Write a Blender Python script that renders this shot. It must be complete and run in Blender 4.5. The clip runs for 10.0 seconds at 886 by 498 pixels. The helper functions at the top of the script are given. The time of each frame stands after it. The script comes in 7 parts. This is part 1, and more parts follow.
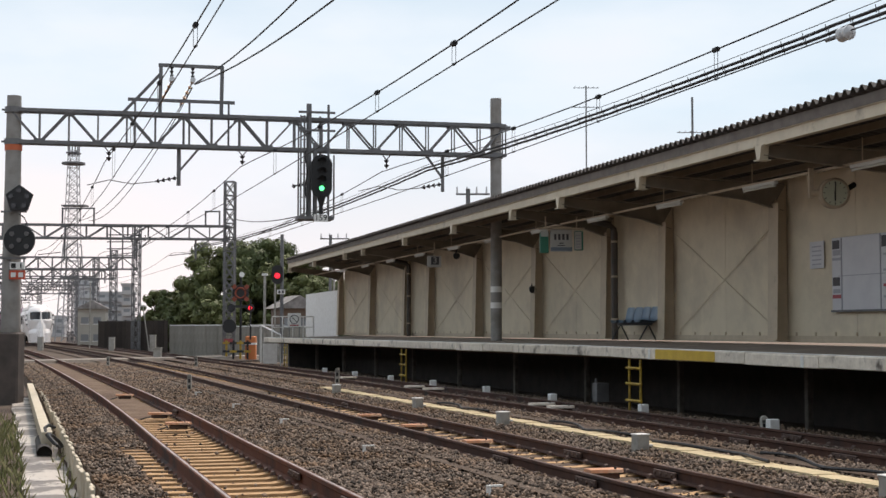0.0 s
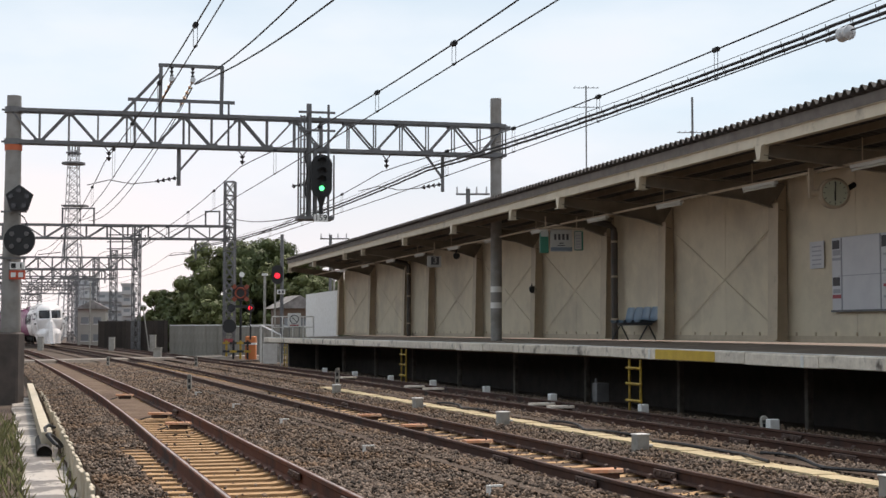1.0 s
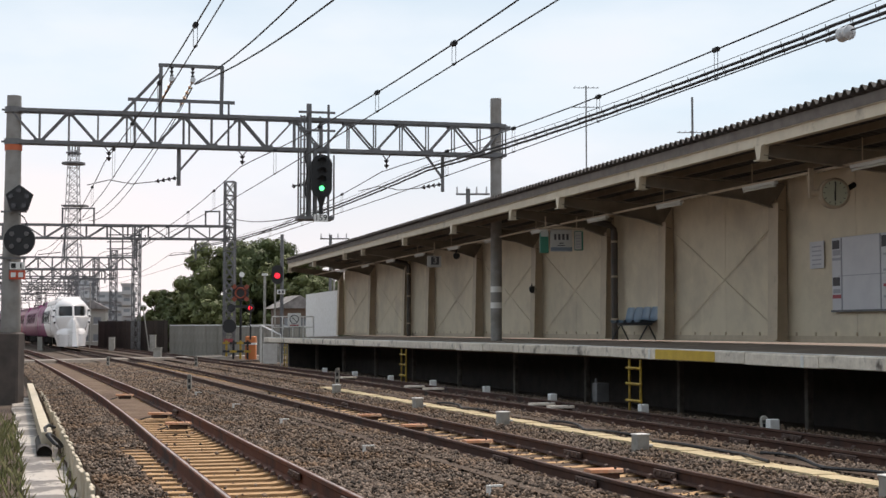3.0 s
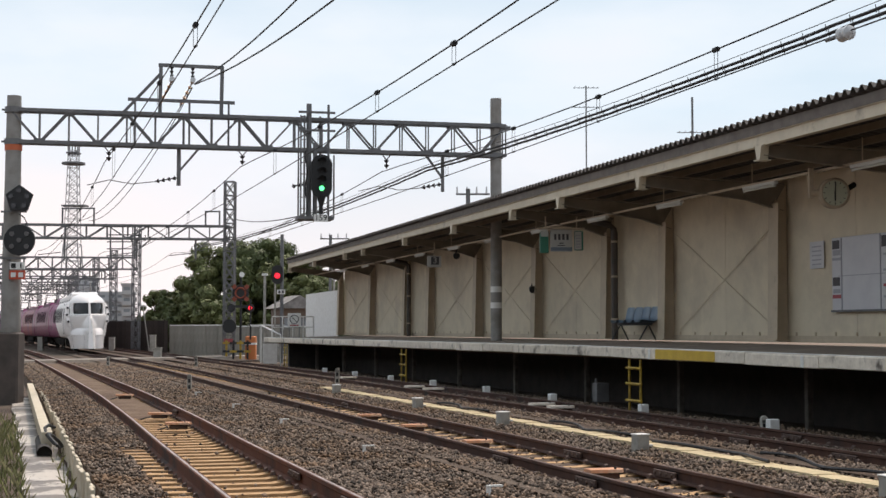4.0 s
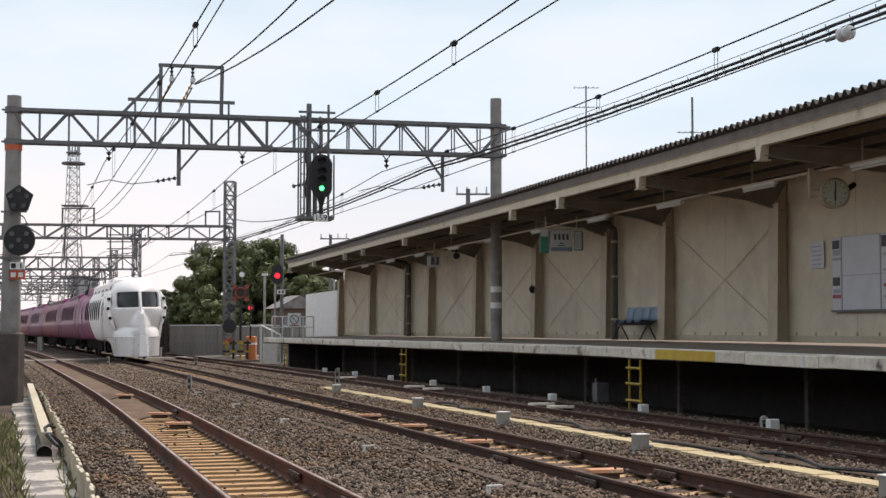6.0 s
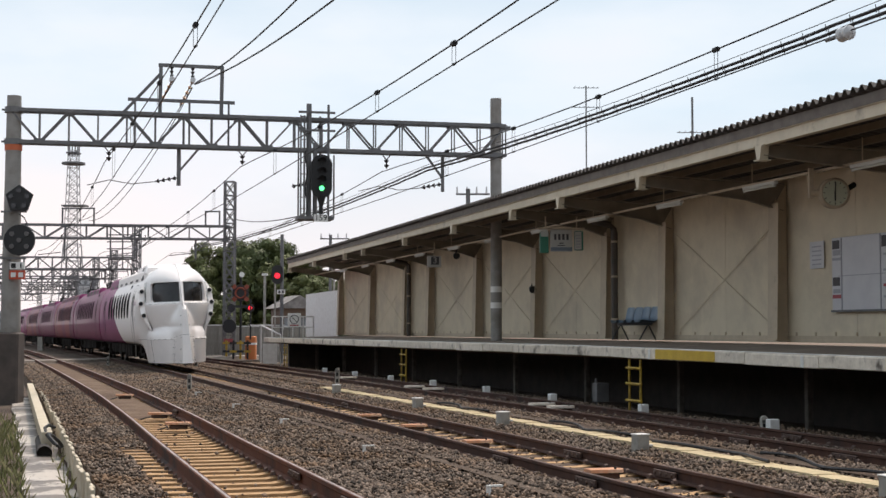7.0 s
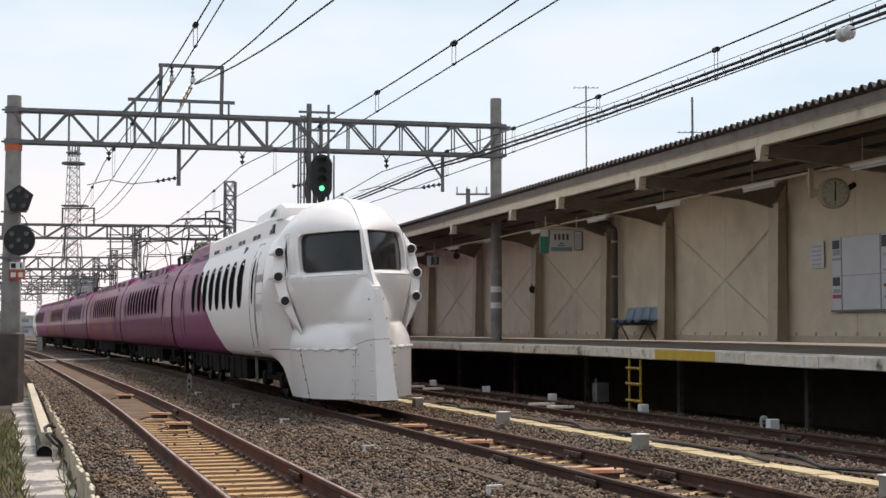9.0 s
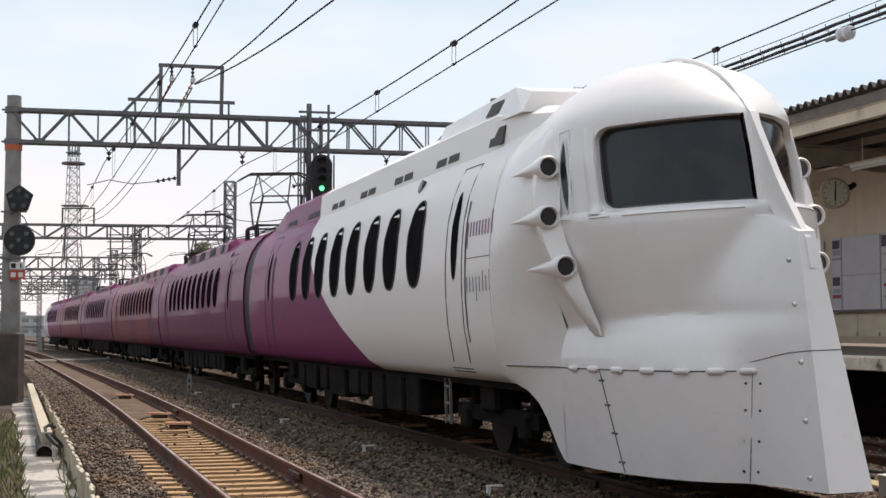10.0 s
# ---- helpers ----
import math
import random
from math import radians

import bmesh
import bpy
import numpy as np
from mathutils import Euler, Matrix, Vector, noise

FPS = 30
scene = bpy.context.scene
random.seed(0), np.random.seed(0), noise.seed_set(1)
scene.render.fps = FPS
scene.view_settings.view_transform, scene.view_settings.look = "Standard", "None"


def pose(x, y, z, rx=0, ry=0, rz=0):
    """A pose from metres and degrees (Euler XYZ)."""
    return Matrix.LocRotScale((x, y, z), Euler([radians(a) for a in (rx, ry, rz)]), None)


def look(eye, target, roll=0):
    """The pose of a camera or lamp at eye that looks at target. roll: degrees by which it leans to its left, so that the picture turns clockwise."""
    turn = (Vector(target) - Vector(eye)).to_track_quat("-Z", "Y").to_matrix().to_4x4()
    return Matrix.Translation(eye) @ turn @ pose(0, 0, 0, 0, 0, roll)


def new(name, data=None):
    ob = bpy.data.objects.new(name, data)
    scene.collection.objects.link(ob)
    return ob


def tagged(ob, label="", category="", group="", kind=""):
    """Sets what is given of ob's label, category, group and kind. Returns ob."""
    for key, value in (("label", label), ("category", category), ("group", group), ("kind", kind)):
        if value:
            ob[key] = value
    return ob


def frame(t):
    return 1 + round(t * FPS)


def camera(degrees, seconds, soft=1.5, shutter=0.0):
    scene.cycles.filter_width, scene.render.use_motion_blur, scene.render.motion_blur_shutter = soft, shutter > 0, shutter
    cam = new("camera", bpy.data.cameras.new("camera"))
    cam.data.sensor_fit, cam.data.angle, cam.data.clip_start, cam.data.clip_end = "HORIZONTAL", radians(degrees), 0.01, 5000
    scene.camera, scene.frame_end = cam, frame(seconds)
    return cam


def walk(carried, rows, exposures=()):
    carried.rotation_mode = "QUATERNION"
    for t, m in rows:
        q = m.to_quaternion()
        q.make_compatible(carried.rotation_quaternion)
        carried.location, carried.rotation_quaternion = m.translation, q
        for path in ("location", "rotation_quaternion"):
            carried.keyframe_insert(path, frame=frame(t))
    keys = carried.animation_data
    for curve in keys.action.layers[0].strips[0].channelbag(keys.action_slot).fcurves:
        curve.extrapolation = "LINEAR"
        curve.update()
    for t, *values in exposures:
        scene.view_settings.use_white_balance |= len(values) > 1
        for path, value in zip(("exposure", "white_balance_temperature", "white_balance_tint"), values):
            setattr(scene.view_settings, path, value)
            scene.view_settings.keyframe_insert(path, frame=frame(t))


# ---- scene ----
import functools

cam = camera(34.18, 10.0, soft=1.5)
EYE = (0.0, 0.0, 1.5)
VIEW = look(EYE, (0.0, 255.0, 1.5 + 14.4))
walk(cam, [(0.0, VIEW), (10.0, VIEW)], exposures=((0.0, 0.0, 6950, 19.0), (10.0, 0.0, 6950, 19.0)))

# ---- world and light ----
SUN_AZ, SUN_EL = radians(28.0), radians(62.0)   # azimuth from +y towards +x
world = bpy.data.worlds.new("hazy_sky")
scene.world = world
world.use_nodes = True
wt = world.node_tree
wt.nodes.clear()
w_out = wt.nodes.new("ShaderNodeOutputWorld")
w_bg = wt.nodes.new("ShaderNodeBackground")
w_sky = wt.nodes.new("ShaderNodeTexSky")
w_sky.sky_type = "NISHITA"
w_sky.sun_disc = False
w_sky.sun_elevation, w_sky.sun_rotation = SUN_EL, SUN_AZ
w_sky.air_density, w_sky.dust_density, w_sky.ozone_density = 1.0, 2.5, 1.0
w_co = wt.nodes.new("ShaderNodeTexCoord")
w_map = wt.nodes.new("ShaderNodeMapping")
w_map.inputs["Scale"].default_value = (1.6, 1.6, 5.0)
w_noise = wt.nodes.new("ShaderNodeTexNoise")
w_noise.inputs["Scale"].default_value = 1.7
w_noise.inputs["Detail"].default_value = 6.0
w_ramp = wt.nodes.new("ShaderNodeValToRGB")
w_ramp.color_ramp.elements[0].position, w_ramp.color_ramp.elements[1].position = 0.40, 0.72
w_sep = wt.nodes.new("ShaderNodeSeparateXYZ")
w_haze = wt.nodes.new("ShaderNodeMapRange")       # thick white haze low over the horizon
w_haze.inputs["From Min"].default_value, w_haze.inputs["From Max"].default_value = 0.02, 0.30
w_haze.inputs["To Min"].default_value, w_haze.inputs["To Max"].default_value = 0.97, 0.74
w_add = wt.nodes.new("ShaderNodeMath")
w_add.operation = "MULTIPLY_ADD"
w_add.inputs[1].default_value = 0.35
w_add.use_clamp = True
w_mix = wt.nodes.new("ShaderNodeMix")
w_mix.data_type = "RGBA"
w_white = wt.nodes.new("ShaderNodeMix")            # white low down, pale blue higher up
w_white.data_type = "RGBA"
w_white.inputs["A"].default_value, w_white.inputs["B"].default_value = (7.7, 10.1, 11.5, 1.0), (10.75, 10.6, 10.7, 1.0)
w_low = wt.nodes.new("ShaderNodeMapRange")
w_low.inputs["From Min"].default_value, w_low.inputs["From Max"].default_value = 0.02, 0.15
w_low.inputs["To Min"].default_value, w_low.inputs["To Max"].default_value = 1.0, 0.0
wt.links.new(w_sep.outputs["Z"], w_low.inputs["Value"])
w_patch = wt.nodes.new("ShaderNodeMath")           # loose white cloud over the blue
w_patch.operation = "MULTIPLY_ADD"
w_patch.inputs[1].default_value = 0.55
w_patch.use_clamp = True
wt.links.new(w_ramp.outputs["Color"], w_patch.inputs[0])
wt.links.new(w_low.outputs["Result"], w_patch.inputs[2])
wt.links.new(w_patch.outputs["Value"], w_white.inputs["Factor"])
wt.links.new(w_white.outputs["Result"], w_mix.inputs["B"])
wt.links.new(w_co.outputs["Generated"], w_map.inputs["Vector"])
wt.links.new(w_map.outputs["Vector"], w_noise.inputs["Vector"])
wt.links.new(w_noise.outputs["Fac"], w_ramp.inputs["Fac"])
wt.links.new(w_co.outputs["Generated"], w_sep.inputs["Vector"])
wt.links.new(w_sep.outputs["Z"], w_haze.inputs["Value"])
wt.links.new(w_ramp.outputs["Color"], w_add.inputs[0])
wt.links.new(w_haze.outputs["Result"], w_add.inputs[2])
wt.links.new(w_add.outputs["Value"], w_mix.inputs["Factor"])
wt.links.new(w_sky.outputs["Color"], w_mix.inputs["A"])
wt.links.new(w_mix.outputs["Result"], w_bg.inputs["Color"])
w_bg.inputs["Strength"].default_value = 0.093
wt.links.new(w_bg.outputs["Background"], w_out.inputs["Surface"])

sun_data = bpy.data.lights.new("sun", "SUN")
sun_data.energy, sun_data.angle, sun_data.color = 3.2, radians(7.0), (1.0, 0.93, 0.83)
sun = new("sun", sun_data)
SUN_DIR = Vector((math.sin(SUN_AZ) * math.cos(SUN_EL), math.cos(SUN_AZ) * math.cos(SUN_EL), math.sin(SUN_EL)))
sun.matrix_world = look(SUN_DIR * 100, (0, 0, 0))


# ---- materials ----
def mat(name, colour, rough=0.7, metal=0.0, second=None, scale=8.0, bump=0.0, bump_scale=None, spread=(0.35, 0.65),
        third=None, third_scale=0.6, third_spread=(0.5, 0.7), emit=0.0, per_object=0.0, per_island=0.0, stretch=(1, 1, 1), coat=0.0):
    m = bpy.data.materials.new(name)
    m.use_nodes = True
    nt = m.node_tree
    b = nt.nodes["Principled BSDF"]
    b.inputs["Roughness"].default_value, b.inputs["Metallic"].default_value = rough, metal
    b.inputs["Coat Weight"].default_value = coat
    col = nt.nodes.new("ShaderNodeRGB")
    col.outputs[0].default_value = (*colour, 1)
    out = col.outputs[0]
    tc = nt.nodes.new("ShaderNodeTexCoord")
    mp = nt.nodes.new("ShaderNodeMapping")
    mp.inputs["Scale"].default_value = stretch
    nt.links.new(tc.outputs["Object"], mp.inputs["Vector"])

    def layer(out, colour, scale, spread):
        n = nt.nodes.new("ShaderNodeTexNoise")
        n.inputs["Scale"].default_value, n.inputs["Detail"].default_value = scale, 7.0
        n.inputs["Roughness"].default_value = 0.62
        nt.links.new(mp.outputs["Vector"], n.inputs["Vector"])
        r = nt.nodes.new("ShaderNodeMapRange")
        r.inputs["From Min"].default_value, r.inputs["From Max"].default_value = spread
        nt.links.new(n.outputs["Fac"], r.inputs["Value"])
        x = nt.nodes.new("ShaderNodeMix")
        x.data_type = "RGBA"
        x.inputs["B"].default_value = (*colour, 1)
        nt.links.new(r.outputs["Result"], x.inputs["Factor"])
        nt.links.new(out, x.inputs["A"])
        return x.outputs["Result"]
    if second:
        out = layer(out, second, scale, spread)
    if third:
        out = layer(out, third, third_scale, third_spread)
    for amount, node, socket in ((per_object, "ShaderNodeObjectInfo", "Random"), (per_island, "ShaderNodeNewGeometry", "Random Per Island")):
        if amount:
            o = nt.nodes.new(node)
            r = nt.nodes.new("ShaderNodeMapRange")
            r.inputs["To Min"].default_value, r.inputs["To Max"].default_value = 1 - amount, 1 + amount
            nt.links.new(o.outputs[socket], r.inputs["Value"])
            v = nt.nodes.new("ShaderNodeVectorMath")
            v.operation = "SCALE"
            nt.links.new(out, v.inputs[0])
            nt.links.new(r.outputs["Result"], v.inputs["Scale"])
            out = v.outputs["Vector"]
    nt.links.new(out, b.inputs["Base Color"])
    if bump:
        n = nt.nodes.new("ShaderNodeTexNoise")
        n.inputs["Scale"].default_value, n.inputs["Detail"].default_value = bump_scale or scale * 3, 6.0
        nt.links.new(mp.outputs["Vector"], n.inputs["Vector"])
        k = nt.nodes.new("ShaderNodeBump")
        k.inputs["Strength"].default_value, k.inputs["Distance"].default_value = bump, 0.02
        nt.links.new(n.outputs["Fac"], k.inputs["Height"])
        nt.links.new(k.outputs["Normal"], b.inputs["Normal"])
    if emit:
        b.inputs["Emission Color"].default_value = (*colour, 1)
        b.inputs["Emission Strength"].default_value = emit
    return m


M_ballast_bed = mat("ballast_bed", (0.105, 0.068, 0.045), 0.95, second=(0.045, 0.028, 0.019), scale=22, bump=1.0, bump_scale=26,
                    third=(0.12, 0.09, 0.065), third_scale=0.5, third_spread=(0.45, 0.75))
M_stone = mat("ballast_stone", (0.215, 0.17, 0.135), 0.95, second=(0.09, 0.06, 0.043), scale=9, per_island=0.8,
              third=(0.17, 0.105, 0.062), third_scale=0.7, third_spread=(0.45, 0.68))
M_rail = mat("rusty_rail", (0.10, 0.030, 0.015), 0.9, second=(0.135, 0.046, 0.022), scale=7, bump=0.2, third=(0.03, 0.02, 0.018), third_scale=1.3)
M_rail_dark = mat("dark_rail", (0.062, 0.026, 0.017), 0.9, second=(0.085, 0.038, 0.024), scale=7, bump=0.2, third=(0.03, 0.02, 0.018), third_scale=1.3)
M_rail_top = mat("polished_rail_head", (0.60, 0.52, 0.47), 0.38, metal=0.8, second=(0.26, 0.19, 0.16), scale=3)
M_rail_dull = mat("dull_rail_head", (0.12, 0.07, 0.05), 0.5, metal=0.4, second=(0.08, 0.05, 0.04), scale=3)
M_sleeper = mat("weathered_sleeper", (0.50, 0.315, 0.16), 0.9, second=(0.35, 0.205, 0.10), scale=6, bump=0.4, bump_scale=40, per_object=0.16)
M_clip = mat("rusty_clip", (0.10, 0.06, 0.045), 0.8, second=(0.05, 0.03, 0.025), scale=20)
M_concrete = mat("grey_concrete", (0.40, 0.38, 0.34), 0.9, second=(0.27, 0.255, 0.23), scale=5, bump=0.25, third=(0.17, 0.155, 0.13), third_scale=1.4, third_spread=(0.52, 0.72), per_object=0.08)
M_coping = mat("weathered_coping", (0.76, 0.685, 0.58), 0.9, second=(0.60, 0.53, 0.44), scale=7, bump=0.3, third=(0.12, 0.10, 0.085), third_scale=2.2, third_spread=(0.56, 0.7), per_object=0.10)
M_sand = mat("sandy_trough_lid", (0.60, 0.49, 0.30), 0.9, second=(0.44, 0.36, 0.22), scale=9, bump=0.3, per_object=0.08)
M_wall = mat("cream_wall_panel", (0.68, 0.585, 0.435), 0.75, second=(0.62, 0.53, 0.395), scale=2.0, bump=0.05, third=(0.52, 0.44, 0.33), third_scale=0.5, per_object=0.03)
M_frame = mat("beige_steel", (0.53, 0.435, 0.315), 0.6, second=(0.46, 0.375, 0.27), scale=3, bump=0.05, third=(0.27, 0.22, 0.16), third_scale=3.0, third_spread=(0.62, 0.75))
M_fascia = mat("cream_fascia", (0.60, 0.525, 0.40), 0.6, second=(0.52, 0.45, 0.34), scale=2.5, bump=0.05, third=(0.30, 0.25, 0.19), third_scale=2.0, third_spread=(0.6, 0.75))
# brown steel toned darker, the shade under the roof put into its colour
M_beam = mat("brown_steel_shade_toned", (0.24, 0.20, 0.15), 0.7, second=(0.19, 0.155, 0.115), scale=3)
M_roof = mat("grey_corrugated_roof", (0.10, 0.09, 0.08), 0.7, second=(0.06, 0.053, 0.05), scale=3)
M_dark = mat("dull_black", (0.05, 0.045, 0.042), 0.9, second=(0.075, 0.065, 0.058), scale=3)
M_gantry = mat("grey_galvanised", (0.16, 0.16, 0.165), 0.65, metal=0.1, second=(0.12, 0.12, 0.12), scale=4, bump=0.05)
M_pole = mat("concrete_pole", (0.30, 0.285, 0.265), 0.85, second=(0.24, 0.225, 0.21), scale=3, bump=0.1, third=(0.18, 0.16, 0.14), third_scale=1.2)
M_wire = mat("black_wire", (0.02, 0.02, 0.022), 0.6)
M_black = mat("matt_black", (0.012, 0.012, 0.013), 0.6)
M_white = mat("white_paint", (0.78, 0.78, 0.76), 0.6, second=(0.66, 0.65, 0.62), scale=6)
M_yellow = mat("yellow_paint", (0.60, 0.40, 0.04), 0.55, second=(0.50, 0.32, 0.03), scale=5)
M_ladder = mat("dirty_yellow", (0.50, 0.33, 0.03), 0.6, second=(0.26, 0.16, 0.03), scale=7)
M_orange = mat("orange_box_lid", (0.62, 0.30, 0.16), 0.6, second=(0.50, 0.22, 0.11), scale=6, third=(0.7, 0.5, 0.36), third_scale=3)
M_greenlamp = mat("green_lamp", (0.08, 1.0, 0.35), 0.3, emit=2.2)
M_redlamp = mat("red_lamp", (1.0, 0.02, 0.04), 0.3, emit=1.5)
M_dimlamp = mat("unlit_lens", (0.035, 0.035, 0.04), 0.25)
M_tube = mat("white_lamp_tube", (0.62, 0.62, 0.58), 0.4)
M_ceramic = mat("white_insulator", (0.55, 0.56, 0.57), 0.3)
M_brown = mat("brown_insulator", (0.25, 0.12, 0.04), 0.35)


# ---- mesh building ----
class Shape:
    """Collects boxes, bars, tubes and swept profiles into one mesh."""

    def __init__(self):
        self.v, self.f, self.m = [], [], []

    def add(self, verts, faces, slot=0):
        n = len(self.v)
        self.v += [tuple(p) for p in verts]
        self.f += [tuple(i + n for i in q) for q in faces]
        self.m += [slot] * len(faces)
        return self

    def box(self, c, s, m=None, slot=0, cut=0.0):
        """A box with chamfered edges where cut is given."""
        hx, hy, hz = s[0] / 2, s[1] / 2, s[2] / 2
        if cut:
            k = min(cut, hx * 0.9, hy * 0.9, hz * 0.9)
            ring = [(-hx + k, -hy), (hx - k, -hy), (hx, -hy + k), (hx, hy - k), (hx - k, hy), (-hx + k, hy), (-hx, hy - k), (-hx, -hy + k)]
            top = [(x * (hx - k) / hx, y * (hy - k) / hy) for x, y in ring]
            levels = [(top, -hz), (ring, -hz + k), (ring, hz - k), (top, hz)]
            v = [(x, y, z) for r, z in levels for x, y in r]
            f = [tuple(reversed(range(8))), tuple(range(24, 32))]
            for a in range(3):
                for i in range(8):
                    j = (i + 1) % 8
                    f.append((a * 8 + i, a * 8 + j, a * 8 + 8 + j, a * 8 + 8 + i))
        else:
            v = [(x, y, z) for x in (-hx, hx) for y in (-hy, hy) for z in (-hz, hz)]
            f = [(0, 1, 3, 2), (4, 6, 7, 5), (0, 4, 5, 1), (2, 3, 7, 6), (0, 2, 6, 4), (1, 5, 7, 3)]
        t = Matrix.Translation(c) @ (m or Matrix())
        return self.add([t @ Vector(p) for p in v], f, slot)

    def bar(self, a, b, w, h=None, slot=0):
        """A square bar from a to b, w wide and h high."""
        a, b = Vector(a), Vector(b)
        d = b - a
        q = d.to_track_quat("Y", "Z").to_matrix().to_4x4()
        return self.box((a + b) / 2, (w, d.length, h or w), q, slot)

    def tube(self, a, b, r, r2=None, n=10, slot=0, caps=True):
        a, b = Vector(a), Vector(b)
        q = (b - a).to_track_quat("Z", "Y").to_matrix()
        r2 = r if r2 is None else r2
        v = []
        for p, k in ((a, r), (b, r2)):
            v += [p + q @ Vector((k * math.cos(2 * math.pi * i / n), k * math.sin(2 * math.pi * i / n), 0)) for i in range(n)]
        f = [(i, (i + 1) % n, n + (i + 1) % n, n + i) for i in range(n)]
        if caps:
            f += [tuple(reversed(range(n))), tuple(range(n, 2 * n))]
        return self.add(v, f, slot)

    def path(self, pts, r, n=6, slot=0):
        pts = [Vector(p) for p in pts]
        loop = (pts[0] - pts[-1]).length < 1e-6
        v = []
        for i, p in enumerate(pts):
            a = pts[-2] if loop and i == 0 else pts[max(0, i - 1)]
            b = pts[1] if loop and i == len(pts) - 1 else pts[min(len(pts) - 1, i + 1)]
            d = (b - a).normalized()
            x = d.cross(Vector((0, 0, 1)) if abs(d.z) < 0.9 else Vector((0, 1, 0))).normalized()
            if i and x.dot(last) < 0:
                x = -x
            last = x
            y = d.cross(x)
            v += [p + x * (r * math.cos(2 * math.pi * k / n)) + y * (r * math.sin(2 * math.pi * k / n)) for k in range(n)]
        f = [(i * n + k, i * n + (k + 1) % n, i * n + n + (k + 1) % n, i * n + n + k) for i in range(len(pts) - 1) for k in range(n)]
        if not loop:
            f += [tuple(reversed(range(n))), tuple(range((len(pts) - 1) * n, len(pts) * n))]
        return self.add(v, f, slot)

    def sweep(self, profile, stations, closed=True, caps=True, slot=0):
        """profile: (across, up) pairs; stations: (point, across vector), up is z."""
        n = len(profile)
        v = []
        for p, side in stations:
            v += [(p[0] + side[0] * a, p[1] + side[1] * a, p[2] + (side[2] * a if len(side) > 2 else 0) + u) for a, u in profile]
        f = []
        for k in range(len(stations) - 1):
            for i in range(n if closed else n - 1):
                j = (i + 1) % n
                f.append((k * n + i, k * n + j, k * n + n + j, k * n + n + i))
        if caps and closed:
            f += [tuple(range(n)), tuple(reversed(range((len(stations) - 1) * n, len(stations) * n)))]
        return self.add(v, f, slot)

    def disc(self, c, normal, r, depth, n=20, slot=0):
        d = Vector(normal).normalized() * depth / 2
        return self.tube(Vector(c) - d, Vector(c) + d, r, n=n, slot=slot)

    def mesh(self, name, mats, smooth=None):
        me = bpy.data.meshes.new(name)
        me.from_pydata(self.v, [], self.f)
        for m in mats if isinstance(mats, (list, tuple)) else [mats]:
            me.materials.append(m)
        if any(self.m):
            me.polygons.foreach_set("material_index", self.m)
        bm = bmesh.new()
        bm.from_mesh(me)
        bmesh.ops.recalc_face_normals(bm, faces=bm.faces)
        bm.to_mesh(me)
        bm.free()
        if smooth is not None:
            me.polygons.foreach_set("use_smooth", [True] * len(me.polygons))
            me.set_sharp_from_angle(angle=radians(smooth))
        return me


def part(name, shape, material, parent=None, label="", smooth=None, at=None, kind=""):
    """One mesh object, under a thing or a part where a parent is given."""
    ob = new(name, shape if isinstance(shape, bpy.types.Mesh) else shape.mesh(name, material, smooth))
    if parent:
        ob.parent = parent
    if at is not None:
        ob.matrix_basis = at
    return tagged(ob, label, kind=kind)


def thing(name, label, category, at=None, group="", kind=""):
    ob = new(name)
    ob.empty_display_size = 0.2
    if at is not None:
        ob.matrix_basis = at
    return tagged(ob, label, category, group, kind)


# ---- the plan: the middle track's line, and lines parallel to it ----
def x_mid(y):
    return 6.666 - 0.29524 * y - 0.0001993 * y * y


def slope(y):
    return -0.29524 - 0.0003986 * y


def off(y, o, z=0.0):
    """The point o metres beside the middle track's centre line, abreast of y on it; positive towards the platform."""
    s = slope(y)
    k = math.hypot(1, s)
    return Vector((x_mid(y) + o / k, y - o * s / k, z))


def near_shift(y):
    """The near track swings a little wider than the middle one close by."""
    return float(np.interp(y, (10, 15, 20, 27, 35, 70), (-0.16, -0.13, -0.09, 0.02, 0.09, 0.0)))


def side(y):
    s = slope(y)
    k = math.hypot(1, s)
    return Vector((1 / k, -s / k, 0))


def stations(o, y0, y1, n, z=0.0):
    return [(off(y0 + (y1 - y0) * i / n, o, z), side(y0 + (y1 - y0) * i / n)) for i in range(n + 1)]


ARC_Y = np.linspace(-60, 420, 4801)
ARC_S = np.concatenate([[0], np.cumsum(np.hypot(np.diff(x_mid(ARC_Y)), np.diff(ARC_Y)))])
ARC_S -= np.interp(0.0, ARC_Y, ARC_S)


def y_at(s):
    return float(np.interp(s, ARC_S, ARC_Y))


# the canopy's straight line
EAVE_DIR = Vector((-0.2748, 1.0, 0)).normalized()
EAVE_OUT = Vector((EAVE_DIR.y, -EAVE_DIR.x, 0))      # away from the tracks


def canopy(y, out=0.0, z=0.0):
    """A point on the line of the eave at depth y, moved out from the tracks."""
    return Vector((6.30 - 0.2748 * (y - 20.5), y, z)) + EAVE_OUT * out


CANOPY_TURN = math.degrees(math.atan2(0.2748, 1.0))   # turns +y onto the canopy's line
TRACKS = ((-3.8, "near"), (0.0, "middle"), (4.2, "platform"))


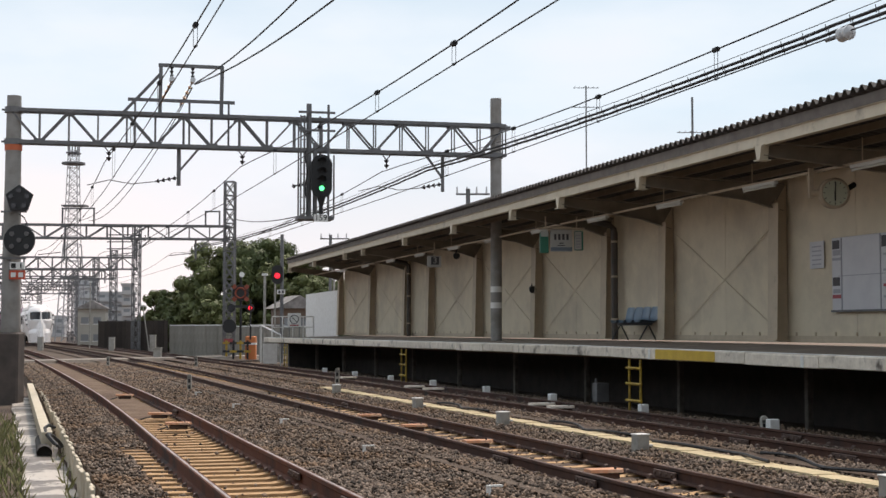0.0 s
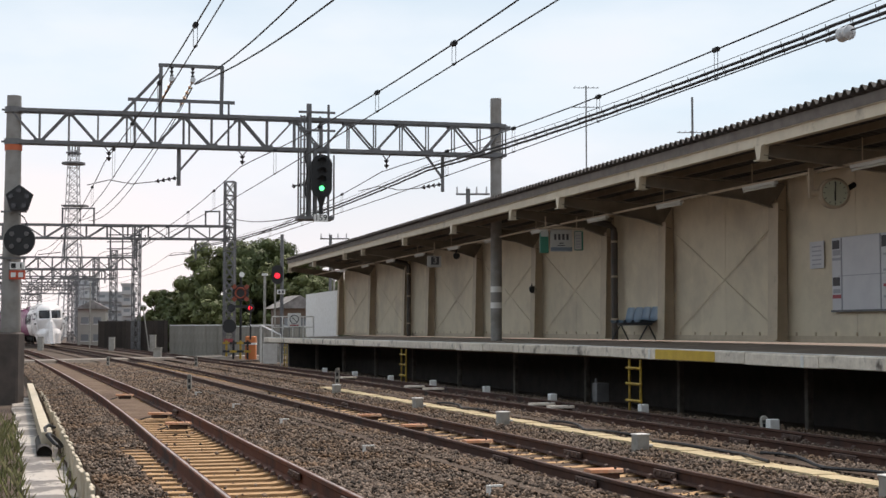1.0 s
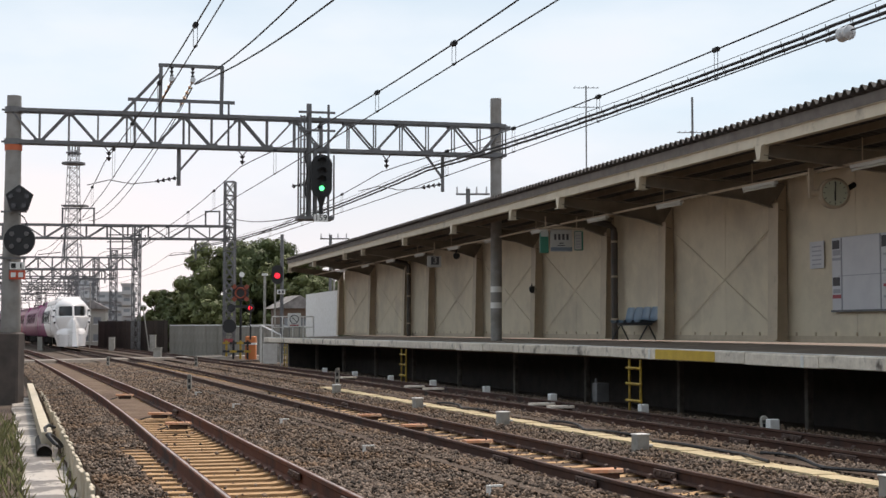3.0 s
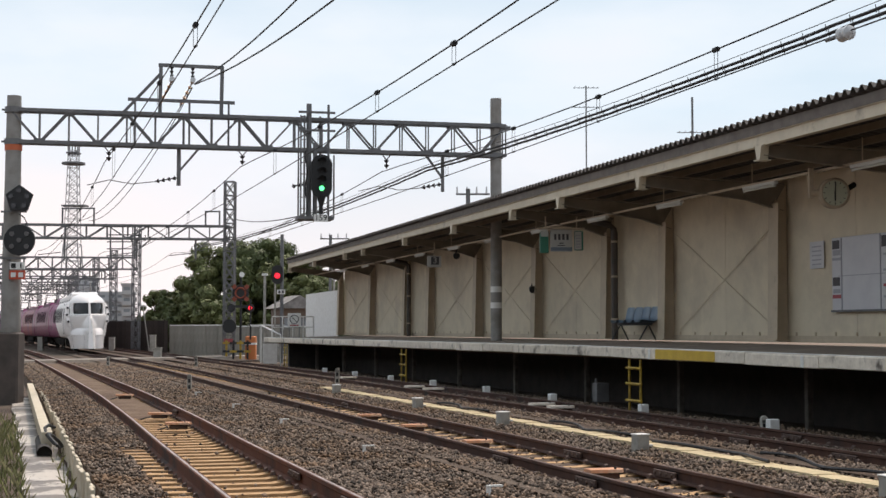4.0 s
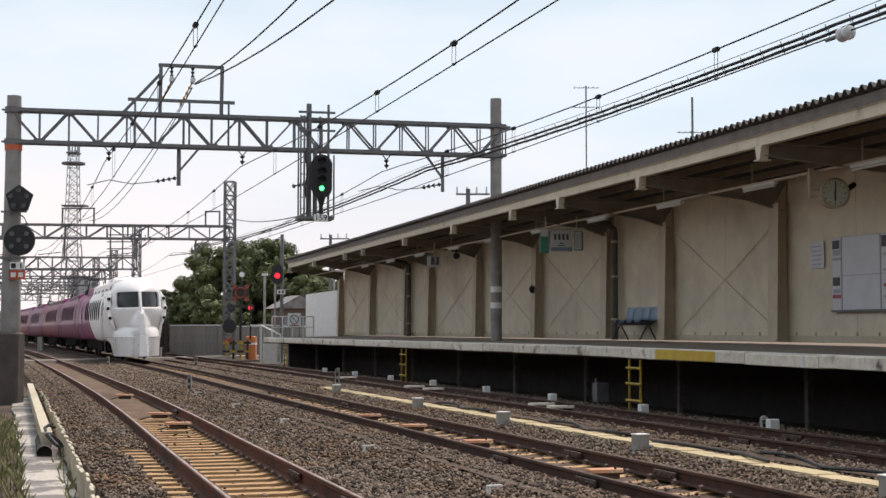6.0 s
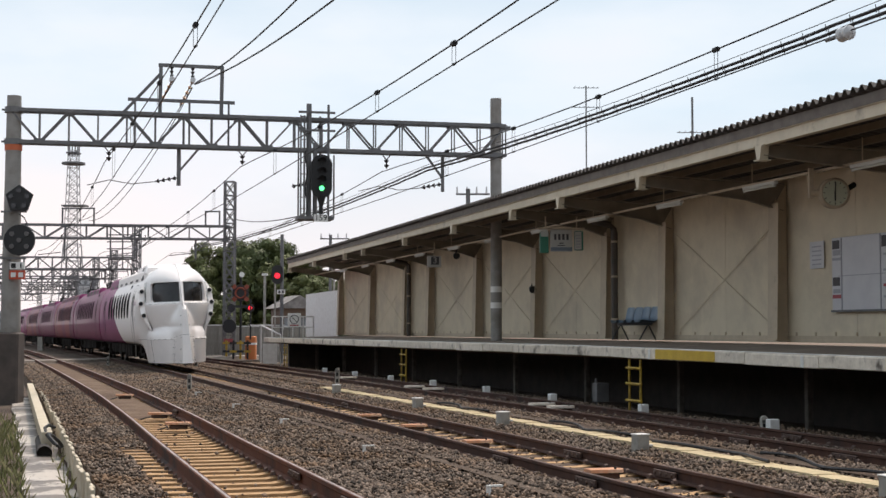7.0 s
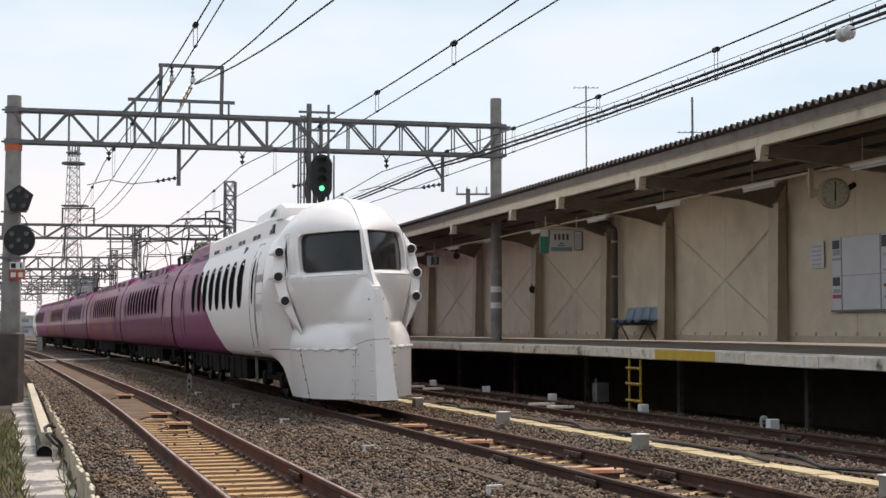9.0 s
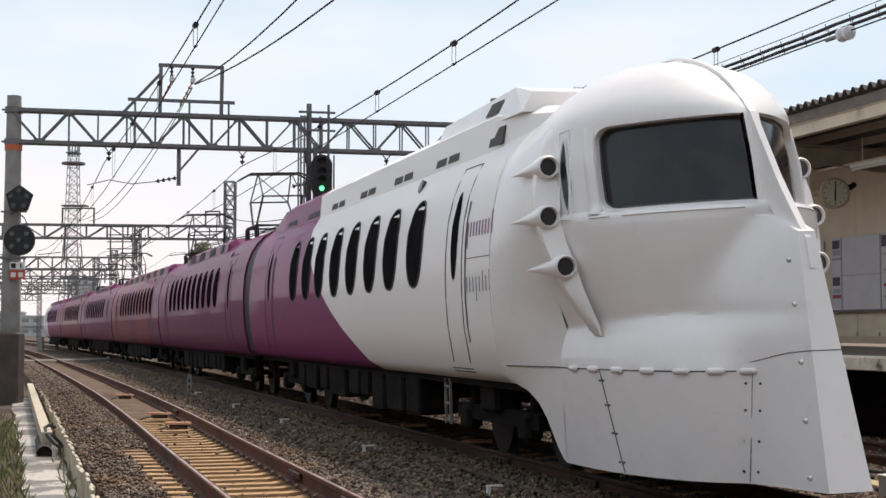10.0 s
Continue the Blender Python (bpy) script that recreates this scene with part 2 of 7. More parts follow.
# ---- ground ----
def build_ground():
    prof = [(-1800, -1.3), (-60, -1.1), (-12, -0.95), (-8.6, -0.72), (-7.4, -0.50), (-5.75, -0.52), (-5.55, -0.50), (-5.45, -0.24), (-4.95, -0.25), (-4.85, -0.285), (-2.75, -0.285), (-2.65, -0.22), (-2.2, -0.20), (0, -0.185), (2.1, -0.21), (6.2, -0.24), (7.6, -0.40), (9, -0.4), (40, -0.5), (1800, -0.6)]
    ys = [-120, -40, -10, 0] + list(range(4, 80, 4)) + list(range(80, 330, 15)) + [400, 700, 1500, 3000]
    st = [((x_mid(min(y, 330)) + (-0.43 * (y - 330) if y > 330 else 0), y, 0), (0.955, 0.296, 0)) for y in ys]
    ob = part("ground", Shape().sweep(prof, st, closed=False), M_ballast_bed)
    tagged(ob, "brown-grey ballast ground under the railway tracks", "ground", kind="structure")


build_ground()


def scatter_stones():
    """Loose crushed stones on the ballast, thick near the camera's side of the plan."""
    rng = np.random.default_rng(3)
    base = np.array([(1, 0, 0), (-1, 0, 0), (0, 1, 0), (0, -1, 0), (0, 0, 1), (0, 0, -1)], float)
    faces = np.array([(0, 2, 4), (2, 1, 4), (1, 3, 4), (3, 0, 4), (2, 0, 5), (1, 2, 5), (3, 1, 5), (0, 3, 5)])
    n = 210000
    y = 10.5 + 62 * rng.random(n) ** 2.0
    o = rng.uniform(-5.48, 6.4, n)
    keep = np.ones(n, bool)
    swing = np.interp(y, (10, 15, 20, 27, 35, 70), (-0.16, -0.13, -0.09, 0.02, 0.09, 0.0))
    for c, _ in TRACKS:                      # rail heads and cribs stay clear
        c = c + (swing if c < -1 else 0 * swing)
        d = np.abs(np.abs(o - c) - 0.566)
        keep &= d > 0.10
        keep &= ~((np.abs(o - c) < 0.5) & (rng.random(n) < (0.97 if _ == "near" else 0.86 if _ == "middle" else 0.72)))
    keep &= ~((o > 2.30) & (o < 2.62))
    y, o = y[keep], o[keep]
    n = len(y)
    s = slope(y)
    k = np.hypot(1, s)
    cx, cy = x_mid(y) + o / k, y - o * s / k
    inside = np.zeros(n, bool)
    for c, _ in TRACKS:
        inside |= np.abs(o - c) < 1.05
    z = np.where(inside, np.where(o < -2.6, -0.235, -0.185), -0.165) + rng.uniform(-0.03, 0.025, n)
    for c, _ in TRACKS:                      # heaped over the sleeper ends
        d = np.abs(o - c)
        heap = (d > 0.64) & (d < 1.15) & ~((o < -4.4) & (y < 21.5))
        heap |= (d < 0.5) & (c > 4)
        z = np.where(heap, -0.118 + rng.uniform(-0.02, 0.012, n), z)
    r = rng.uniform(0.015, 0.034, n) * (1 + np.clip((y - 30) / 60, 0, 0.6))
    a = rng.uniform(0, 6.28, n)
    sx, sy, sz = (r * rng.uniform(0.7, 1.4, n) for _ in range(3))
    sz = sz * 0.75
    jit = rng.uniform(-0.35, 0.35, (n, 6, 3))
    p = (base[None] + jit) * np.stack([sx, sy, sz], 1)[:, None]
    t = rng.uniform(-0.7, 0.7, n)
    px = p[..., 0] * np.cos(a)[:, None] - p[..., 1] * np.sin(a)[:, None]
    py = p[..., 0] * np.sin(a)[:, None] + p[..., 1] * np.cos(a)[:, None]
    pz = p[..., 2] + t[:, None] * px * 0.5
    v = np.stack([px + cx[:, None], py + cy[:, None], pz + z[:, None]], -1).reshape(-1, 3)
    f = (faces[None] + 6 * np.arange(n)[:, None, None]).reshape(-1, 3)
    me = bpy.data.meshes.new("ballast_stones")
    me.vertices.add(len(v))
    me.vertices.foreach_set("co", v.ravel())
    me.loops.add(f.size)
    me.loops.foreach_set("vertex_index", f.ravel())
    me.polygons.add(len(f))
    me.polygons.foreach_set("loop_start", np.arange(0, f.size, 3))
    me.update(calc_edges=True)
    me.materials.append(M_stone)
    tagged(new("ballast_stones", me), "loose grey-brown crushed ballast stones between the rails", "ballast", kind="stuff")


scatter_stones()

# ---- tracks ----
def turn_at(y):
    """The turn about z that lays +y along the tracks at y."""
    return math.degrees(math.atan2(-slope(y), 1.0))


RAIL = [(-0.0325, 0.0), (0.0325, 0.0), (0.035, -0.028), (0.012, -0.045), (0.010, -0.120), (0.064, -0.138), (0.064, -0.150),
        (-0.064, -0.150), (-0.064, -0.138), (-0.010, -0.120), (-0.012, -0.045), (-0.035, -0.028)]


def sway(y):
    """The middle track eases a little towards the platform side further off."""
    return float(np.interp(y, (38, 56, 110, 150), (0.0, 0.24, 0.24, 0.18)))


def build_track(o, which):
    t = thing("railway_track", {"near": "rusty narrow-gauge track on tan concrete sleepers", "middle": "rusty main track carrying the express train",
                                "platform": "dark rusty track beside the platform"}[which], "track", group="tracks")
    near = which == "near"
    high = 1.27 if near else 1.0
    prof_ = [(a * (1.1 if near and b < -0.05 else 1.0), b * high) for a, b in RAIL]

    def line_of(d):
        ys = [-20 + 255 * i / 170 for i in range(171)]
        return [(off(y, o + d + (near_shift(y) if near else sway(y) if which == "middle" else 0.0)), side(y)) for y in ys]
    for sgn in (-1, 1):
        s = Shape().sweep(prof_, line_of(sgn * 0.570))
        r = part("rail", s, M_rail if near else M_rail_dark, t)
        head = Shape().sweep([(-0.013, 0.003), (0.013, 0.003), (0.016, -0.004), (-0.016, -0.004)], line_of(sgn * 0.570))
        part("rail_head", head, M_rail_top if which == "near" else M_rail_dull, r, "worn running surface of the rail")
    body = Shape()
    prof = [(-1.0, -0.145), (-0.62, -0.150), (-0.38, -0.185), (0.38, -0.185), (0.62, -0.150), (1.0, -0.145), (1.0, -0.30), (-1.0, -0.30)]
    body.sweep(prof, [((0, -0.10, 0), (1, 0, 0)), ((0, 0.10, 0), (1, 0, 0))])
    me = body.mesh("sleeper", M_sleeper)
    clip = Shape()
    clip.add([(-0.03, -0.04, -0.15), (0.03, -0.04, -0.15), (0.03, 0.04, -0.15), (-0.03, 0.04, -0.15), (-0.022, -0.03, -0.115), (0.016, -0.025, -0.112), (0.02, 0.03, -0.095), (-0.022, 0.03, -0.112)],
             [(0, 3, 2, 1), (4, 5, 6, 7), (0, 1, 5, 4), (1, 2, 6, 5), (2, 3, 7, 6), (3, 0, 4, 7)])
    cme = clip.mesh("clip", M_clip)
    pitch = 0.50 if which == "near" else 0.62
    y = 6.0
    while y < 150:
        m = Matrix.Translation(off(y, o + (near_shift(y) if near else 0.0), 0.15 * (1 - high))) @ pose(0, 0, 0, 0, 0, turn_at(y))
        if y < 74:
            sl = part("sleeper", me, None, t, at=m)
            if y < 36:
                for sgn in (-1, 1):
                    for d in (-0.09, 0.09):
                        part("rail_clip", cme, None, sl, at=pose(sgn * 0.566 + d, 0, 0.03 if which == "platform" else 0.0))
        y += pitch / math.hypot(1, slope(y))


for o_, which_ in TRACKS:
    build_track(o_, which_)

# ---- platform ----
EDGE = 5.75
WALL = 2.8
Y0, Y1 = 12.0, 66.5


def dip(y):
    """The platform falls a little towards its near end."""
    return float(np.interp(y, (12, 18, 31), (-0.09, -0.06, 0.0)))


def build_platform():
    n = 40
    s = Shape()
    v, f = [], []
    for i in range(n + 1):
        y = Y0 + (Y1 - Y0) * i / n
        e = off(y, EDGE + 0.35)
        b = canopy(e.y + 1.0, WALL + 1.2)
        g = dip(y)
        v += [(e.x, e.y, 1.150 + g), (b.x, b.y, 1.27 + g * 0.4), (b.x, b.y, 0.95), (e.x, e.y, 0.90)]
    for i in range(n):
        for k in range(4):
            f.append((i * 4 + k, i * 4 + (k + 1) % 4, i * 4 + 4 + (k + 1) % 4, i * 4 + 4 + k))
    f += [(0, 1, 2, 3), tuple(reversed((n * 4, n * 4 + 1, n * 4 + 2, n * 4 + 3)))]
    s.add(v, f)
    p = part("platform", s, M_deck)
    tagged(p, "grey concrete station platform on posts", "platform", kind="structure")
    # back wall under the deck closes the hollow; near-black colour stands for its shade
    part("retaining_wall", Shape().sweep([(0, -0.6), (0.2, -0.6), (0.2, 1.0), (0, 1.0)], stations(EDGE + 3.4, Y0, Y1, 30)), M_dark, p, "dark wall below the deck, its colour standing for deep shade")
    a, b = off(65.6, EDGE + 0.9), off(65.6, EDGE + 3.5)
    part("end_wall", Shape().bar((a.x, a.y, 0.2), (b.x, b.y, 0.2), 0.2, 1.5), M_dark, p, "dark wall closing the hollow, its colour standing for deep shade")
    # coping blocks, one by one
    y = Y0
    i = 0
    while y < Y1:
        ln = 2.35
        y2 = min(y + ln / 1.046, Y1 + 0.5)
        z = 0.006 * math.sin(i * 2.7)
        gap = 0.012
        b = Shape().sweep([(0.0, 0.96), (0.0, 1.135), (0.02, 1.158), (0.346, 1.160), (0.346, 0.945), (0.05, 0.945)],
                          [(off(y + gap, EDGE, z + dip(y)), side(y)), (off(y2 - gap, EDGE, z + dip(y2)), side(y2))])
        part("coping_block", b, M_coping, p)
        y, i = y2, i + 1
    part("coping_lip", Shape().sweep([(0.03, 1.161), (0.03, 1.172), (0.12, 1.172), (0.12, 1.161)], [(off(Y0 + (Y1 - Y0) * i / 40, EDGE, dip(Y0 + (Y1 - Y0) * i / 40)), side(Y0 + (Y1 - Y0) * i / 40)) for i in range(41)]), M_white, p, "worn white line along the platform edge")
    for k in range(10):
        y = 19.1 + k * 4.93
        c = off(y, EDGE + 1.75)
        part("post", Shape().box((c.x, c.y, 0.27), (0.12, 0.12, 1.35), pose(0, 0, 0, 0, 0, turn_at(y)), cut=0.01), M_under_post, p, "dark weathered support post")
    return p


M_deck = mat("brown_platform_asphalt", (0.20, 0.155, 0.12), 0.9, second=(0.15, 0.115, 0.09), scale=9, bump=0.3, third=(0.27, 0.22, 0.175), third_scale=0.8)
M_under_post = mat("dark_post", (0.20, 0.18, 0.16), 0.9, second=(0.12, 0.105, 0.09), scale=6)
PLATFORM = build_platform()

# ---- canopy and wall ----
COLS = [23.2, 28.17, 33.41, 36.97, 42.43, 48.36, 54.43, 58.11, 64.38, 71.3]
M_gutter = mat("grey_brown_gutter", (0.19, 0.165, 0.145), 0.8, second=(0.13, 0.11, 0.095), scale=4)
SKEW = [0.94, 0.93, 0.25, 0.15, 0.1, 0.0, 0.3, 0.0, 0.4, 0.0]
CY0, CY1 = 13.0, 71.5
TURN = pose(0, 0, 0, 0, 0, CANOPY_TURN)


def roof_z(out):
    return 5.02 - 0.15 * out


def platform_z(out):
    return 1.20 + 0.03 * out


def build_canopy():
    c = tagged(new("platform_canopy"), "cream steel platform canopy with a dark corrugated roof", "canopy", kind="structure")
    # corrugated sheet
    pitch = 0.23
    n = int((CY1 - CY0) * 1.037 / pitch)
    v, f = [], []
    for i in range(n * 4 + 1):
        y = CY0 + i * pitch / 4 / 1.037
        h_ = (0.0, 0.085, 0.085, 0.0)[i % 4]
        for out in (-0.12, WALL + 0.6):
            for th in (0.0, -0.012):
                p = canopy(y, out, roof_z(out) + h_ + th - 0.05)
                v.append(p)
    for i in range(n * 4):
        a = i * 4
        f += [(a, a + 2, a + 6, a + 4), (a + 1, a + 5, a + 7, a + 3), (a, a + 4, a + 5, a + 1), (a + 2, a + 3, a + 7, a + 6)]
    part("roof_sheet", Shape().add(v, f), M_roof, c, "dark weathered corrugated roofing")

    def run(name, out, z0, z1, w, m, ya=CY0, yb=CY1, label=""):
        a, b = canopy(ya, out), canopy(yb, out)
        a.z = b.z = (z0 + z1) / 2
        s = Shape().bar(a, b, w, z1 - z0)
        return part(name, s, m, c, label)
    run("fascia", 0.06, 4.605, 4.775, 0.07, M_fascia, label="cream painted fascia beam")
    run("fascia_lip", 0.05, 4.775, 4.79, 0.11, M_fascia)
    run("flange", 0.08, 4.595, 4.607, 0.13, M_fascia)
    run("gutter", 0.01, 4.79, 4.955, 0.06, M_gutter, label="grey-brown rain gutter under the eave")
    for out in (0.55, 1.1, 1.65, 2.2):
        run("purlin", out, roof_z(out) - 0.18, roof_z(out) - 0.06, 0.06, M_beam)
    run("cable_duct", 1.35, 4.235, 4.275, 0.06, M_frame, label="beige lamp duct hung below the beams")
    for i, y in enumerate(COLS):
        col = tagged(new("canopy_frame"), "", "")
        col.parent = c
        col.matrix_basis = Matrix.Translation(canopy(y, WALL)) @ TURN
        # local: +x away from the tracks, +y along the wall
        base = platform_z(WALL)
        web = Shape()
        v = [(x, d, z) for d in (-0.05, 0.05) for x, z in ((-0.31, base), (-0.01, base), (-0.01, 4.45), (-0.25, 4.05))]
        web.add(v, [(0, 1, 2, 3), (7, 6, 5, 4), (0, 3, 7, 4), (1, 5, 6, 2)])
        fl = Shape()
        v = [(x + e, d, z) for e in (-0.018, 0.0) for d in (-0.20, 0.20) for x, z in ((-0.31, base), (-0.25, 4.05))]
        fl.add(v, [(0, 1, 3, 2), (4, 6, 7, 5), (0, 2, 6, 4), (1, 5, 7, 3), (0, 4, 5, 1), (2, 3, 7, 6)])
        part("column_web", web, M_frame, col)
        part("column_flange", fl, M_frame, col, "cream front flange of the column")
        part("base_plate", Shape().box((-0.17, 0, base + 0.015), (0.40, 0.38, 0.03)), M_frame, col)
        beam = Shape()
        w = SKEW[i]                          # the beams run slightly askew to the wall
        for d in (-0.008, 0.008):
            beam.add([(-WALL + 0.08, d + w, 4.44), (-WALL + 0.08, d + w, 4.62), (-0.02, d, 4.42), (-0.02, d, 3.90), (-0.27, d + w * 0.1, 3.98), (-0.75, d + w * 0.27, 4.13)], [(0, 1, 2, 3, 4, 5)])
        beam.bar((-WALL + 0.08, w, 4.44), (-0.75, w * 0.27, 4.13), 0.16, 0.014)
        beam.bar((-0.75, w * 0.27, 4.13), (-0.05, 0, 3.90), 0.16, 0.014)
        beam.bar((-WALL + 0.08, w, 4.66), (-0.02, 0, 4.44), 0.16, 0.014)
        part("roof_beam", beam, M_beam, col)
        br = Shape()
        for d in (-1, 1):
            br.add([(-WALL + 0.0, d * 0.02, 4.38), (-WALL + 0.0, d * 0.19, 4.62), (-WALL + 0.02, d * 0.19, 4.62), (-WALL + 0.02, d * 0.02, 4.38)], [(0, 1, 2, 3)])
        br.add([(-WALL - 0.01, -0.11, 4.60), (-WALL - 0.01, 0.11, 4.60), (-WALL - 0.01, 0.055, 4.36), (-WALL - 0.01, -0.055, 4.36),
                (-WALL + 0.14, -0.11, 4.60), (-WALL + 0.14, 0.11, 4.60), (-WALL + 0.14, 0.055, 4.36), (-WALL + 0.14, -0.055, 4.36)],
               [(0, 1, 2, 3), (4, 7, 6, 5), (0, 4, 5, 1), (1, 5, 6, 2), (2, 6, 7, 3), (3, 7, 4, 0)])
        br.box((-WALL + 0.07, 0, 4.355), (0.22, 0.2, 0.02))
        part("bracket", br, M_fascia, col, "tapered cream bracket under the fascia", at=pose(0, w, 0))
    # the wall bays with base strip and rod bracing
    wl = tagged(new("wall_platform"), "cream sheet-metal wall along the back of the platform", "wall", kind="structure")
    wl.parent = None
    ys = [CY0] + COLS
    for i, (a, b) in enumerate(zip(ys, ys[1:])):
        k = max(1, round((b - a) / 2.6))
        for j in range(k):
            ya, yb = a + (b - a) * j / k + 0.004, a + (b - a) * (j + 1) / k - 0.004
            pa, pb = canopy(ya, WALL + 0.06), canopy(yb, WALL + 0.06)
            s = Shape().bar((pa.x, pa.y, 2.92), (pb.x, pb.y, 2.92), 0.08, 3.28)
            part("wall_panel", s, M_wall, wl)
        pa, pb = canopy(a, WALL + 0.01), canopy(b, WALL + 0.01)
        part("base_strip", Shape().bar((pa.x, pa.y, 1.33), (pb.x, pb.y, 1.33), 0.06, 0.13), M_frame, wl, "grey-beige strip along the foot of the wall")
        if b - a > 4 and i > 1:
            for q in ((0, 1), (1, 0)):
                p0, p1 = canopy(a + 0.25, WALL - 0.02, 1.45 if q[0] == 0 else 3.75), canopy(b - 0.25, WALL - 0.02, 3.75 if q[0] == 0 else 1.45)
                part("brace_rod", Shape().tube(p0, p1, 0.009, n=6), M_wall, wl)
        for j in range(7):
            yb = a + (b - a) * (j + 0.5) / 7
            p = canopy(yb, WALL + 0.005, 1.43)
            part("fixing", Shape().box(p, (0.03, 0.03, 0.07), TURN), M_frame, wl)


build_canopy()

# ---- catenary gantry ----
def truss(parent, a, b, z0, z1, depth, n, chord=0.10, web=0.05, m=None):
    """A flat lattice beam between two points of the plan."""
    a, b = Vector(a), Vector(b)
    across = Vector((-(b - a).y, (b - a).x, 0)).normalized() * depth / 2
    for sgn in (-1, 1):
        for z in (z0, z1):
            p, q = a + across * sgn, b + across * sgn
            part("chord", Shape().bar((p.x, p.y, z), (q.x, q.y, z), chord), m or M_gantry, parent)
        s = Shape()
        for i in range(n):
            p = a + (b - a) * (i / n) + across * sgn
            q = a + (b - a) * ((i + 1) / n) + across * sgn
            up = i % 2 == 0
            s.bar((p.x, p.y, z1 if up else z0), (q.x, q.y, z0 if up else z1), web)
            s.bar((q.x, q.y, z0), (q.x, q.y, z1), web * 0.8)
            w = q if up else q
            s.box((w.x, w.y, z0 + 0.05 if up else z1 - 0.05), (0.30, 0.03, 0.10), pose(0, 0, 0, 0, 0, math.degrees(math.atan2((b - a).y, (b - a).x))))
        part("lattice", s, m or M_gantry, parent)
    s = Shape()
    for z in (z0, z1):
        for i in range(n + 1):
            p = a + (b - a) * (i / n)
            s.bar((p.x - across.x, p.y - across.y, z), (p.x + across.x, p.y + across.y, z), web * 0.8)
            if i < n:
                q = a + (b - a) * ((i + 1) / n)
                s.bar((p.x - across.x, p.y - across.y, z), (q.x + across.x, q.y + across.y, z), web * 0.8)
    part("cross_bracing", s, m or M_gantry, parent)


GL, GR = Vector((-11.78, 39.3, 0)), Vector((1.57, 42.5, 0))


def build_gantry():
    g = thing("catenary_gantry", "grey steel lattice gantry between two round poles", "gantry")
    part("pole", Shape().tube((GL.x, GL.y, -1.2), (GL.x, GL.y, 7.93), 0.30, 0.19, n=20), M_pole, g, "round grey pole with an orange band", smooth=40)
    part("pole_footing", Shape().box((GL.x - 0.02, GL.y, 0.1), (0.66, 0.66, 2.7), cut=0.05), mat("dirty_footing", (0.11, 0.088, 0.078), 0.9, second=(0.07, 0.058, 0.052), scale=2), g, "square concrete footing of the pole")
    part("orange_band", Shape().tube((GL.x, GL.y, 6.42), (GL.x, GL.y, 6.60), 0.232, n=20), mat("orange_band", (0.55, 0.13, 0.05), 0.6), g, "faded orange band")
    part("pole", Shape().tube((GR.x, GR.y, 1.1), (GR.x, GR.y, 8.37), 0.165, n=20), M_pole, g, smooth=40)
    for z in (2.15, 2.62):
        part("stripe", Shape().tube((GR.x, GR.y, z), (GR.x, GR.y, z + 0.17), 0.17, n=20), M_white, g, "white band painted round the pole")
    d = (GR - GL).normalized()
    truss(g, GL - d * 0.1, GR + d * 0.25, 6.66, 7.54, 0.34, 18)
    for P in (GL, GR):
        for z in (6.66, 7.54):
            part("clamp", Shape().tube((P.x, P.y, z - 0.08), (P.x, P.y, z + 0.08), 0.25 if P is GL else 0.19, n=16), M_gantry, g)
            part("clamp_bolt", Shape().bar(P + Vector((-0.3, -0.1, z)), P + Vector((0.32, -0.1, z)), 0.05), M_gantry, g)
    return g


build_gantry()


# ---- overhead wires ----
M_rope = mat("twisted_cable", (0.025, 0.025, 0.028), 0.7)


def sag(y, spans):
    """Height of a wire on a string of supports (y, z, sag of the span that follows)."""
    for (a, za, s), (b, zb, _) in zip(spans, spans[1:]):
        if a <= y <= b:
            t = (y - a) / (b - a)
            return za + (zb - za) * t - 4 * s * t * (1 - t)
    return spans[-1][1]


def build_line(o, hangers, dip, near_z, label):
    t = thing("overhead_line", label, "wire", group="overhead lines")
    spans = ((-40.0, 6.3, 0.5), (2.0, 6.52, dip), (40.8, 6.2, 0.62), (88.0, 6.3, 0.6), (128.0, 6.3, 0.6), (170.0, 6.3, 0.6), (220.0, 6.3, 0))
    ys = [-14 + 2.4 * i for i in range(97)]

    def contact(y):
        return 5.38 + (near_z - 5.38) * min(1.6, max(0.0, (41 - y) / 21))
    part("messenger_wire", Shape().path([off(y, o, sag(y, spans)) for y in ys], 0.013), M_wire, t)
    part("contact_wire", Shape().path([off(y, o, contact(y)) for y in ys], 0.011), M_wire, t)
    for y in hangers:
        z, c = sag(y, spans), contact(y)
        h = part("hanger", Shape().path([off(y, o - 0.03, z), off(y, o - 0.03, c), off(y, o + 0.03, c), off(y, o + 0.03, z)], 0.005, n=4), M_gantry, t)
        part("clamp_ball", Shape().tube(off(y - 0.06, o, z), off(y + 0.06, o, z), 0.045, n=8), M_black, h)
        part("wire_clip", Shape().tube(off(y - 0.03, o, c), off(y + 0.03, o, c), 0.022, n=6), M_black, h)


build_line(-3.8, (7.5, 12.2, 17.3, 22.5, 27.5, 33.0, 38.0, 46, 52, 58, 64), 0.28, 5.80, "black overhead wires above the near track")
build_line(0.0, (8.3, 12.8, 17.2, 21.7, 26.2, 31.0, 36.0, 46, 52, 58, 64), 0.50, 5.55, "black overhead wires above the train's track")
build_line(4.2, (7.8, 12.3, 16.8, 21.3, 25.8, 30.3, 35.0, 46, 52, 58, 64), 0.44, 5.46, "black overhead wires above the platform track")


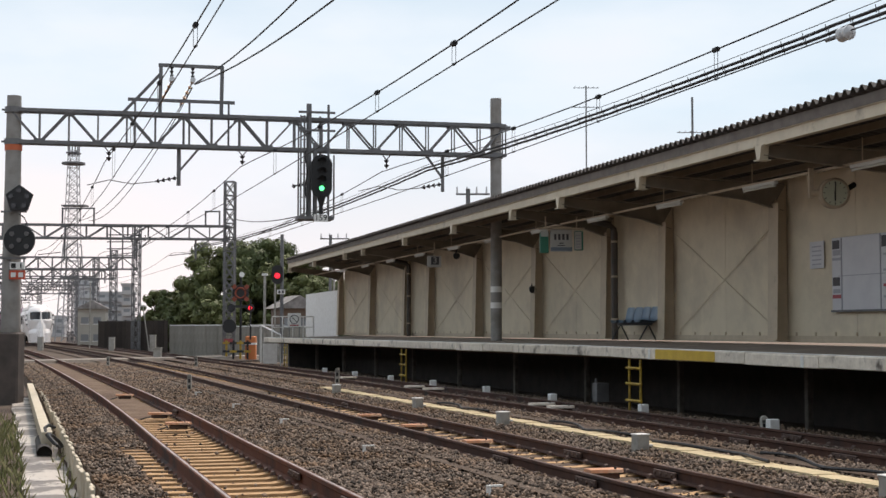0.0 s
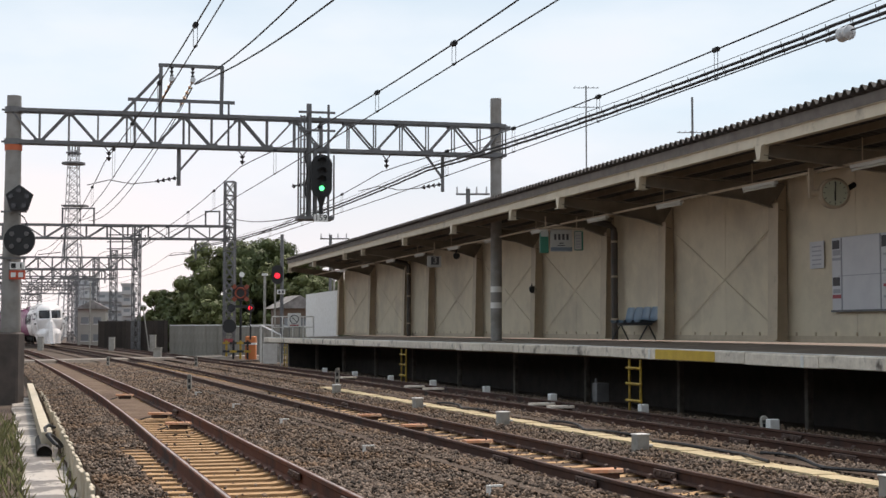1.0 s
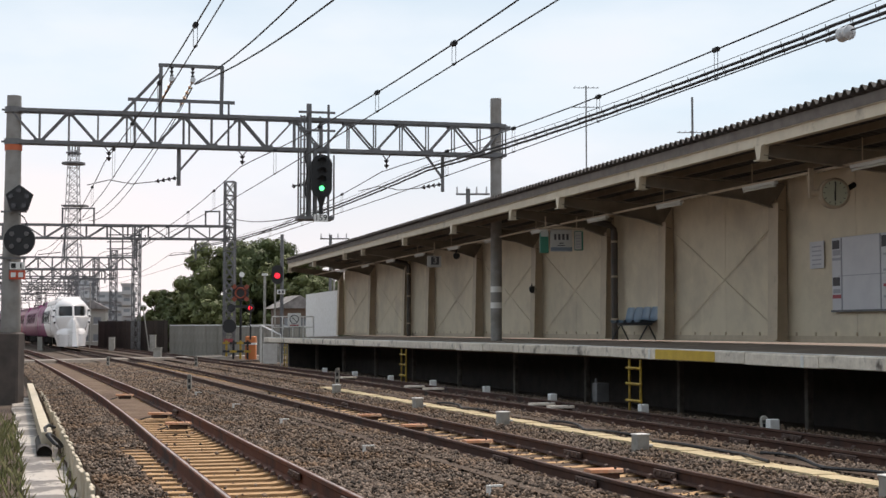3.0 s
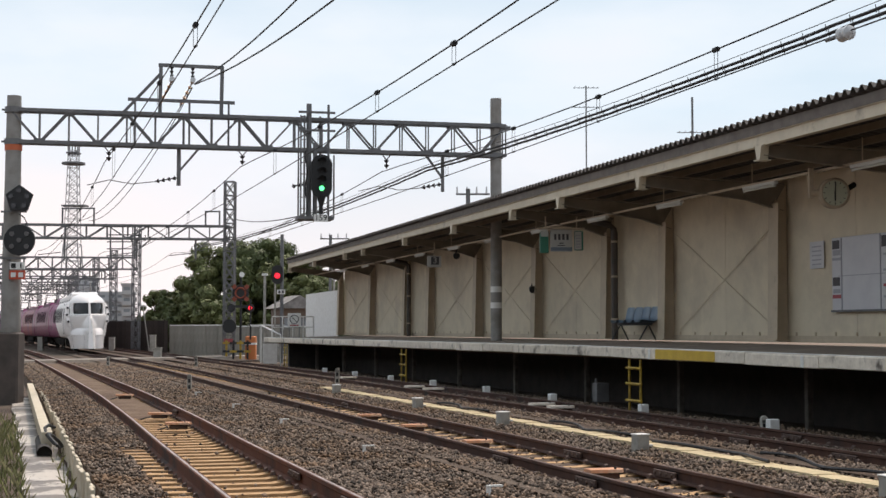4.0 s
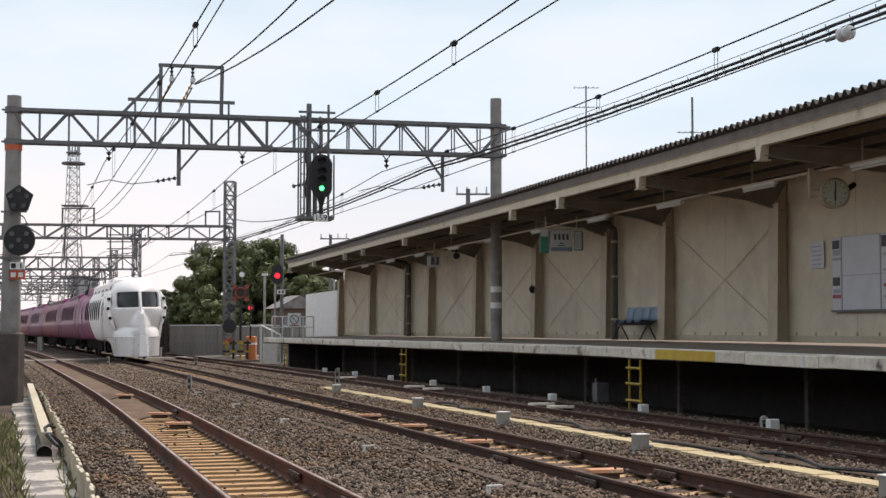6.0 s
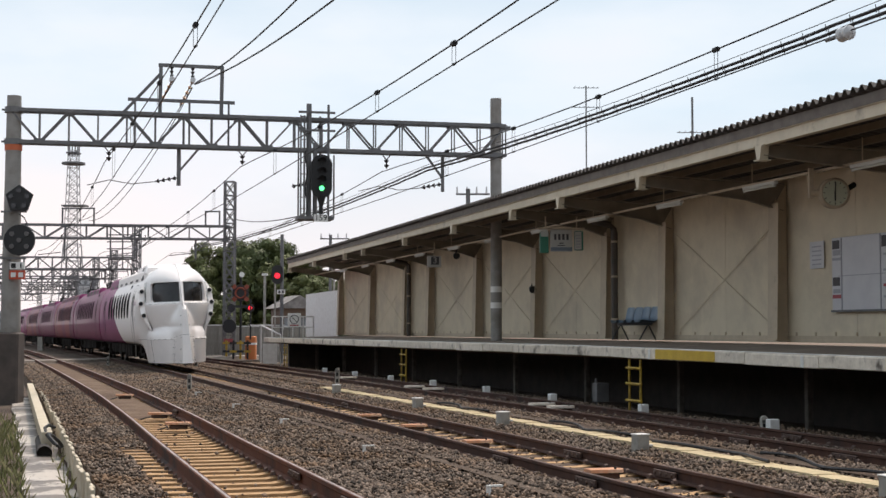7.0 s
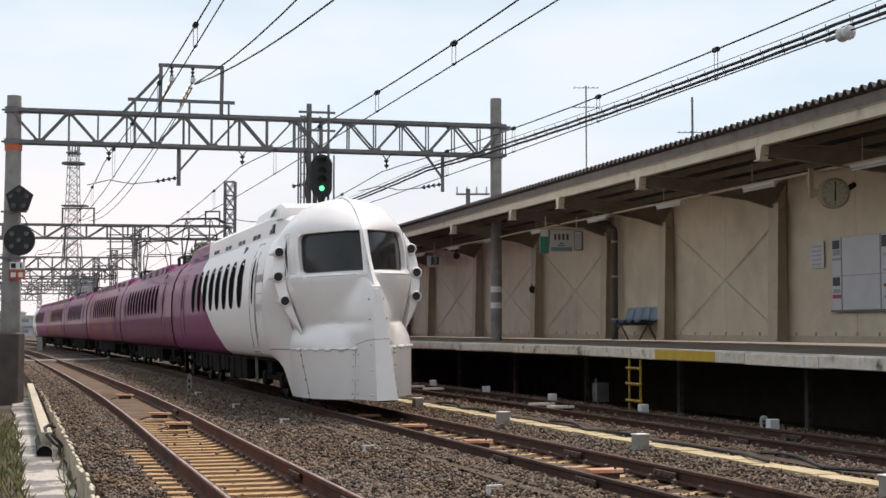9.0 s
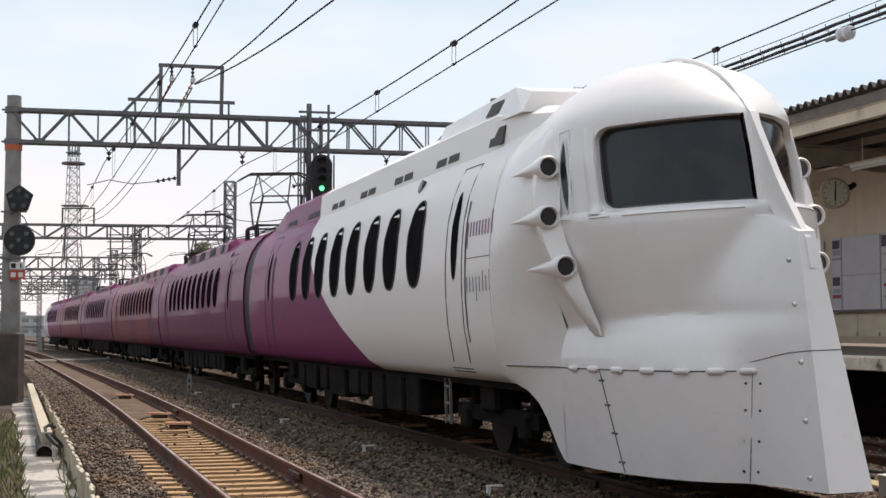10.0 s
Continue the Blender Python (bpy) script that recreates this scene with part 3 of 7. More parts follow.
def build_bundle():
    t = thing("feeder_cable", "two thick black twisted cables on a thin carrier wire", "cable")
    sp = ((-40.0, 6.3, 0.3), (2.0, 6.5, 0.36), (40.0, 6.2, 0.35), (86.0, 6.6, 0))
    ys = [-12 + 1.0 * i for i in range(99)]
    for k, (dz, do) in enumerate(((0.0, 0.0), (-0.075, 0.05))):
        pts = [off(y, 5.2 + do + 0.004 * math.sin(y * 4.1 + k), sag(y, sp) + dz + 0.004 * math.sin(y * 3.3 + k)) for y in [-12 + 0.4 * i for i in range(240)]]
        part("twisted_cable", Shape().path(pts, 0.026), M_rope, t)
        for y in [8 + 0.62 * i for i in range(50)]:
            part("cable_tie", Shape().tube(off(y, 5.2 + do, sag(y, sp) + dz - 0.05), off(y + 0.03, 5.2 + do, sag(y, sp) + dz + 0.07), 0.008, n=4), M_rope, t)
    part("carrier_wire", Shape().path([off(y, 5.2, sag(y, sp) + 0.10) for y in ys[::3]], 0.007, n=4), M_wire, t)
    i = thing("strain_insulator", "two white porcelain discs on a wire", "insulator")
    c = off(17.8, 4.2, 5.45)
    for d in (-0.07, 0.07):
        p = off(17.8 + d, 4.2, 5.45)
        s = Shape()
        for a, r0, r1 in ((-0.06, 0.04, 0.095), (-0.02, 0.095, 0.10), (0.02, 0.10, 0.055)):
            s.tube(off(17.8 + d + a, 4.2, 5.45), off(17.8 + d + a + 0.04, 4.2, 5.45), r0, r1, n=18)
        part("porcelain_disc", s, M_ceramic, i, smooth=50)
    part("fitting", Shape().tube(off(18.0, 4.2, 5.45), off(18.25, 4.2, 5.45), 0.03, n=8), M_gantry, i)
    f = thing("feeder_wire", "two thick black feeder wires anchored on the gantry", "wire")
    for a, b, c in (((-6.99, 40.3, 8.45), (4.0, 8.0, 9.65), (-22.4, 88.0, 8.3)), ((-7.02, 40.45, 8.45), (4.75, 8.0, 8.75), (-21.6, 88.0, 8.3))):
        a, b, c = Vector(a), Vector(b), Vector(c)
        part("wire", Shape().path([a + (b - a) * k / 12 - Vector((0, 0, 0.9 * 4 * (k / 12) * (1 - k / 12))) for k in range(13)], 0.019), M_wire, f)
        part("wire", Shape().path([a + Vector((-0.1, 0.1, -0.1)) + (c - a) * k / 12 - Vector((0, 0, 0.95 * 4 * (k / 12) * (1 - k / 12))) for k in range(13)], 0.016), M_wire, f)

    h = thing("slack_cable", "thin black cable slung from the signal cage to a far mast", "cable")
    a, b = Vector((-2.92, 40.5, 5.04)), Vector((-12.73, 88.0, 8.3))
    part("cable", Shape().path([a + (b - a) * k / 16 - Vector((0, 0, 0.30 * 4 * (k / 16) * (1 - k / 16))) for k in range(17)], 0.022), M_rope, h)


build_bundle()


# ---- gear on the gantry ----
def insulator_string(parent, a, b, m, n=4, r=0.075):
    a, b = Vector(a), Vector(b)
    s = Shape().tube(a, b, 0.02, n=6)
    for i in range(n):
        p = a + (b - a) * ((i + 0.5) / n)
        d = (b - a).normalized() * 0.035
        s.tube(p - d, p + d, r, r * 0.45, n=12)
    return part("insulator", s, m, parent, smooth=40)


def build_gantry_gear():
    fr = thing("anchor_frame", "dark steel anchor frame on top of the gantry", "frame")
    d = (GR - GL).normalized()

    def g(t, z, k=0.0):
        p = GL + d * t
        return Vector((p.x - d.y * k, p.y + d.x * k, z))
    x0, x1 = 3.93, 5.64
    for t in (x0, x1):
        part("upright", Shape().bar(g(t, 7.54), g(t + 0.02, 8.98), 0.10), M_gantry, fr)
    part("top_bar", Shape().bar(g(x0 - 0.05, 8.96), g(x1 + 0.05, 8.96), 0.09), M_gantry, fr)
    part("strut", Shape().bar(g(x0 - 1.0, 7.58), g(x0, 8.70), 0.08), M_gantry, fr)
    part("cross_arm", Shape().bar(g(3.05, 7.96), g(6.02, 7.96), 0.06, 0.09), M_gantry, fr)
    for t in (3.25, 5.85, 4.75):
        part("arm_stay", Shape().bar(g(t, 6.66), g(t, 7.96), 0.05), M_gantry, fr)
    for t in (4.25, 4.83):
        insulator_string(fr, g(t, 8.93), g(t, 8.60), M_black, 3, 0.06)
        insulator_string(fr, g(t + 0.02, 8.55, -0.1), g(t - 0.32, 7.9, 0.5), M_brown, 5, 0.055)
        part("white_cap", Shape().tube(g(t, 8.55, -0.2), g(t, 8.52, 0.1), 0.075, 0.06, n=10), M_ceramic, fr)
    # registration struts and suspension insulators
    for t, z in ((4.47, 6.6), (12.1, 6.6)):
        st = thing("registration_strut", "steel drop post with a brace under the gantry", "bracket", group="drop posts")
        part("drop_post", Shape().bar(g(t, 6.62), g(t, 5.56), 0.10), M_gantry, st)
        part("brace", Shape().bar(g(t + (0.55 if t < 6 else -0.5), 6.62), g(t, 5.95), 0.06), M_gantry, st)
        insulator_string(st, g(t - 0.05, 5.78), g(t - 0.65, 5.66), M_black, 4, 0.07)
        part("pull_off_arm", Shape().path([g(t - 0.65, 5.66), g(t - 1.3, 5.58), g(t - 1.9, 5.68), g(t - 2.5, 5.52)], 0.014), M_gantry, st)
    for t in (2.55, 6.25, 10.42):
        si = thing("suspension_insulator", "dark insulator hung in a forked steel hanger", "insulator", group="suspension insulators")
        part("hanger_fork", Shape().bar(g(t - 0.12, 6.6), g(t, 6.45), 0.03).bar(g(t + 0.12, 6.6), g(t, 6.45), 0.03), M_gantry, si)
        insulator_string(si, g(t, 6.48), g(t, 6.2), M_black, 2, 0.08)
    # colour-light signal in its cage
    sg = thing("railway_signal", "black hanging signal with its green lamp lit", "signal")
    ct = 8.4
    for t, k, z0, z1, w in ((7.87, -0.35, 4.72, 7.62, 0.045), (7.97, -0.35, 4.72, 7.62, 0.05), (8.66, -0.35, 4.72, 7.95, 0.065), (8.82, -0.35, 4.72, 6.5, 0.045), (7.89, 0.3, 4.72, 7.6, 0.045), (8.52, 0.3, 4.72, 7.7, 0.06)):
        part("cage_post", Shape().bar(g(t, z0, k), g(t, z1, k), w), M_gantry, sg)
    for t, z0, z1, r_ in ((8.12, 4.72, 7.98, 0.075), (8.30, 4.76, 6.85, 0.065)):
        part("signal_post", Shape().tube(g(t, z0, -0.2), g(t, z1, -0.2), r_, n=12), M_gantry, sg)
    part("cable", Shape().path([g(8.02 + 0.03 * math.sin(k * 1.3), 4.8 + 0.2 * k, -0.4) for k in range(10)], 0.02), M_black, sg)
    insulator_string(sg, g(7.62, 5.58, -0.3), g(8.05, 5.68, -0.3), M_black, 3, 0.07)
    for k in range(9):
        z = 4.95 + 0.33 * k
        part("rung", Shape().bar(g(7.86, z, -0.35), g(8.02, z, -0.35), 0.025), M_gantry, sg)
    part("cage_floor", Shape().box(g(8.32, 4.70, 0.0), (1.02, 0.8, 0.09), pose(0, 0, 0, 0, 0, 13)), M_gantry, sg)
    for z in (7.72, 7.2):
        part("cage_bar", Shape().bar(g(7.8, z, -0.36), g(8.85, z, -0.36), 0.06), M_gantry, sg)
    # the oval backboard
    n = 28
    prof = []
    for i in range(n):
        a = 2 * math.pi * i / n
        c, s_ = math.cos(a), math.sin(a)
        prof.append((0.30 * c, 0.30 * s_ + (0.32 if s_ >= 0 else -0.32)))
    bm_ = Shape()
    q = pose(0, 0, 0, 0, 0, 12)
    v = []
    for y in (-0.03, 0.03):
        v += [q @ Vector((a, y, b)) for a, b in prof]
    c0 = g(8.44, 5.87, -0.55)
    bm_.add([p + c0 for p in v], [tuple(range(n)), tuple(reversed(range(n, 2 * n)))] + [(i, (i + 1) % n, n + (i + 1) % n, n + i) for i in range(n)])
    bm_.box(c0 + q @ Vector((0, 0.16, 0)), (0.30, 0.26, 1.0), q, cut=0.04)
    bm_.tube(c0 + q @ Vector((0, 0.08, -0.55)), c0 + q @ Vector((0, 0.08, -0.85)), 0.14, 0.05, n=12)
    bm_.tube(c0 + q @ Vector((0, 0.08, -0.85)), c0 + q @ Vector((0, 0.08, -1.15)), 0.05, n=12)
    head = part("signal_head", bm_, M_black, sg, "black oval signal backboard")
    for k, z in enumerate((0.42, 0.14, -0.10, -0.345)):
        p = c0 + q @ Vector((0, -0.04, z))
        vis = Shape()
        for i in range(10):
            a0, a1 = math.pi * (i / 10) - 0.2, math.pi * ((i + 1) / 10) - 0.2
            vis.bar(p + q @ Vector((0.105 * math.cos((a0 + a1) / 2), 0.0, 0.105 * math.sin((a0 + a1) / 2))), p + q @ Vector((0.105 * math.cos((a0 + a1) / 2), -0.24, 0.105 * math.sin((a0 + a1) / 2))), 0.045, 0.012)
        part("visor", vis, M_black, head)
        part("lamp", Shape().disc(p, q @ Vector((0, -1, 0)), 0.07, 0.02, n=18), M_greenlamp if k == 3 else M_black, head, "lit green lamp" if k == 3 else "")
    pl = part("number_plate_board", Shape().box(c0 + q @ Vector((-0.02, 0.0, -1.19)), (0.40, 0.03, 0.21), q), M_white, sg, "white plate reading 159")
    cu = bpy.data.curves.new("plate_number", "FONT")
    cu.body, cu.size, cu.align_x, cu.align_y, cu.extrude = "159", 0.24, "CENTER", "CENTER", 0.003
    cu.materials.append(M_black)
    dg = new("plate_number", cu)
    dg.parent = pl
    dg.matrix_basis = Matrix.Translation(c0 + q @ Vector((-0.02, -0.022, -1.19))) @ q @ pose(0, 0, 0, 90, 0, 0)


build_gantry_gear()


def build_pole_signals():
    s = thing("position_light_signal", "black pentagon and round signal heads on the pole", "signal")
    c = Vector((-11.49, 38.95, 5.06))

    def plate(c, ring, name, label):
        n = len(ring)
        v = [c + Vector((a, y, b)) for y in (-0.04, 0.04) for a, b in ring]
        return part(name, Shape().add(v, [tuple(range(n)), tuple(reversed(range(n, 2 * n)))] + [(i, (i + 1) % n, n + (i + 1) % n, n + i) for i in range(n)]), M_black, s, label)
    pen = plate(c, [(0.39 * math.sin(2 * math.pi * i / 5 + 0.0), 0.39 * math.cos(2 * math.pi * i / 5)) for i in range(5)], "pentagon_head", "black pentagon backboard")
    for i in range(5):
        a = 2 * math.pi * i / 5
        part("lamp", Shape().disc(c + Vector((0.23 * math.sin(a), -0.05, 0.23 * math.cos(a))), (0, 1, 0), 0.07, 0.05, n=12), M_dimlamp, pen)
    c2 = Vector((-11.47, 38.95, 3.94))
    rd = plate(c2, [(0.42 * math.cos(2 * math.pi * i / 28), 0.42 * math.sin(2 * math.pi * i / 28)) for i in range(28)], "round_head", "black round backboard with unlit lamps")
    for a, b in ((0, 0), (-0.2, 0.17), (0.2, 0.17), (-0.2, -0.17), (0.2, -0.17)):
        part("lamp", Shape().disc(c2 + Vector((a, -0.05, b)), (0, 1, 0), 0.065, 0.05, n=12), M_tint_lens, rd)
    for z in (4.72, 3.45):
        part("mount_bar", Shape().bar((-12.0, 39.0, z), (-11.3, 39.0, z), 0.05), M_gantry, s)
    part("cable_loop", Shape().path([(-11.5, 38.98, 4.66), (-11.35, 38.95, 4.55), (-11.28, 38.95, 4.40), (-11.35, 38.95, 4.28)], 0.018), M_black, s)
    w = thing("pole_plate", "white and red plates strapped to the pole", "plate")
    part("strap", Shape().bar((-11.75, 39.05, 2.85), (-11.75, 39.05, 3.4), 0.04), M_gantry, w)
    part("white_plate", Shape().box((-11.53, 39.0, 3.25), (0.40, 0.06, 0.19)), M_white, w)
    for dx, ww in ((-0.10, 0.13), (0.10, 0.04)):
        part("lettering_bar", Shape().box((-11.53 + dx, 38.968, 3.25), (ww, 0.006, 0.13)), M_black, w)
    part("red_plate", Shape().box((-11.53, 39.0, 3.00), (0.42, 0.06, 0.24)), mat("red_plate", (0.50, 0.07, 0.03), 0.6), w, "orange-red plate with white writing")
    for dx in (-0.10, 0.10):
        part("lettering_bar", Shape().box((-11.53 + dx, 38.968, 3.00), (0.13, 0.006, 0.13)), M_white, w)


M_tint_lens = mat("grey_lens", (0.10, 0.09, 0.09), 0.35)
build_pole_signals()


# ---- lineside ----
M_mud = mat("rusty_mud", (0.135, 0.08, 0.047), 0.95, second=(0.09, 0.053, 0.032), scale=9, bump=0.6, bump_scale=40, third=(0.20, 0.14, 0.09), third_scale=1.0)
M_sand_crib = mat("tan_crib_sand", (0.20, 0.125, 0.065), 0.95, second=(0.13, 0.08, 0.045), scale=14, bump=0.7, bump_scale=50)
M_grass = mat("dry_green_grass", (0.10, 0.13, 0.035), 0.8, second=(0.20, 0.18, 0.08), scale=2, per_island=0.4)
# pale second tone stands for sky reflected in the puddles
M_drain_sheen = mat("wet_concrete_painted_sheen", (0.17, 0.145, 0.125), 0.55, second=(0.52, 0.47, 0.41), scale=1.3, spread=(0.49, 0.54), third=(0.09, 0.075, 0.065), third_scale=7, third_spread=(0.6, 0.64))
M_cream = mat("cream_concrete", (0.56, 0.50, 0.40), 0.85, second=(0.50, 0.43, 0.31), scale=5, bump=0.2)
M_cover = mat("pale_cover", (0.72, 0.66, 0.58), 0.6, second=(0.60, 0.50, 0.40), scale=5)


def strip(name, o0, o1, y0, y1, z, m, label, cat, n=60, wob=0.03):
    v, f = [], []
    for i in range(n + 1):
        y = y0 + (y1 - y0) * i / n
        dz = -0.10 * max(0.0, 1 - i / 2)
        a = off(y, o0 + wob * math.sin(i * 1.7), z - 0.012 + dz)
        c = off(y, (o0 + o1) / 2, z + 0.012 * math.sin(i * 2.3) + dz)
        b = off(y, o1 + wob * math.sin(i * 2.1 + 1), z - 0.012 + dz)
        v += [a, c, b]
    f = [(i * 3 + k, i * 3 + 1 + k, i * 3 + 4 + k, i * 3 + 3 + k) for i in range(n) for k in range(2)]
    return tagged(part(name, Shape().add(v, f), m), label, cat, kind="structure")


for a_, b_, y_, z_ in ((-4.95, -4.44, 20.5, -0.125), (-3.16, -2.55, 9.0, -0.135), (-1.25, -0.66, 9.0, -0.125), (0.66, 1.25, 9.0, -0.125), (2.85, 3.54, 9.0, -0.12), (4.86, 5.6, 9.0, -0.12), (3.72, 4.68, 9.0, -0.128)):
    strip("ballast_shoulder", a_, b_, y_, 160.0, z_, M_ballast_bed, "ballast heaped over the sleeper ends", "ballast")
strip("mud_strip", -4.26, -3.34, 29.0, 74.0, -0.16, M_mud, "rusty brown mud between the near track's rails", "mud")
strip("crib_sand", -4.40, -3.40, 8.0, 33.0, -0.268, M_sand_crib, "tan sand between the near track's sleepers", "sand")
strip("mud_strip", -0.46, 0.46, 37.0, 120.0, -0.14, M_mud, "brown mud between the rails", "mud")
strip("drain_floor", -6.2, -5.6, 8.0, 44.0, -0.46, M_drain_sheen, "wet grey concrete drain floor, puddle reflections as pale patches", "drain", n=30)


def build_lineside():
    # lids of the cable trough between the tracks
    tr = thing("cable_trough", "sand-coloured concrete cable trough between two tracks", "cable trough")
    y = 12.5
    k = 0
    while y < 41:
        w = 0.006 * math.sin(k * 1.9)
        s = Shape().sweep([(-0.17, -0.22), (-0.17, -0.125), (0.17, -0.125), (0.17, -0.22)], [(off(y, 2.46 + 2 * w, w), side(y)), (off(y + 0.455, 2.46 + 2 * w, w), side(y + 0.455))])
        part("trough_lid", s, M_sand, tr)
        y += 0.46
        k += 1
    # block markers between the tracks
    for i, y in enumerate((13.84, 19.53, 25.04, 30.25, 37.63)):
        b = thing("cable_marker", "pale grey concrete marker block on the ballast", "marker", Matrix.Translation(off(y, 2.0, -0.19)) @ pose(0, 0, 0, 0, 0, turn_at(y) + 4), group="marker blocks")
        part("block", Shape().box((0, 0, 0.12), (0.19, 0.19, 0.25), cut=0.012), M_concrete, b)
        part("lid", Shape().box((0, 0, 0.25), (0.205, 0.205, 0.02), cut=0.006), M_white, b)
        if i < 4:
            part("side_tag", Shape().box((0.13, -0.06, 0.10), (0.06, 0.04, 0.03), cut=0.006), M_white, b)
    for y in (21.8, 26.5, 31.1, 35.5, 40.0, 44.4, 48.9, 53.4):
        b = thing("cable_marker", "small white marker block beside the platform track", "marker", Matrix.Translation(off(y, 5.42, -0.15)) @ pose(0, 0, 0, 0, 0, turn_at(y)), group="white blocks")
        part("block", Shape().box((0, 0, 0.10), (0.17, 0.16, 0.24), cut=0.012), M_white, b)
    for y in (15.18, 20.27, 26.16, 31.39, 37.25):
        b = thing("white_peg", "small white survey peg in the ballast", "peg", Matrix.Translation(off(y, -1.75, -0.18)) @ pose(0, 0, 0, 0, 0, 20), group="pegs")
        part("peg", Shape().box((0, 0, 0.05), (0.04, 0.04, 0.14), cut=0.004), M_white, b)
        part("cap", Shape().box((0.06, 0, 0.11), (0.17, 0.05, 0.018)), M_white, b)
    for o, y, h in ((2.32, 38.85, 0.62), (-1.44, 40.72, 0.42), (-1.44, 67.5, 0.45), (2.16, 64.4, 0.5), (5.5, 22.2, 0.24)):
        p = thing("lineside_post", "grey stone distance post with a rounded top", "post", Matrix.Translation(off(y, o, -0.2)), group="distance posts")
        s = Shape().box((0, 0, h / 2), (0.12, 0.10, h), cut=0.015).tube((0, -0.05, h), (0, 0.05, h), 0.06, n=14)
        part("stone", s, M_concrete, p)
        for k in range(2):
            part("number_bar", Shape().box((0, -0.053, h - 0.12 - 0.17 * k), (0.06, 0.006, 0.10)), M_black, p)
    # covers between the rails
    for o, y, m, lab in [(0.02, 16.3, M_orange, "orange"), (0.0, 20.6, M_orange, "orange"), (0.06, 24.0, M_orange, "orange"), (0.06, 26.9, M_orange, "orange"),
                         (-3.62, 25.6, M_orange, "orange"), (-3.62, 28.5, M_orange, "orange"), (-3.6, 36.3, M_orange, "orange"),
                         (4.1, 28.4, M_cover, "white"), (4.05, 27.3, M_cover, "white"), (4.2, 36.1, M_cover, "white"), (4.15, 37.6, M_cover, "white"), (4.2, 45.0, M_cover, "white")]:
        b = thing("track_device", lab + " topped signalling device between the rails", "signalling box", Matrix.Translation(off(y, o, -0.15 if o < 2 else -0.10)) @ pose(0, 0, 0, 0, 0, turn_at(y)) @ Matrix.Scale(0.72 if o < 2 else 0.9, 4), group="track devices")
        part("base", Shape().box((0, 0, 0.03), (0.40, 0.26, 0.09), cut=0.01), M_under_box, b)
        v = [(-0.30, -0.15, 0.085), (0.22, -0.19, 0.085), (0.32, 0.0, 0.085), (0.22, 0.19, 0.085), (-0.30, 0.15, 0.085)]
        v2 = [(x * 0.96, y_ * 0.94, 0.135) for x, y_, _ in v]
        part("lid", Shape().add(v + v2, [(4, 3, 2, 1, 0), (5, 6, 7, 8, 9)] + [(i, (i + 1) % 5, 5 + (i + 1) % 5, 5 + i) for i in range(5)]), m, b, lab + " sloping lid")
        part("handle", Shape().box((0.14, -0.08, 0.15), (0.03, 0.02, 0.04)), M_black, b)
        part("cable_tail", Shape().path([(-0.25, -0.1, 0.03), (-0.42, -0.2, 0.0), (-0.5, -0.24, -0.02)], 0.018), M_black, b)
    # loose black cables by the trough
    for y0, o0 in ((28.0, 2.75), (21.5, 2.72), (17.0, 2.65), (14.9, 2.95)):
        c = thing("track_cable", "black cable lying over the ballast", "cable", group="loose cables")
        part("cable", Shape().path([off(y0 + 0.35 * k, o0 + 0.16 * math.sin(k * 0.75 + y0), -0.10 + 0.02 * math.sin(k)) for k in range(10)], 0.022), M_black, c)
    # fishplates on the rails
    for o in (-3.234, -0.566, 0.566, 3.634, 4.766):
        for y in (15.6, 18.2, 30.5):
            f = thing("fishplate", "rusty joint plate bolted to the rail", "plate", Matrix.Translation(off(y + o * 0.4, o - 0.045 + (near_shift(y + o * 0.4) if o < -2 else 0.0), -0.08)) @ pose(0, 0, 0, 0, 0, turn_at(y)), group="joint plates")
            part("plate", Shape().box((0, 0, 0), (0.03, 0.56, 0.075), cut=0.006), M_clip, f)
            for k in range(4):
                part("bolt", Shape().disc((-0.02, -0.21 + 0.14 * k, 0), (1, 0, 0), 0.018, 0.03, n=6), M_clip, f)
    # edge boards of the drain
    eb = thing("edging_boards", "row of leaning concrete slabs along the ballast edge", "edging")
    r = random.Random(5)
    y = 9.0
    while y < 43:
        m = Matrix.Translation(off(y, -5.56 + 0.0065 * (y - 17) + r.uniform(-0.02, 0.02), -0.57)) @ pose(0, 0, 0, 0, -2 + r.uniform(-2.5, 2.5), turn_at(y) + 1.5 + r.uniform(-2, 2))
        part("slab", Shape().box((0, 0, 0.17), (0.04, 0.37, 0.52 + r.uniform(-0.05, 0.05)), cut=0.008), M_cream, eb, at=m)
        y += 0.45
    bm_ = thing("concrete_beam", "cream concrete beam lying beside the drain", "beam")
    part("beam", Shape().sweep([(-0.085, -0.36), (-0.085, -0.12), (0.085, -0.12), (0.085, -0.36)], [(off(24.8, -5.79), side(24)), (off(46.0, -5.58), side(41))]), M_cream, bm_)
    pp = thing("drain_pipe", "dark ribbed pipe end under the beam", "pipe")
    part("pipe", Shape().tube(off(24.3, -5.84, -0.42), off(27.0, -5.80, -0.42), 0.12, n=18, caps=False), M_dark, pp)
    part("pipe_inner", Shape().tube(off(24.45, -5.84, -0.42), off(25.0, -5.84, -0.42), 0.108, n=18), M_dark, pp)
    hs = thing("black_hose", "black hose looped over the slabs", "hose")
    part("hose", Shape().path([off(22.8 + 0.25 * k, -5.7 - 0.12 * math.sin(k * 0.9), -0.18 + 0.14 * math.sin(k * 0.8)) for k in range(12)], 0.025), M_black, hs)
    # grass tufts on the verge
    rng = random.Random(8)
    v, f = [], []
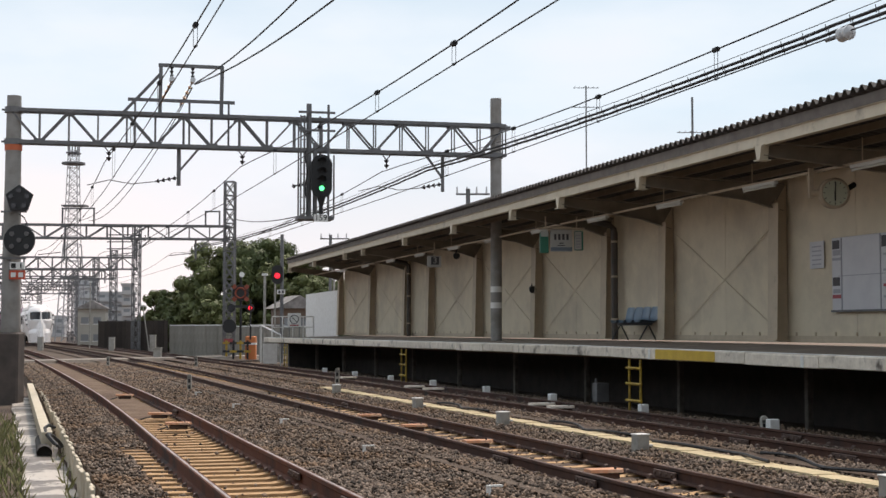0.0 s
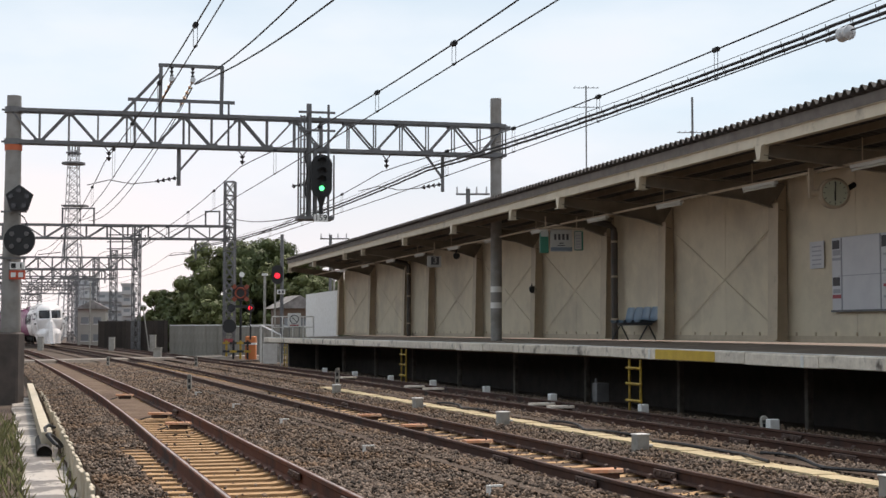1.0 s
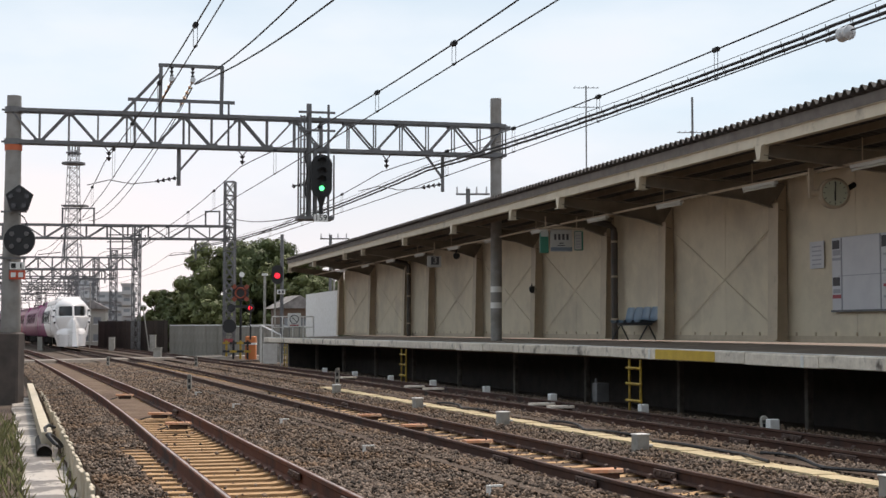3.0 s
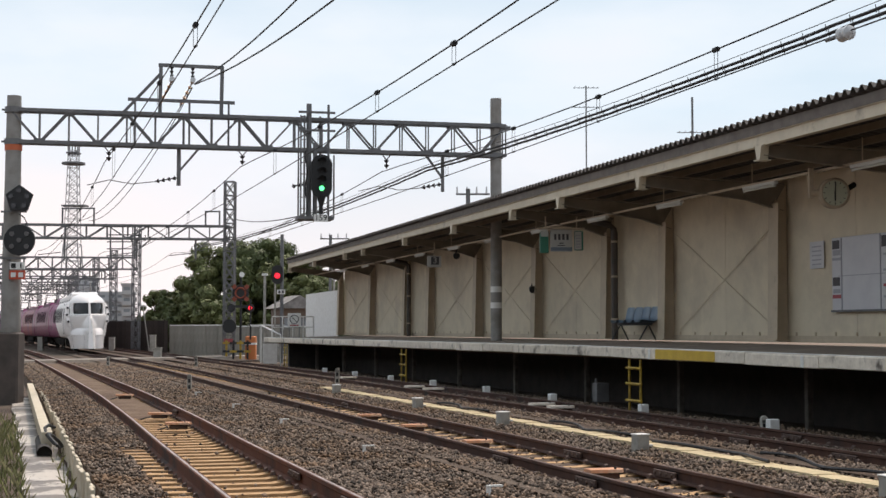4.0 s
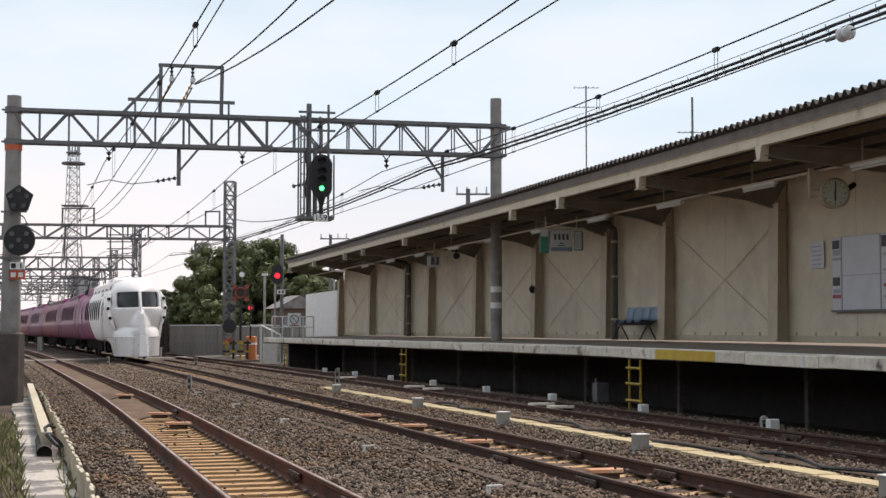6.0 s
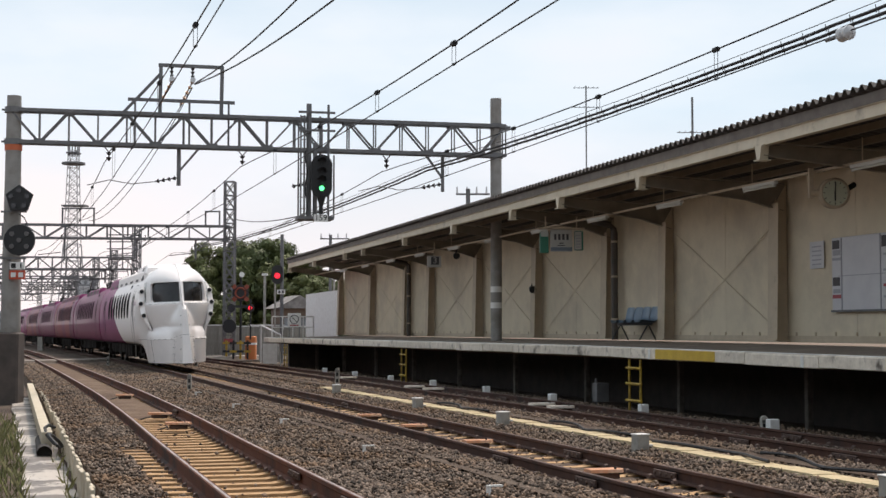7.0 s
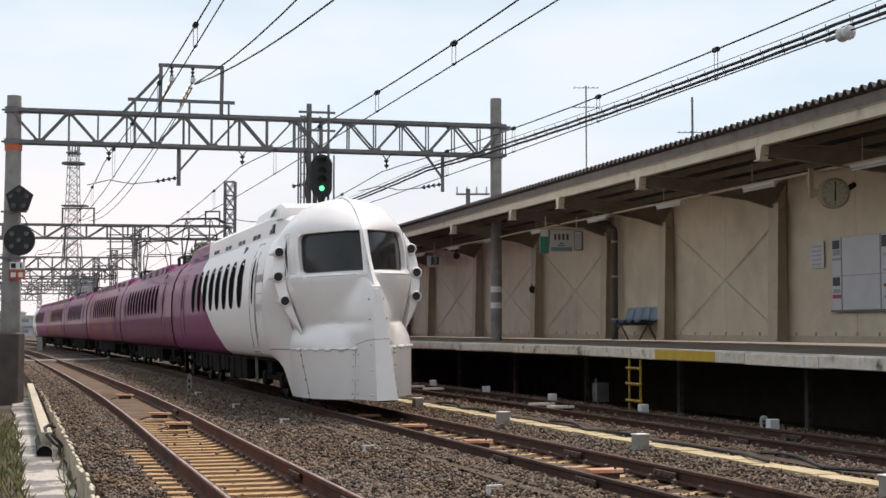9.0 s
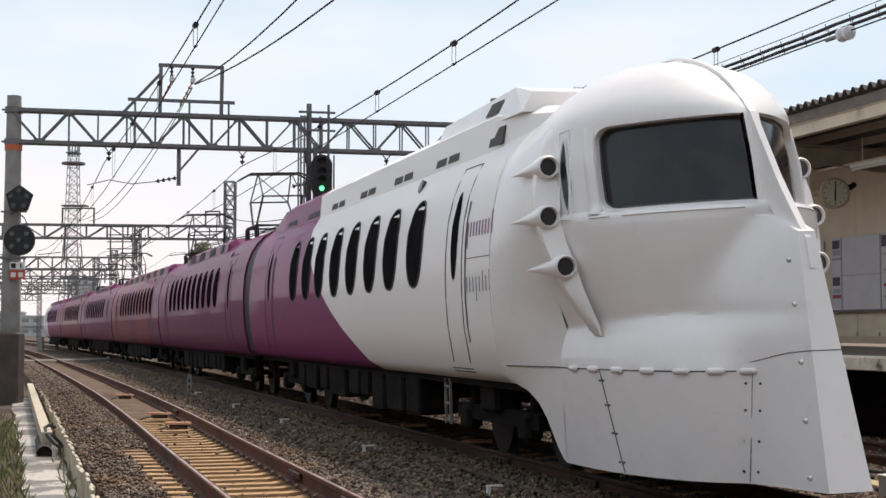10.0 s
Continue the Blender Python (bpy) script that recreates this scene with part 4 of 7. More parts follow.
    for _ in range(8000):
        y = 8 + 26 * rng.random() ** 1.4
        o = rng.uniform(-8.8, -6.16) if rng.random() < 0.985 else rng.uniform(-5.75, -5.58)
        p = off(y, o, -0.54 if o < -6 else -0.45)
        h, a, l = rng.uniform(0.08, 0.30), rng.uniform(0, 6.28), rng.uniform(-0.12, 0.12)
        n = len(v)
        w = rng.uniform(0.008, 0.016)
        dx, dy = w * math.cos(a), w * math.sin(a)
        v += [(p.x - dx, p.y - dy, p.z), (p.x + dx, p.y + dy, p.z), (p.x + l * 0.5 + dx * 0.6, p.y + dy, p.z + h * 0.6), (p.x + l, p.y + l * 0.5, p.z + h)]
        f += [(n, n + 1, n + 2), (n, n + 2, n + 3)]
    tagged(part("verge_grass", Shape().add(v, f), M_grass), "tufts of green and dry grass on the verge", "grass", kind="stuff")


M_under_box = mat("dark_device_base", (0.10, 0.055, 0.035), 0.8, second=(0.05, 0.03, 0.025), scale=8)
build_lineside()

# ---- things on and under the platform ----
M_blue = mat("blue_plastic_seat", (0.13, 0.20, 0.27), 0.4, second=(0.11, 0.17, 0.24), scale=4)
M_sign_white = mat("sign_white", (0.46, 0.46, 0.43), 0.4)
M_sign_green = mat("sign_green", (0.03, 0.17, 0.11), 0.4)
M_paper = mat("paper_notice", (0.58, 0.57, 0.58), 0.5, second=(0.53, 0.52, 0.54), scale=3)
M_red_bar = mat("red_bar", (0.35, 0.06, 0.07), 0.5)
M_downpipe = mat("dark_brown_pipe", (0.09, 0.072, 0.06), 0.6, second=(0.06, 0.048, 0.04), scale=4)
M_ink = mat("dark_ink", (0.06, 0.055, 0.06), 0.6)
M_grey_bar = mat("grey_bar", (0.33, 0.33, 0.36), 0.6)


def frame_at(y, out, z):
    return Matrix.Translation(canopy(y, out, z)) @ TURN


def build_platform_things():
    # yellow boarding mark and white ticks on the edge
    e = thing("edge_mark", "yellow painted board on the platform edge", "mark")
    part("board", Shape().sweep([(-0.012, 0.965), (-0.012, 1.145), (0.0, 1.15), (0.0, 0.96)], [(off(24.27, EDGE, dip(24.27)), side(24.3)), (off(26.62, EDGE, dip(26.62)), side(26.6))]), M_yellow, e)
    for y in (26.85, 21.4):
        k = thing("edge_tick", "white upright tick on the platform edge", "mark", group="ticks")
        part("tick", Shape().sweep([(-0.014, 0.95), (-0.014, 1.14), (0, 1.145), (0, 0.95)], [(off(y, EDGE, dip(y)), side(y)), (off(y + 0.07, EDGE, dip(y)), side(y))]), M_white, k)
    for y, h in ((27.75, 1.0), (44.4, 1.0), (62.5, 1.0)):
        l = thing("platform_ladder", "dirty yellow steel ladder below the platform edge", "ladder", Matrix.Translation(off(y, 5.85, -0.25)) @ pose(0, 0, 0, 0, 0, turn_at(y)), group="ladders")
        for d in (-0.27, 0.27):
            part("rail", Shape().tube((0, d, 0), (0, d, 1.16), 0.028, n=8), M_ladder, l)
        for z in (0.32, 0.66, 0.98):
            part("rung", Shape().tube((-0.03, -0.36, z), (-0.03, 0.36, z), 0.028, n=8), M_ladder, l)
    cb = thing("equipment_cabinet", "grey box fixed below the platform", "box", Matrix.Translation(off(30.43, 6.3, 0.12)) @ pose(0, 0, 0, 0, 0, turn_at(30)))
    part("case", Shape().box((0, 0, 0), (0.3, 0.25, 0.42), cut=0.01), M_gantry, cb)
    part("conduit", Shape().tube((-0.05, 0.15, -0.4), (-0.05, 0.15, 0.3), 0.03, n=8), M_gantry, cb)
    # bench of four bucket seats
    b = thing("platform_bench", "row of four blue plastic bucket seats on a black steel frame", "bench", frame_at(34.55, 2.30, 1.27))
    for i in range(4):
        v, f = [], []
        prof = [(-0.24, 0.43), (-0.20, 0.455), (-0.05, 0.43), (0.10, 0.42), (0.18, 0.46), (0.23, 0.58), (0.27, 0.74), (0.29, 0.80)]
        for k, (x, z) in enumerate(prof):
            w = 0.235 if 0 < k < 7 else 0.20
            for j, d in enumerate((-1, -0.6, 0, 0.6, 1)):
                lift = 0.035 if abs(d) == 1 else 0
                v.append((x - (lift if z > 0.5 else 0), (i - 1.5) * 0.5 + d * w, z + (lift if z <= 0.5 else 0)))
        f = [(k * 5 + j, k * 5 + j + 1, k * 5 + 6 + j, k * 5 + 5 + j) for k in range(7) for j in range(4)]
        n = len(v)
        v += [(x + 0.012, y, z - 0.015) for x, y, z in v]
        f += [tuple(q + n for q in reversed(g)) for g in f]
        part("seat", Shape().add(v, f), M_blue, b, smooth=60)
    part("beam", Shape().box((0, 0, 0.38), (0.06, 2.05, 0.06)), M_black, b)
    for y in (-0.85, 0.85):
        part("leg", Shape().bar((0, y, 0.38), (-0.25, y - 0.05, 0.0), 0.025), M_black, b)
        part("leg", Shape().bar((0, y, 0.38), (0.22, y + 0.05, 0.0), 0.025), M_black, b)
    # clock
    c = thing("station_clock", "round two-faced station clock hung under the canopy", "clock", Matrix.Translation(canopy(24.42, 1.6, 3.87)) @ pose(0, 0, 0, 0, 0, 3) @ Matrix.Scale(0.86, 4))
    part("case", Shape().disc((0, 0.03, 0), (0, 1, 0), 0.31, 0.18, n=32), M_frame, c, smooth=40)
    part("bezel", Shape().path([(0.275 * math.cos(2 * math.pi * i / 32), -0.07, 0.275 * math.sin(2 * math.pi * i / 32)) for i in range(33)], 0.022), M_frame, c, smooth=60)
    fc = part("face", Shape().disc((0, -0.066, 0), (0, 1, 0), 0.262, 0.012, n=32), mat("clock_face", (0.52, 0.54, 0.42), 0.5), c, "pale greenish dial")
    for i in range(12):
        a = math.pi * i / 6
        part("hour_mark", Shape().bar((0.20 * math.sin(a), -0.075, 0.20 * math.cos(a)), (0.24 * math.sin(a), -0.075, 0.24 * math.cos(a)), 0.012), M_black, fc)
    part("minute_hand", Shape().bar((0, -0.079, -0.03), (0.015, -0.079, 0.21), 0.016), M_black, c)
    part("hour_hand", Shape().bar((0, -0.083, 0.03), (0.0, -0.083, -0.16), 0.024), M_black, c)
    part("bracket", Shape().tube((-0.30, 0.03, 0), (-0.46, 0.03, 0), 0.07, n=12).bar((-0.46, 0.03, -0.1), (-0.46, 0.03, 0.5), 0.09), M_frame, c)
    part("cable_box", Shape().tube((0.28, 0.05, 0.08), (0.5, 0.25, 0.2), 0.06, n=8), M_black, c)
    # lamps under the canopy
    for y in (22.85, 26.55, 30.47, 34.5, 38.63, 42.85, 46.88, 51.2, 55.6, 60.0, 64.5):
        l = thing("fluorescent_lamp", "slim unlit fluorescent lamp on the canopy duct", "lamp", frame_at(y, 1.35, 4.16), group="canopy lamps")
        part("body", Shape().box((0, 0, 0.05), (0.09, 1.26, 0.06), cut=0.01), M_tube, l)
        part("tube", Shape().tube((-0.01, -0.59, -0.005), (-0.01, 0.59, -0.005), 0.019, n=8), M_tube, l)
        for d in (-0.6, 0.6):
            part("holder", Shape().box((-0.01, d, 0.0), (0.04, 0.03, 0.06)), M_sign_white, l)
        part("rod", Shape().tube((0, 0.3, 0.08), (0, 0.3, 0.50), 0.012, n=6), M_frame, l)
    # hanging signs
    s = thing("station_name_sign", "hanging white and green station sign with dark lettering bars", "sign", Matrix.Translation(canopy(36.6, 1.2, 3.80)) @ pose(0, 0, 0, 0, 0, 2))
    part("green_panel", Shape().box((-0.44, 0.0, -0.05), (0.22, 0.14, 0.54), cut=0.01), M_sign_green, s, "dark green side panel")
    part("white_panel", Shape().box((-0.44, -0.073, 0.17), (0.19, 0.006, 0.14)), M_sign_white, s)
    part("centre_panel", Shape().box((0.0, 0.0, 0.0), (0.56, 0.14, 0.56), cut=0.01), M_sign_white, s, "white name panel")
    for k in range(4):
        part("lettering_bar", Shape().box((-0.16 + 0.105 * k, -0.074, 0.09), (0.06, 0.006, 0.15)), M_ink, s)
    part("lettering_bar", Shape().box((0.0, -0.074, -0.07), (0.10, 0.006, 0.03)), M_ink, s)
    part("lettering_bar", Shape().box((0.0, -0.074, -0.13), (0.20, 0.006, 0.025)), M_ink, s)
    part("lower_band", Shape().box((0.0, -0.074, -0.22), (0.55, 0.006, 0.09)), mat("grey_blue_band", (0.16, 0.20, 0.24), 0.5), s)
    part("right_panel", Shape().box((0.45, 0.0, 0.0), (0.22, 0.14, 0.50), cut=0.01), M_sign_green, s)
    part("right_face", Shape().box((0.43, -0.073, 0.0), (0.17, 0.006, 0.46)), M_sign_white, s)
    for k in range(5):
        part("lettering_bar", Shape().box((0.43, -0.078, 0.13 - 0.075 * k), (0.12, 0.004, 0.025)), M_grey_bar, s)
    part("top_rail", Shape().box((0.0, 0, 0.31), (1.2, 0.16, 0.04)), M_frame, s)
    for x in (-0.4, 0.4):
        part("hanger", Shape().tube((x, 0, 0.32), (x, 0, 0.62), 0.02, n=8), M_frame, s)
    p3 = thing("platform_number_sign", "white hanging box sign with the number 3", "sign", Matrix.Translation(canopy(48.0, 1.0, 3.80)) @ pose(0, 0, 0, 0, 0, 4))
    part("box", Shape().box((0, 0, 0), (0.46, 0.20, 0.38), cut=0.01), M_sign_white, p3)
    part("dark_square", Shape().box((0.02, -0.103, 0.03), (0.27, 0.006, 0.27)), M_ink, p3)
    cu = bpy.data.curves.new("digit", "FONT")
    cu.body, cu.size, cu.align_x, cu.align_y, cu.extrude = "3", 0.30, "CENTER", "CENTER", 0.002
    cu.materials.append(M_sign_white)
    d = new("digit", cu)
    d.parent = p3
    d.matrix_basis = pose(0.02, -0.110, 0.03, 90, 0, 0)
    part("hanger", Shape().tube((0, 0, 0.19), (0, 0, 0.65), 0.02, n=8), M_frame, p3)
    for y, out, z in ((46.5, 1.3, 3.95), (42.4, 2.45, 2.75)):
        sp = thing("loudspeaker", "small dark horn loudspeaker", "loudspeaker", frame_at(y, out, z), group="horns")
        part("horn", Shape().tube((0, -0.12, -0.04), (0, 0.1, 0.02), 0.11, 0.05, n=14), M_black, sp)
        part("mount", Shape().bar((0, 0.08, 0), (0.1, 0.12, 0.22), 0.03), M_black, sp)
    # downpipes beside two of the columns
    for y in (36.45, 57.6):
        dp = thing("downpipe", "dark brown rainwater pipe down the platform wall", "pipe", frame_at(y, 2.60, 1.26), group="downpipes")
        part("pipe", Shape().tube((0, 0, 0), (0, 0, 2.75), 0.085, n=14), M_downpipe, dp, smooth=40)
        part("elbow", Shape().path([(0, 0, 2.7), (-0.02, 0, 2.85), (-0.12, 0, 2.95), (-0.6, 0, 3.05)], 0.085, n=12), M_downpipe, dp, smooth=40)
        for z in (0.5, 1.6, 2.5):
            part("strap", Shape().tube((0, 0, z), (0, 0, z + 0.05), 0.098, n=14), M_frame, dp)
    # notice boards on the wall
    nb = thing("notice_board", "white timetable board with dark headings on the wall", "notice board", frame_at(25.1, 2.76, 2.55))
    part("board", Shape().box((0, 0.18, 0), (0.05, 2.3, 1.36), cut=0.008), M_paper, nb)
    part("frame_bottom", Shape().box((-0.012, 0.18, -0.69), (0.06, 2.34, 0.04)), M_gantry, nb)
    part("divider", Shape().box((-0.03, 0.98, 0.0), (0.012, 0.025, 1.34)), M_grey_bar, nb)
    part("divider", Shape().box((-0.03, 0.1, -0.04), (0.012, 2.0, 0.015)), M_grey_bar, nb)
    part("divider", Shape().box((-0.03, -0.32, 0.0), (0.012, 0.025, 1.34)), M_grey_bar, nb)
    for y, z, w, h, m in ((1.17, 0.55, 0.24, 0.16, M_ink), (1.15, 0.28, 0.30, 0.05, M_grey_bar), (1.15, 0.40, 0.24, 0.10, M_grey_bar), (1.17, -0.14, 0.24, 0.16, M_ink), (1.15, -0.32, 0.24, 0.08, M_grey_bar), (1.15, -0.42, 0.30, 0.07, M_red_bar),
                          (-0.55, 0.53, 0.36, 0.20, M_ink), (-0.62, 0.30, 0.42, 0.04, M_grey_bar), (-0.62, 0.02, 0.42, 0.04, M_grey_bar), (-0.62, -0.25, 0.42, 0.05, M_red_bar), (-0.62, -0.45, 0.42, 0.04, M_grey_bar)):
        part("printed_bar", Shape().box((-0.029, y, z), (0.01, w, h)), m, nb)
    sm = thing("paper_notice", "small white paper notice taped to the wall", "notice", frame_at(26.98, 2.785, 2.95))
    part("sheet", Shape().box((0, 0, 0), (0.012, 0.52, 0.52)), M_paper, sm)
    for k in range(5):
        part("printed_bar", Shape().box((-0.009, 0, 0.16 - 0.085 * k), (0.006, 0.34, 0.025)), M_grey_bar, sm)
    # far platform end
    wf = tagged(new("wall_end"), "plain white wall panel beyond the canopy's end", "wall", kind="structure")
    a, bb = canopy(73.1, WALL + 0.05), canopy(81.8, WALL + 0.05)
    part("panel", Shape().bar((a.x, a.y, 2.3), (bb.x, bb.y, 2.3), 0.1, 2.5), M_white, wf)
    ns = thing("no_entry_sign", "white square sign with a crossed-out walking pictogram", "sign", Matrix.Translation(off(66.0, 7.0, 1.16)))
    part("board", Shape().box((0, 0, 0.82), (0.62, 0.04, 0.66), cut=0.006), M_white, ns)
    part("ring", Shape().path([(0.20 * math.cos(2 * math.pi * i / 24), -0.026, 0.86 + 0.20 * math.sin(2 * math.pi * i / 24)) for i in range(25)], 0.02), M_ink, ns)
    part("slash", Shape().bar((-0.13, -0.026, 1.0), (0.13, -0.026, 0.72), 0.03), M_ink, ns)
    part("lettering_bar", Shape().box((0, -0.026, 0.58), (0.4, 0.01, 0.06)), M_red_bar, ns)
    for x in (-0.24, 0.24):
        part("leg", Shape().bar((x, 0.02, 0), (x, 0.02, 1.1), 0.04), M_gantry, ns)
    rl = thing("platform_end_fence", "white tube fence across the platform end", "fence", Matrix.Translation(off(66.3, 6.0, 1.15)) @ pose(0, 0, 0, 0, 0, turn_at(66)))
    for x in (0, 0.5, 1.0, 1.5, 2.0):
        part("post", Shape().tube((x, 0, 0), (x, 0, 1.0), 0.025, n=8), M_white, rl)
    for z in (0.5, 1.0):
        part("bar", Shape().tube((0, 0, z), (2.0, 0, z), 0.022, n=8), M_white, rl)
    rp = thing("end_ramp_rail", "white sloping handrail at the platform steps", "handrail")
    part("handrail", Shape().path([(-7.65, 68, 1.3), (-9.2, 73, 1.75), (-9.8, 73.5, 1.76)], 0.035), M_white, rp)
    part("panel", Shape().box((-8.5, 71.0, 0.35), (0.7, 0.06, 1.0), pose(0, 0, 0, 0, 0, 16)), M_white, rp)
    for x, y in ((-7.65, 68.0), (-9.2, 73.0)):
        part("post", Shape().tube((x, y, -0.2), (x, y, 1.3 if x > -8 else 1.75), 0.03, n=8), M_white, rp)
    bs = thing("buffer_stop", "dark sloping steel stop beside the platform track", "stop")
    part("slope", Shape().bar(off(16.3, 5.3, -0.1), off(13.0, 5.5, 0.75), 0.12, 0.14), M_dark, bs)
    part("post", Shape().bar(off(13.0, 5.5, -0.2), off(13.0, 5.5, 0.8), 0.12), M_dark, bs)


build_platform_things()


# ---- beyond the platform ----
M_leaf = mat("green_leaves", (0.085, 0.105, 0.03), 0.65, second=(0.115, 0.13, 0.042), scale=0.6, per_island=0.3)
M_leaf_dark = mat("dark_green_leaves", (0.065, 0.088, 0.027), 0.65, second=(0.085, 0.105, 0.035), scale=0.6, per_island=0.3)
M_bark = mat("grey_brown_bark", (0.10, 0.075, 0.05), 0.9, second=(0.06, 0.045, 0.03), scale=5, bump=0.5)


def build_tree(x, y, h, rad, seed, n=5200, m=None, low=0.15):
    r = random.Random(seed)
    t = thing("tree", "leafy dark green tree behind the railway fence", "tree", Matrix.Translation((x, y, -0.4)), group="trees")
    tr = Shape().tube((0, 0, 0), (0.15, 0.1, h * 0.45), 0.28, 0.17, n=10)
    blobs = []
    nb = 96
    for i in range(nb):
        a, k = r.uniform(0, 6.28), r.random() ** 0.5
        z = h * (low + 0.10 + (0.80 - low) * r.random())
        top = math.sqrt(max(0.08, 1 - ((z / h - 0.42) / 0.58) ** 2))
        p = Vector((rad * k * top * math.cos(a), rad * k * top * math.sin(a), z))
        blobs.append((p, rad * r.uniform(0.16, 0.36)))
        if i % 5 == 0:
            s = Vector((0.1, 0.05, h * r.uniform(0.2, 0.42)))
            q = s.lerp(p, 0.55) + Vector((0, 0, 0.3))
            tr.tube(s, q, 0.09, 0.06, n=6).tube(q, p, 0.06, 0.02, n=6)
    part("trunk", tr, M_bark, t, "forked trunk and limbs")
    v, f = [], []
    for i in range(int(n * 1.7)):
        p, br = blobs[i % nb]
        g = Vector((r.gauss(0, 1), r.gauss(0, 1), r.gauss(0, 1))).normalized()
        c = p + Vector((g.x, g.y, g.z * 0.8)) * br * (r.random() ** 0.33) * r.uniform(0.9, 1.12)
        s = r.uniform(0.10, 0.22)
        u = (g.cross(Vector((r.gauss(0, 1), r.gauss(0, 1), r.gauss(0, 1)))) + Vector((0, 0, -0.2))).normalized()
        w = (u.cross(g) + Vector((r.gauss(0, 0.4), r.gauss(0, 0.4), r.gauss(0, 0.4)))).normalized()
        k = len(v)
        v += [c - u * s, c - w * s * 0.6 + u * s * 0.1, c + u * s, c + w * s * 0.6 + u * s * 0.1]
        f.append((k, k + 1, k + 2, k + 3))
    part("crown", Shape().add(v, f), m or M_leaf, t, kind="stuff")


for i_, (x_, y_, h_, r_, n_, l_) in enumerate(((-20.0, 128, 9.9, 3.5, 32000, -0.05), (-16.6, 130, 10.7, 3.9, 36000, -0.05), (-13.2, 127, 9.4, 3.2, 24000, -0.05), (-22.4, 131, 6.8, 2.2, 10000, -0.05), (-26.6, 142, 6.3, 1.7, 6000, 0.0), (-28.5, 143, 6.2, 1.6, 6000, 0.0),
                                             (-8.8, 112, 6.3, 2.1, 9000, 0.0), (-6.2, 110, 5.5, 1.8, 7000, 0.0), (-10.8, 118, 6.8, 2.3, 10000, 0.0), (-18.8, 122, 4.6, 2.4, 5000, 0.0), (-24.8, 130, 3.6, 1.6, 3500, 0.0))):
    build_tree(x_, y_, h_, r_, 20 + i_, n_, M_leaf if i_ % 3 != 1 else M_leaf_dark, l_)

M_darkfence = mat("dark_brown_fence", (0.035, 0.026, 0.022), 0.8, second=(0.05, 0.038, 0.03), scale=4, per_object=0.3)
M_palefence = mat("grey_sheet_fence", (0.30, 0.285, 0.25), 0.7, second=(0.23, 0.215, 0.19), scale=2, per_object=0.12)


def build_fence(a, b, z0, z1, n, m, label, pitch=0.9):
    t = thing("lineside_fence", label, "fence")
    a, b = Vector((*a, 0)), Vector((*b, 0))
    d = (b - a) / n
    me = None
    ang = math.degrees(math.atan2(d.y, d.x))
    for i in range(n):
        p = a + d * (i + 0.5)
        if me is None:
            s = Shape().box((0, 0, 0), (d.length * 0.97, 0.03, z1 - z0))
            for k in range(3):
                s.box((d.length * (k - 1) * 0.3, -0.03, 0), (d.length * 0.10, 0.04, z1 - z0))
            me = s.mesh("fence_panel", m)
        part("fence_panel", me, None, t, at=Matrix.Translation((p.x, p.y, (z0 + z1) / 2)) @ pose(0, 0, 0, 0, 0, ang))
    if m is M_palefence:
        part("cap_rail", Shape().bar((a.x, a.y, z1 + 0.03), (b.x, b.y, z1 + 0.03), 0.10, 0.07), M_white, t, "pale rail along the fence top")
    for i in range(0, n + 1, 3):
        p = a + d * i
        part("fence_post", Shape().box((p.x, p.y, (z0 + z1) / 2 + 0.05), (0.09, 0.12, z1 - z0 + 0.1)), m, t)


build_fence((-31.6, 132.5), (-23.1, 121.1), -0.6, 2.33, 22, M_darkfence, "tall dark brown board fence along the line")
build_fence((-20.6, 109), (-15.4, 103), -0.6, 1.85, 14, M_palefence, "grey corrugated sheet fence beside the crossing")
build_fence((-15.0, 101), (-9.0, 97), -0.6, 1.75, 12, M_palefence, "grey sheet fence behind the crossing")


def lattice_mast(parent, x, y, z0, z1, w, n, m, r=0.05, taper=1.0):
    s = Shape()
    for a, b in ((-1, -1), (1, -1), (1, 1), (-1, 1)):
        s.bar((x + a * w / 2, y + b * w / 2, z0), (x + a * w / 2 * taper, y + b * w / 2 * taper, z1), r * 1.5)
    for i in range(n):
        za, zb = z0 + (z1 - z0) * i / n, z0 + (z1 - z0) * (i + 1) / n
        ka, kb = 1 + (taper - 1) * i / n, 1 + (taper - 1) * (i + 1) / n
        for b in (-1, 1):
            s.bar((x - w / 2 * ka, y + b * w / 2 * ka, za), (x + w / 2 * kb, y + b * w / 2 * kb, zb), r)
            s.bar((x + w / 2 * ka, y + b * w / 2 * ka, za), (x - w / 2 * kb, y + b * w / 2 * kb, zb), r)
            s.bar((x - w / 2 * kb, y + b * w / 2 * kb, zb), (x + w / 2 * kb, y + b * w / 2 * kb, zb), r)
    return part("lattice_mast", s, m, parent)


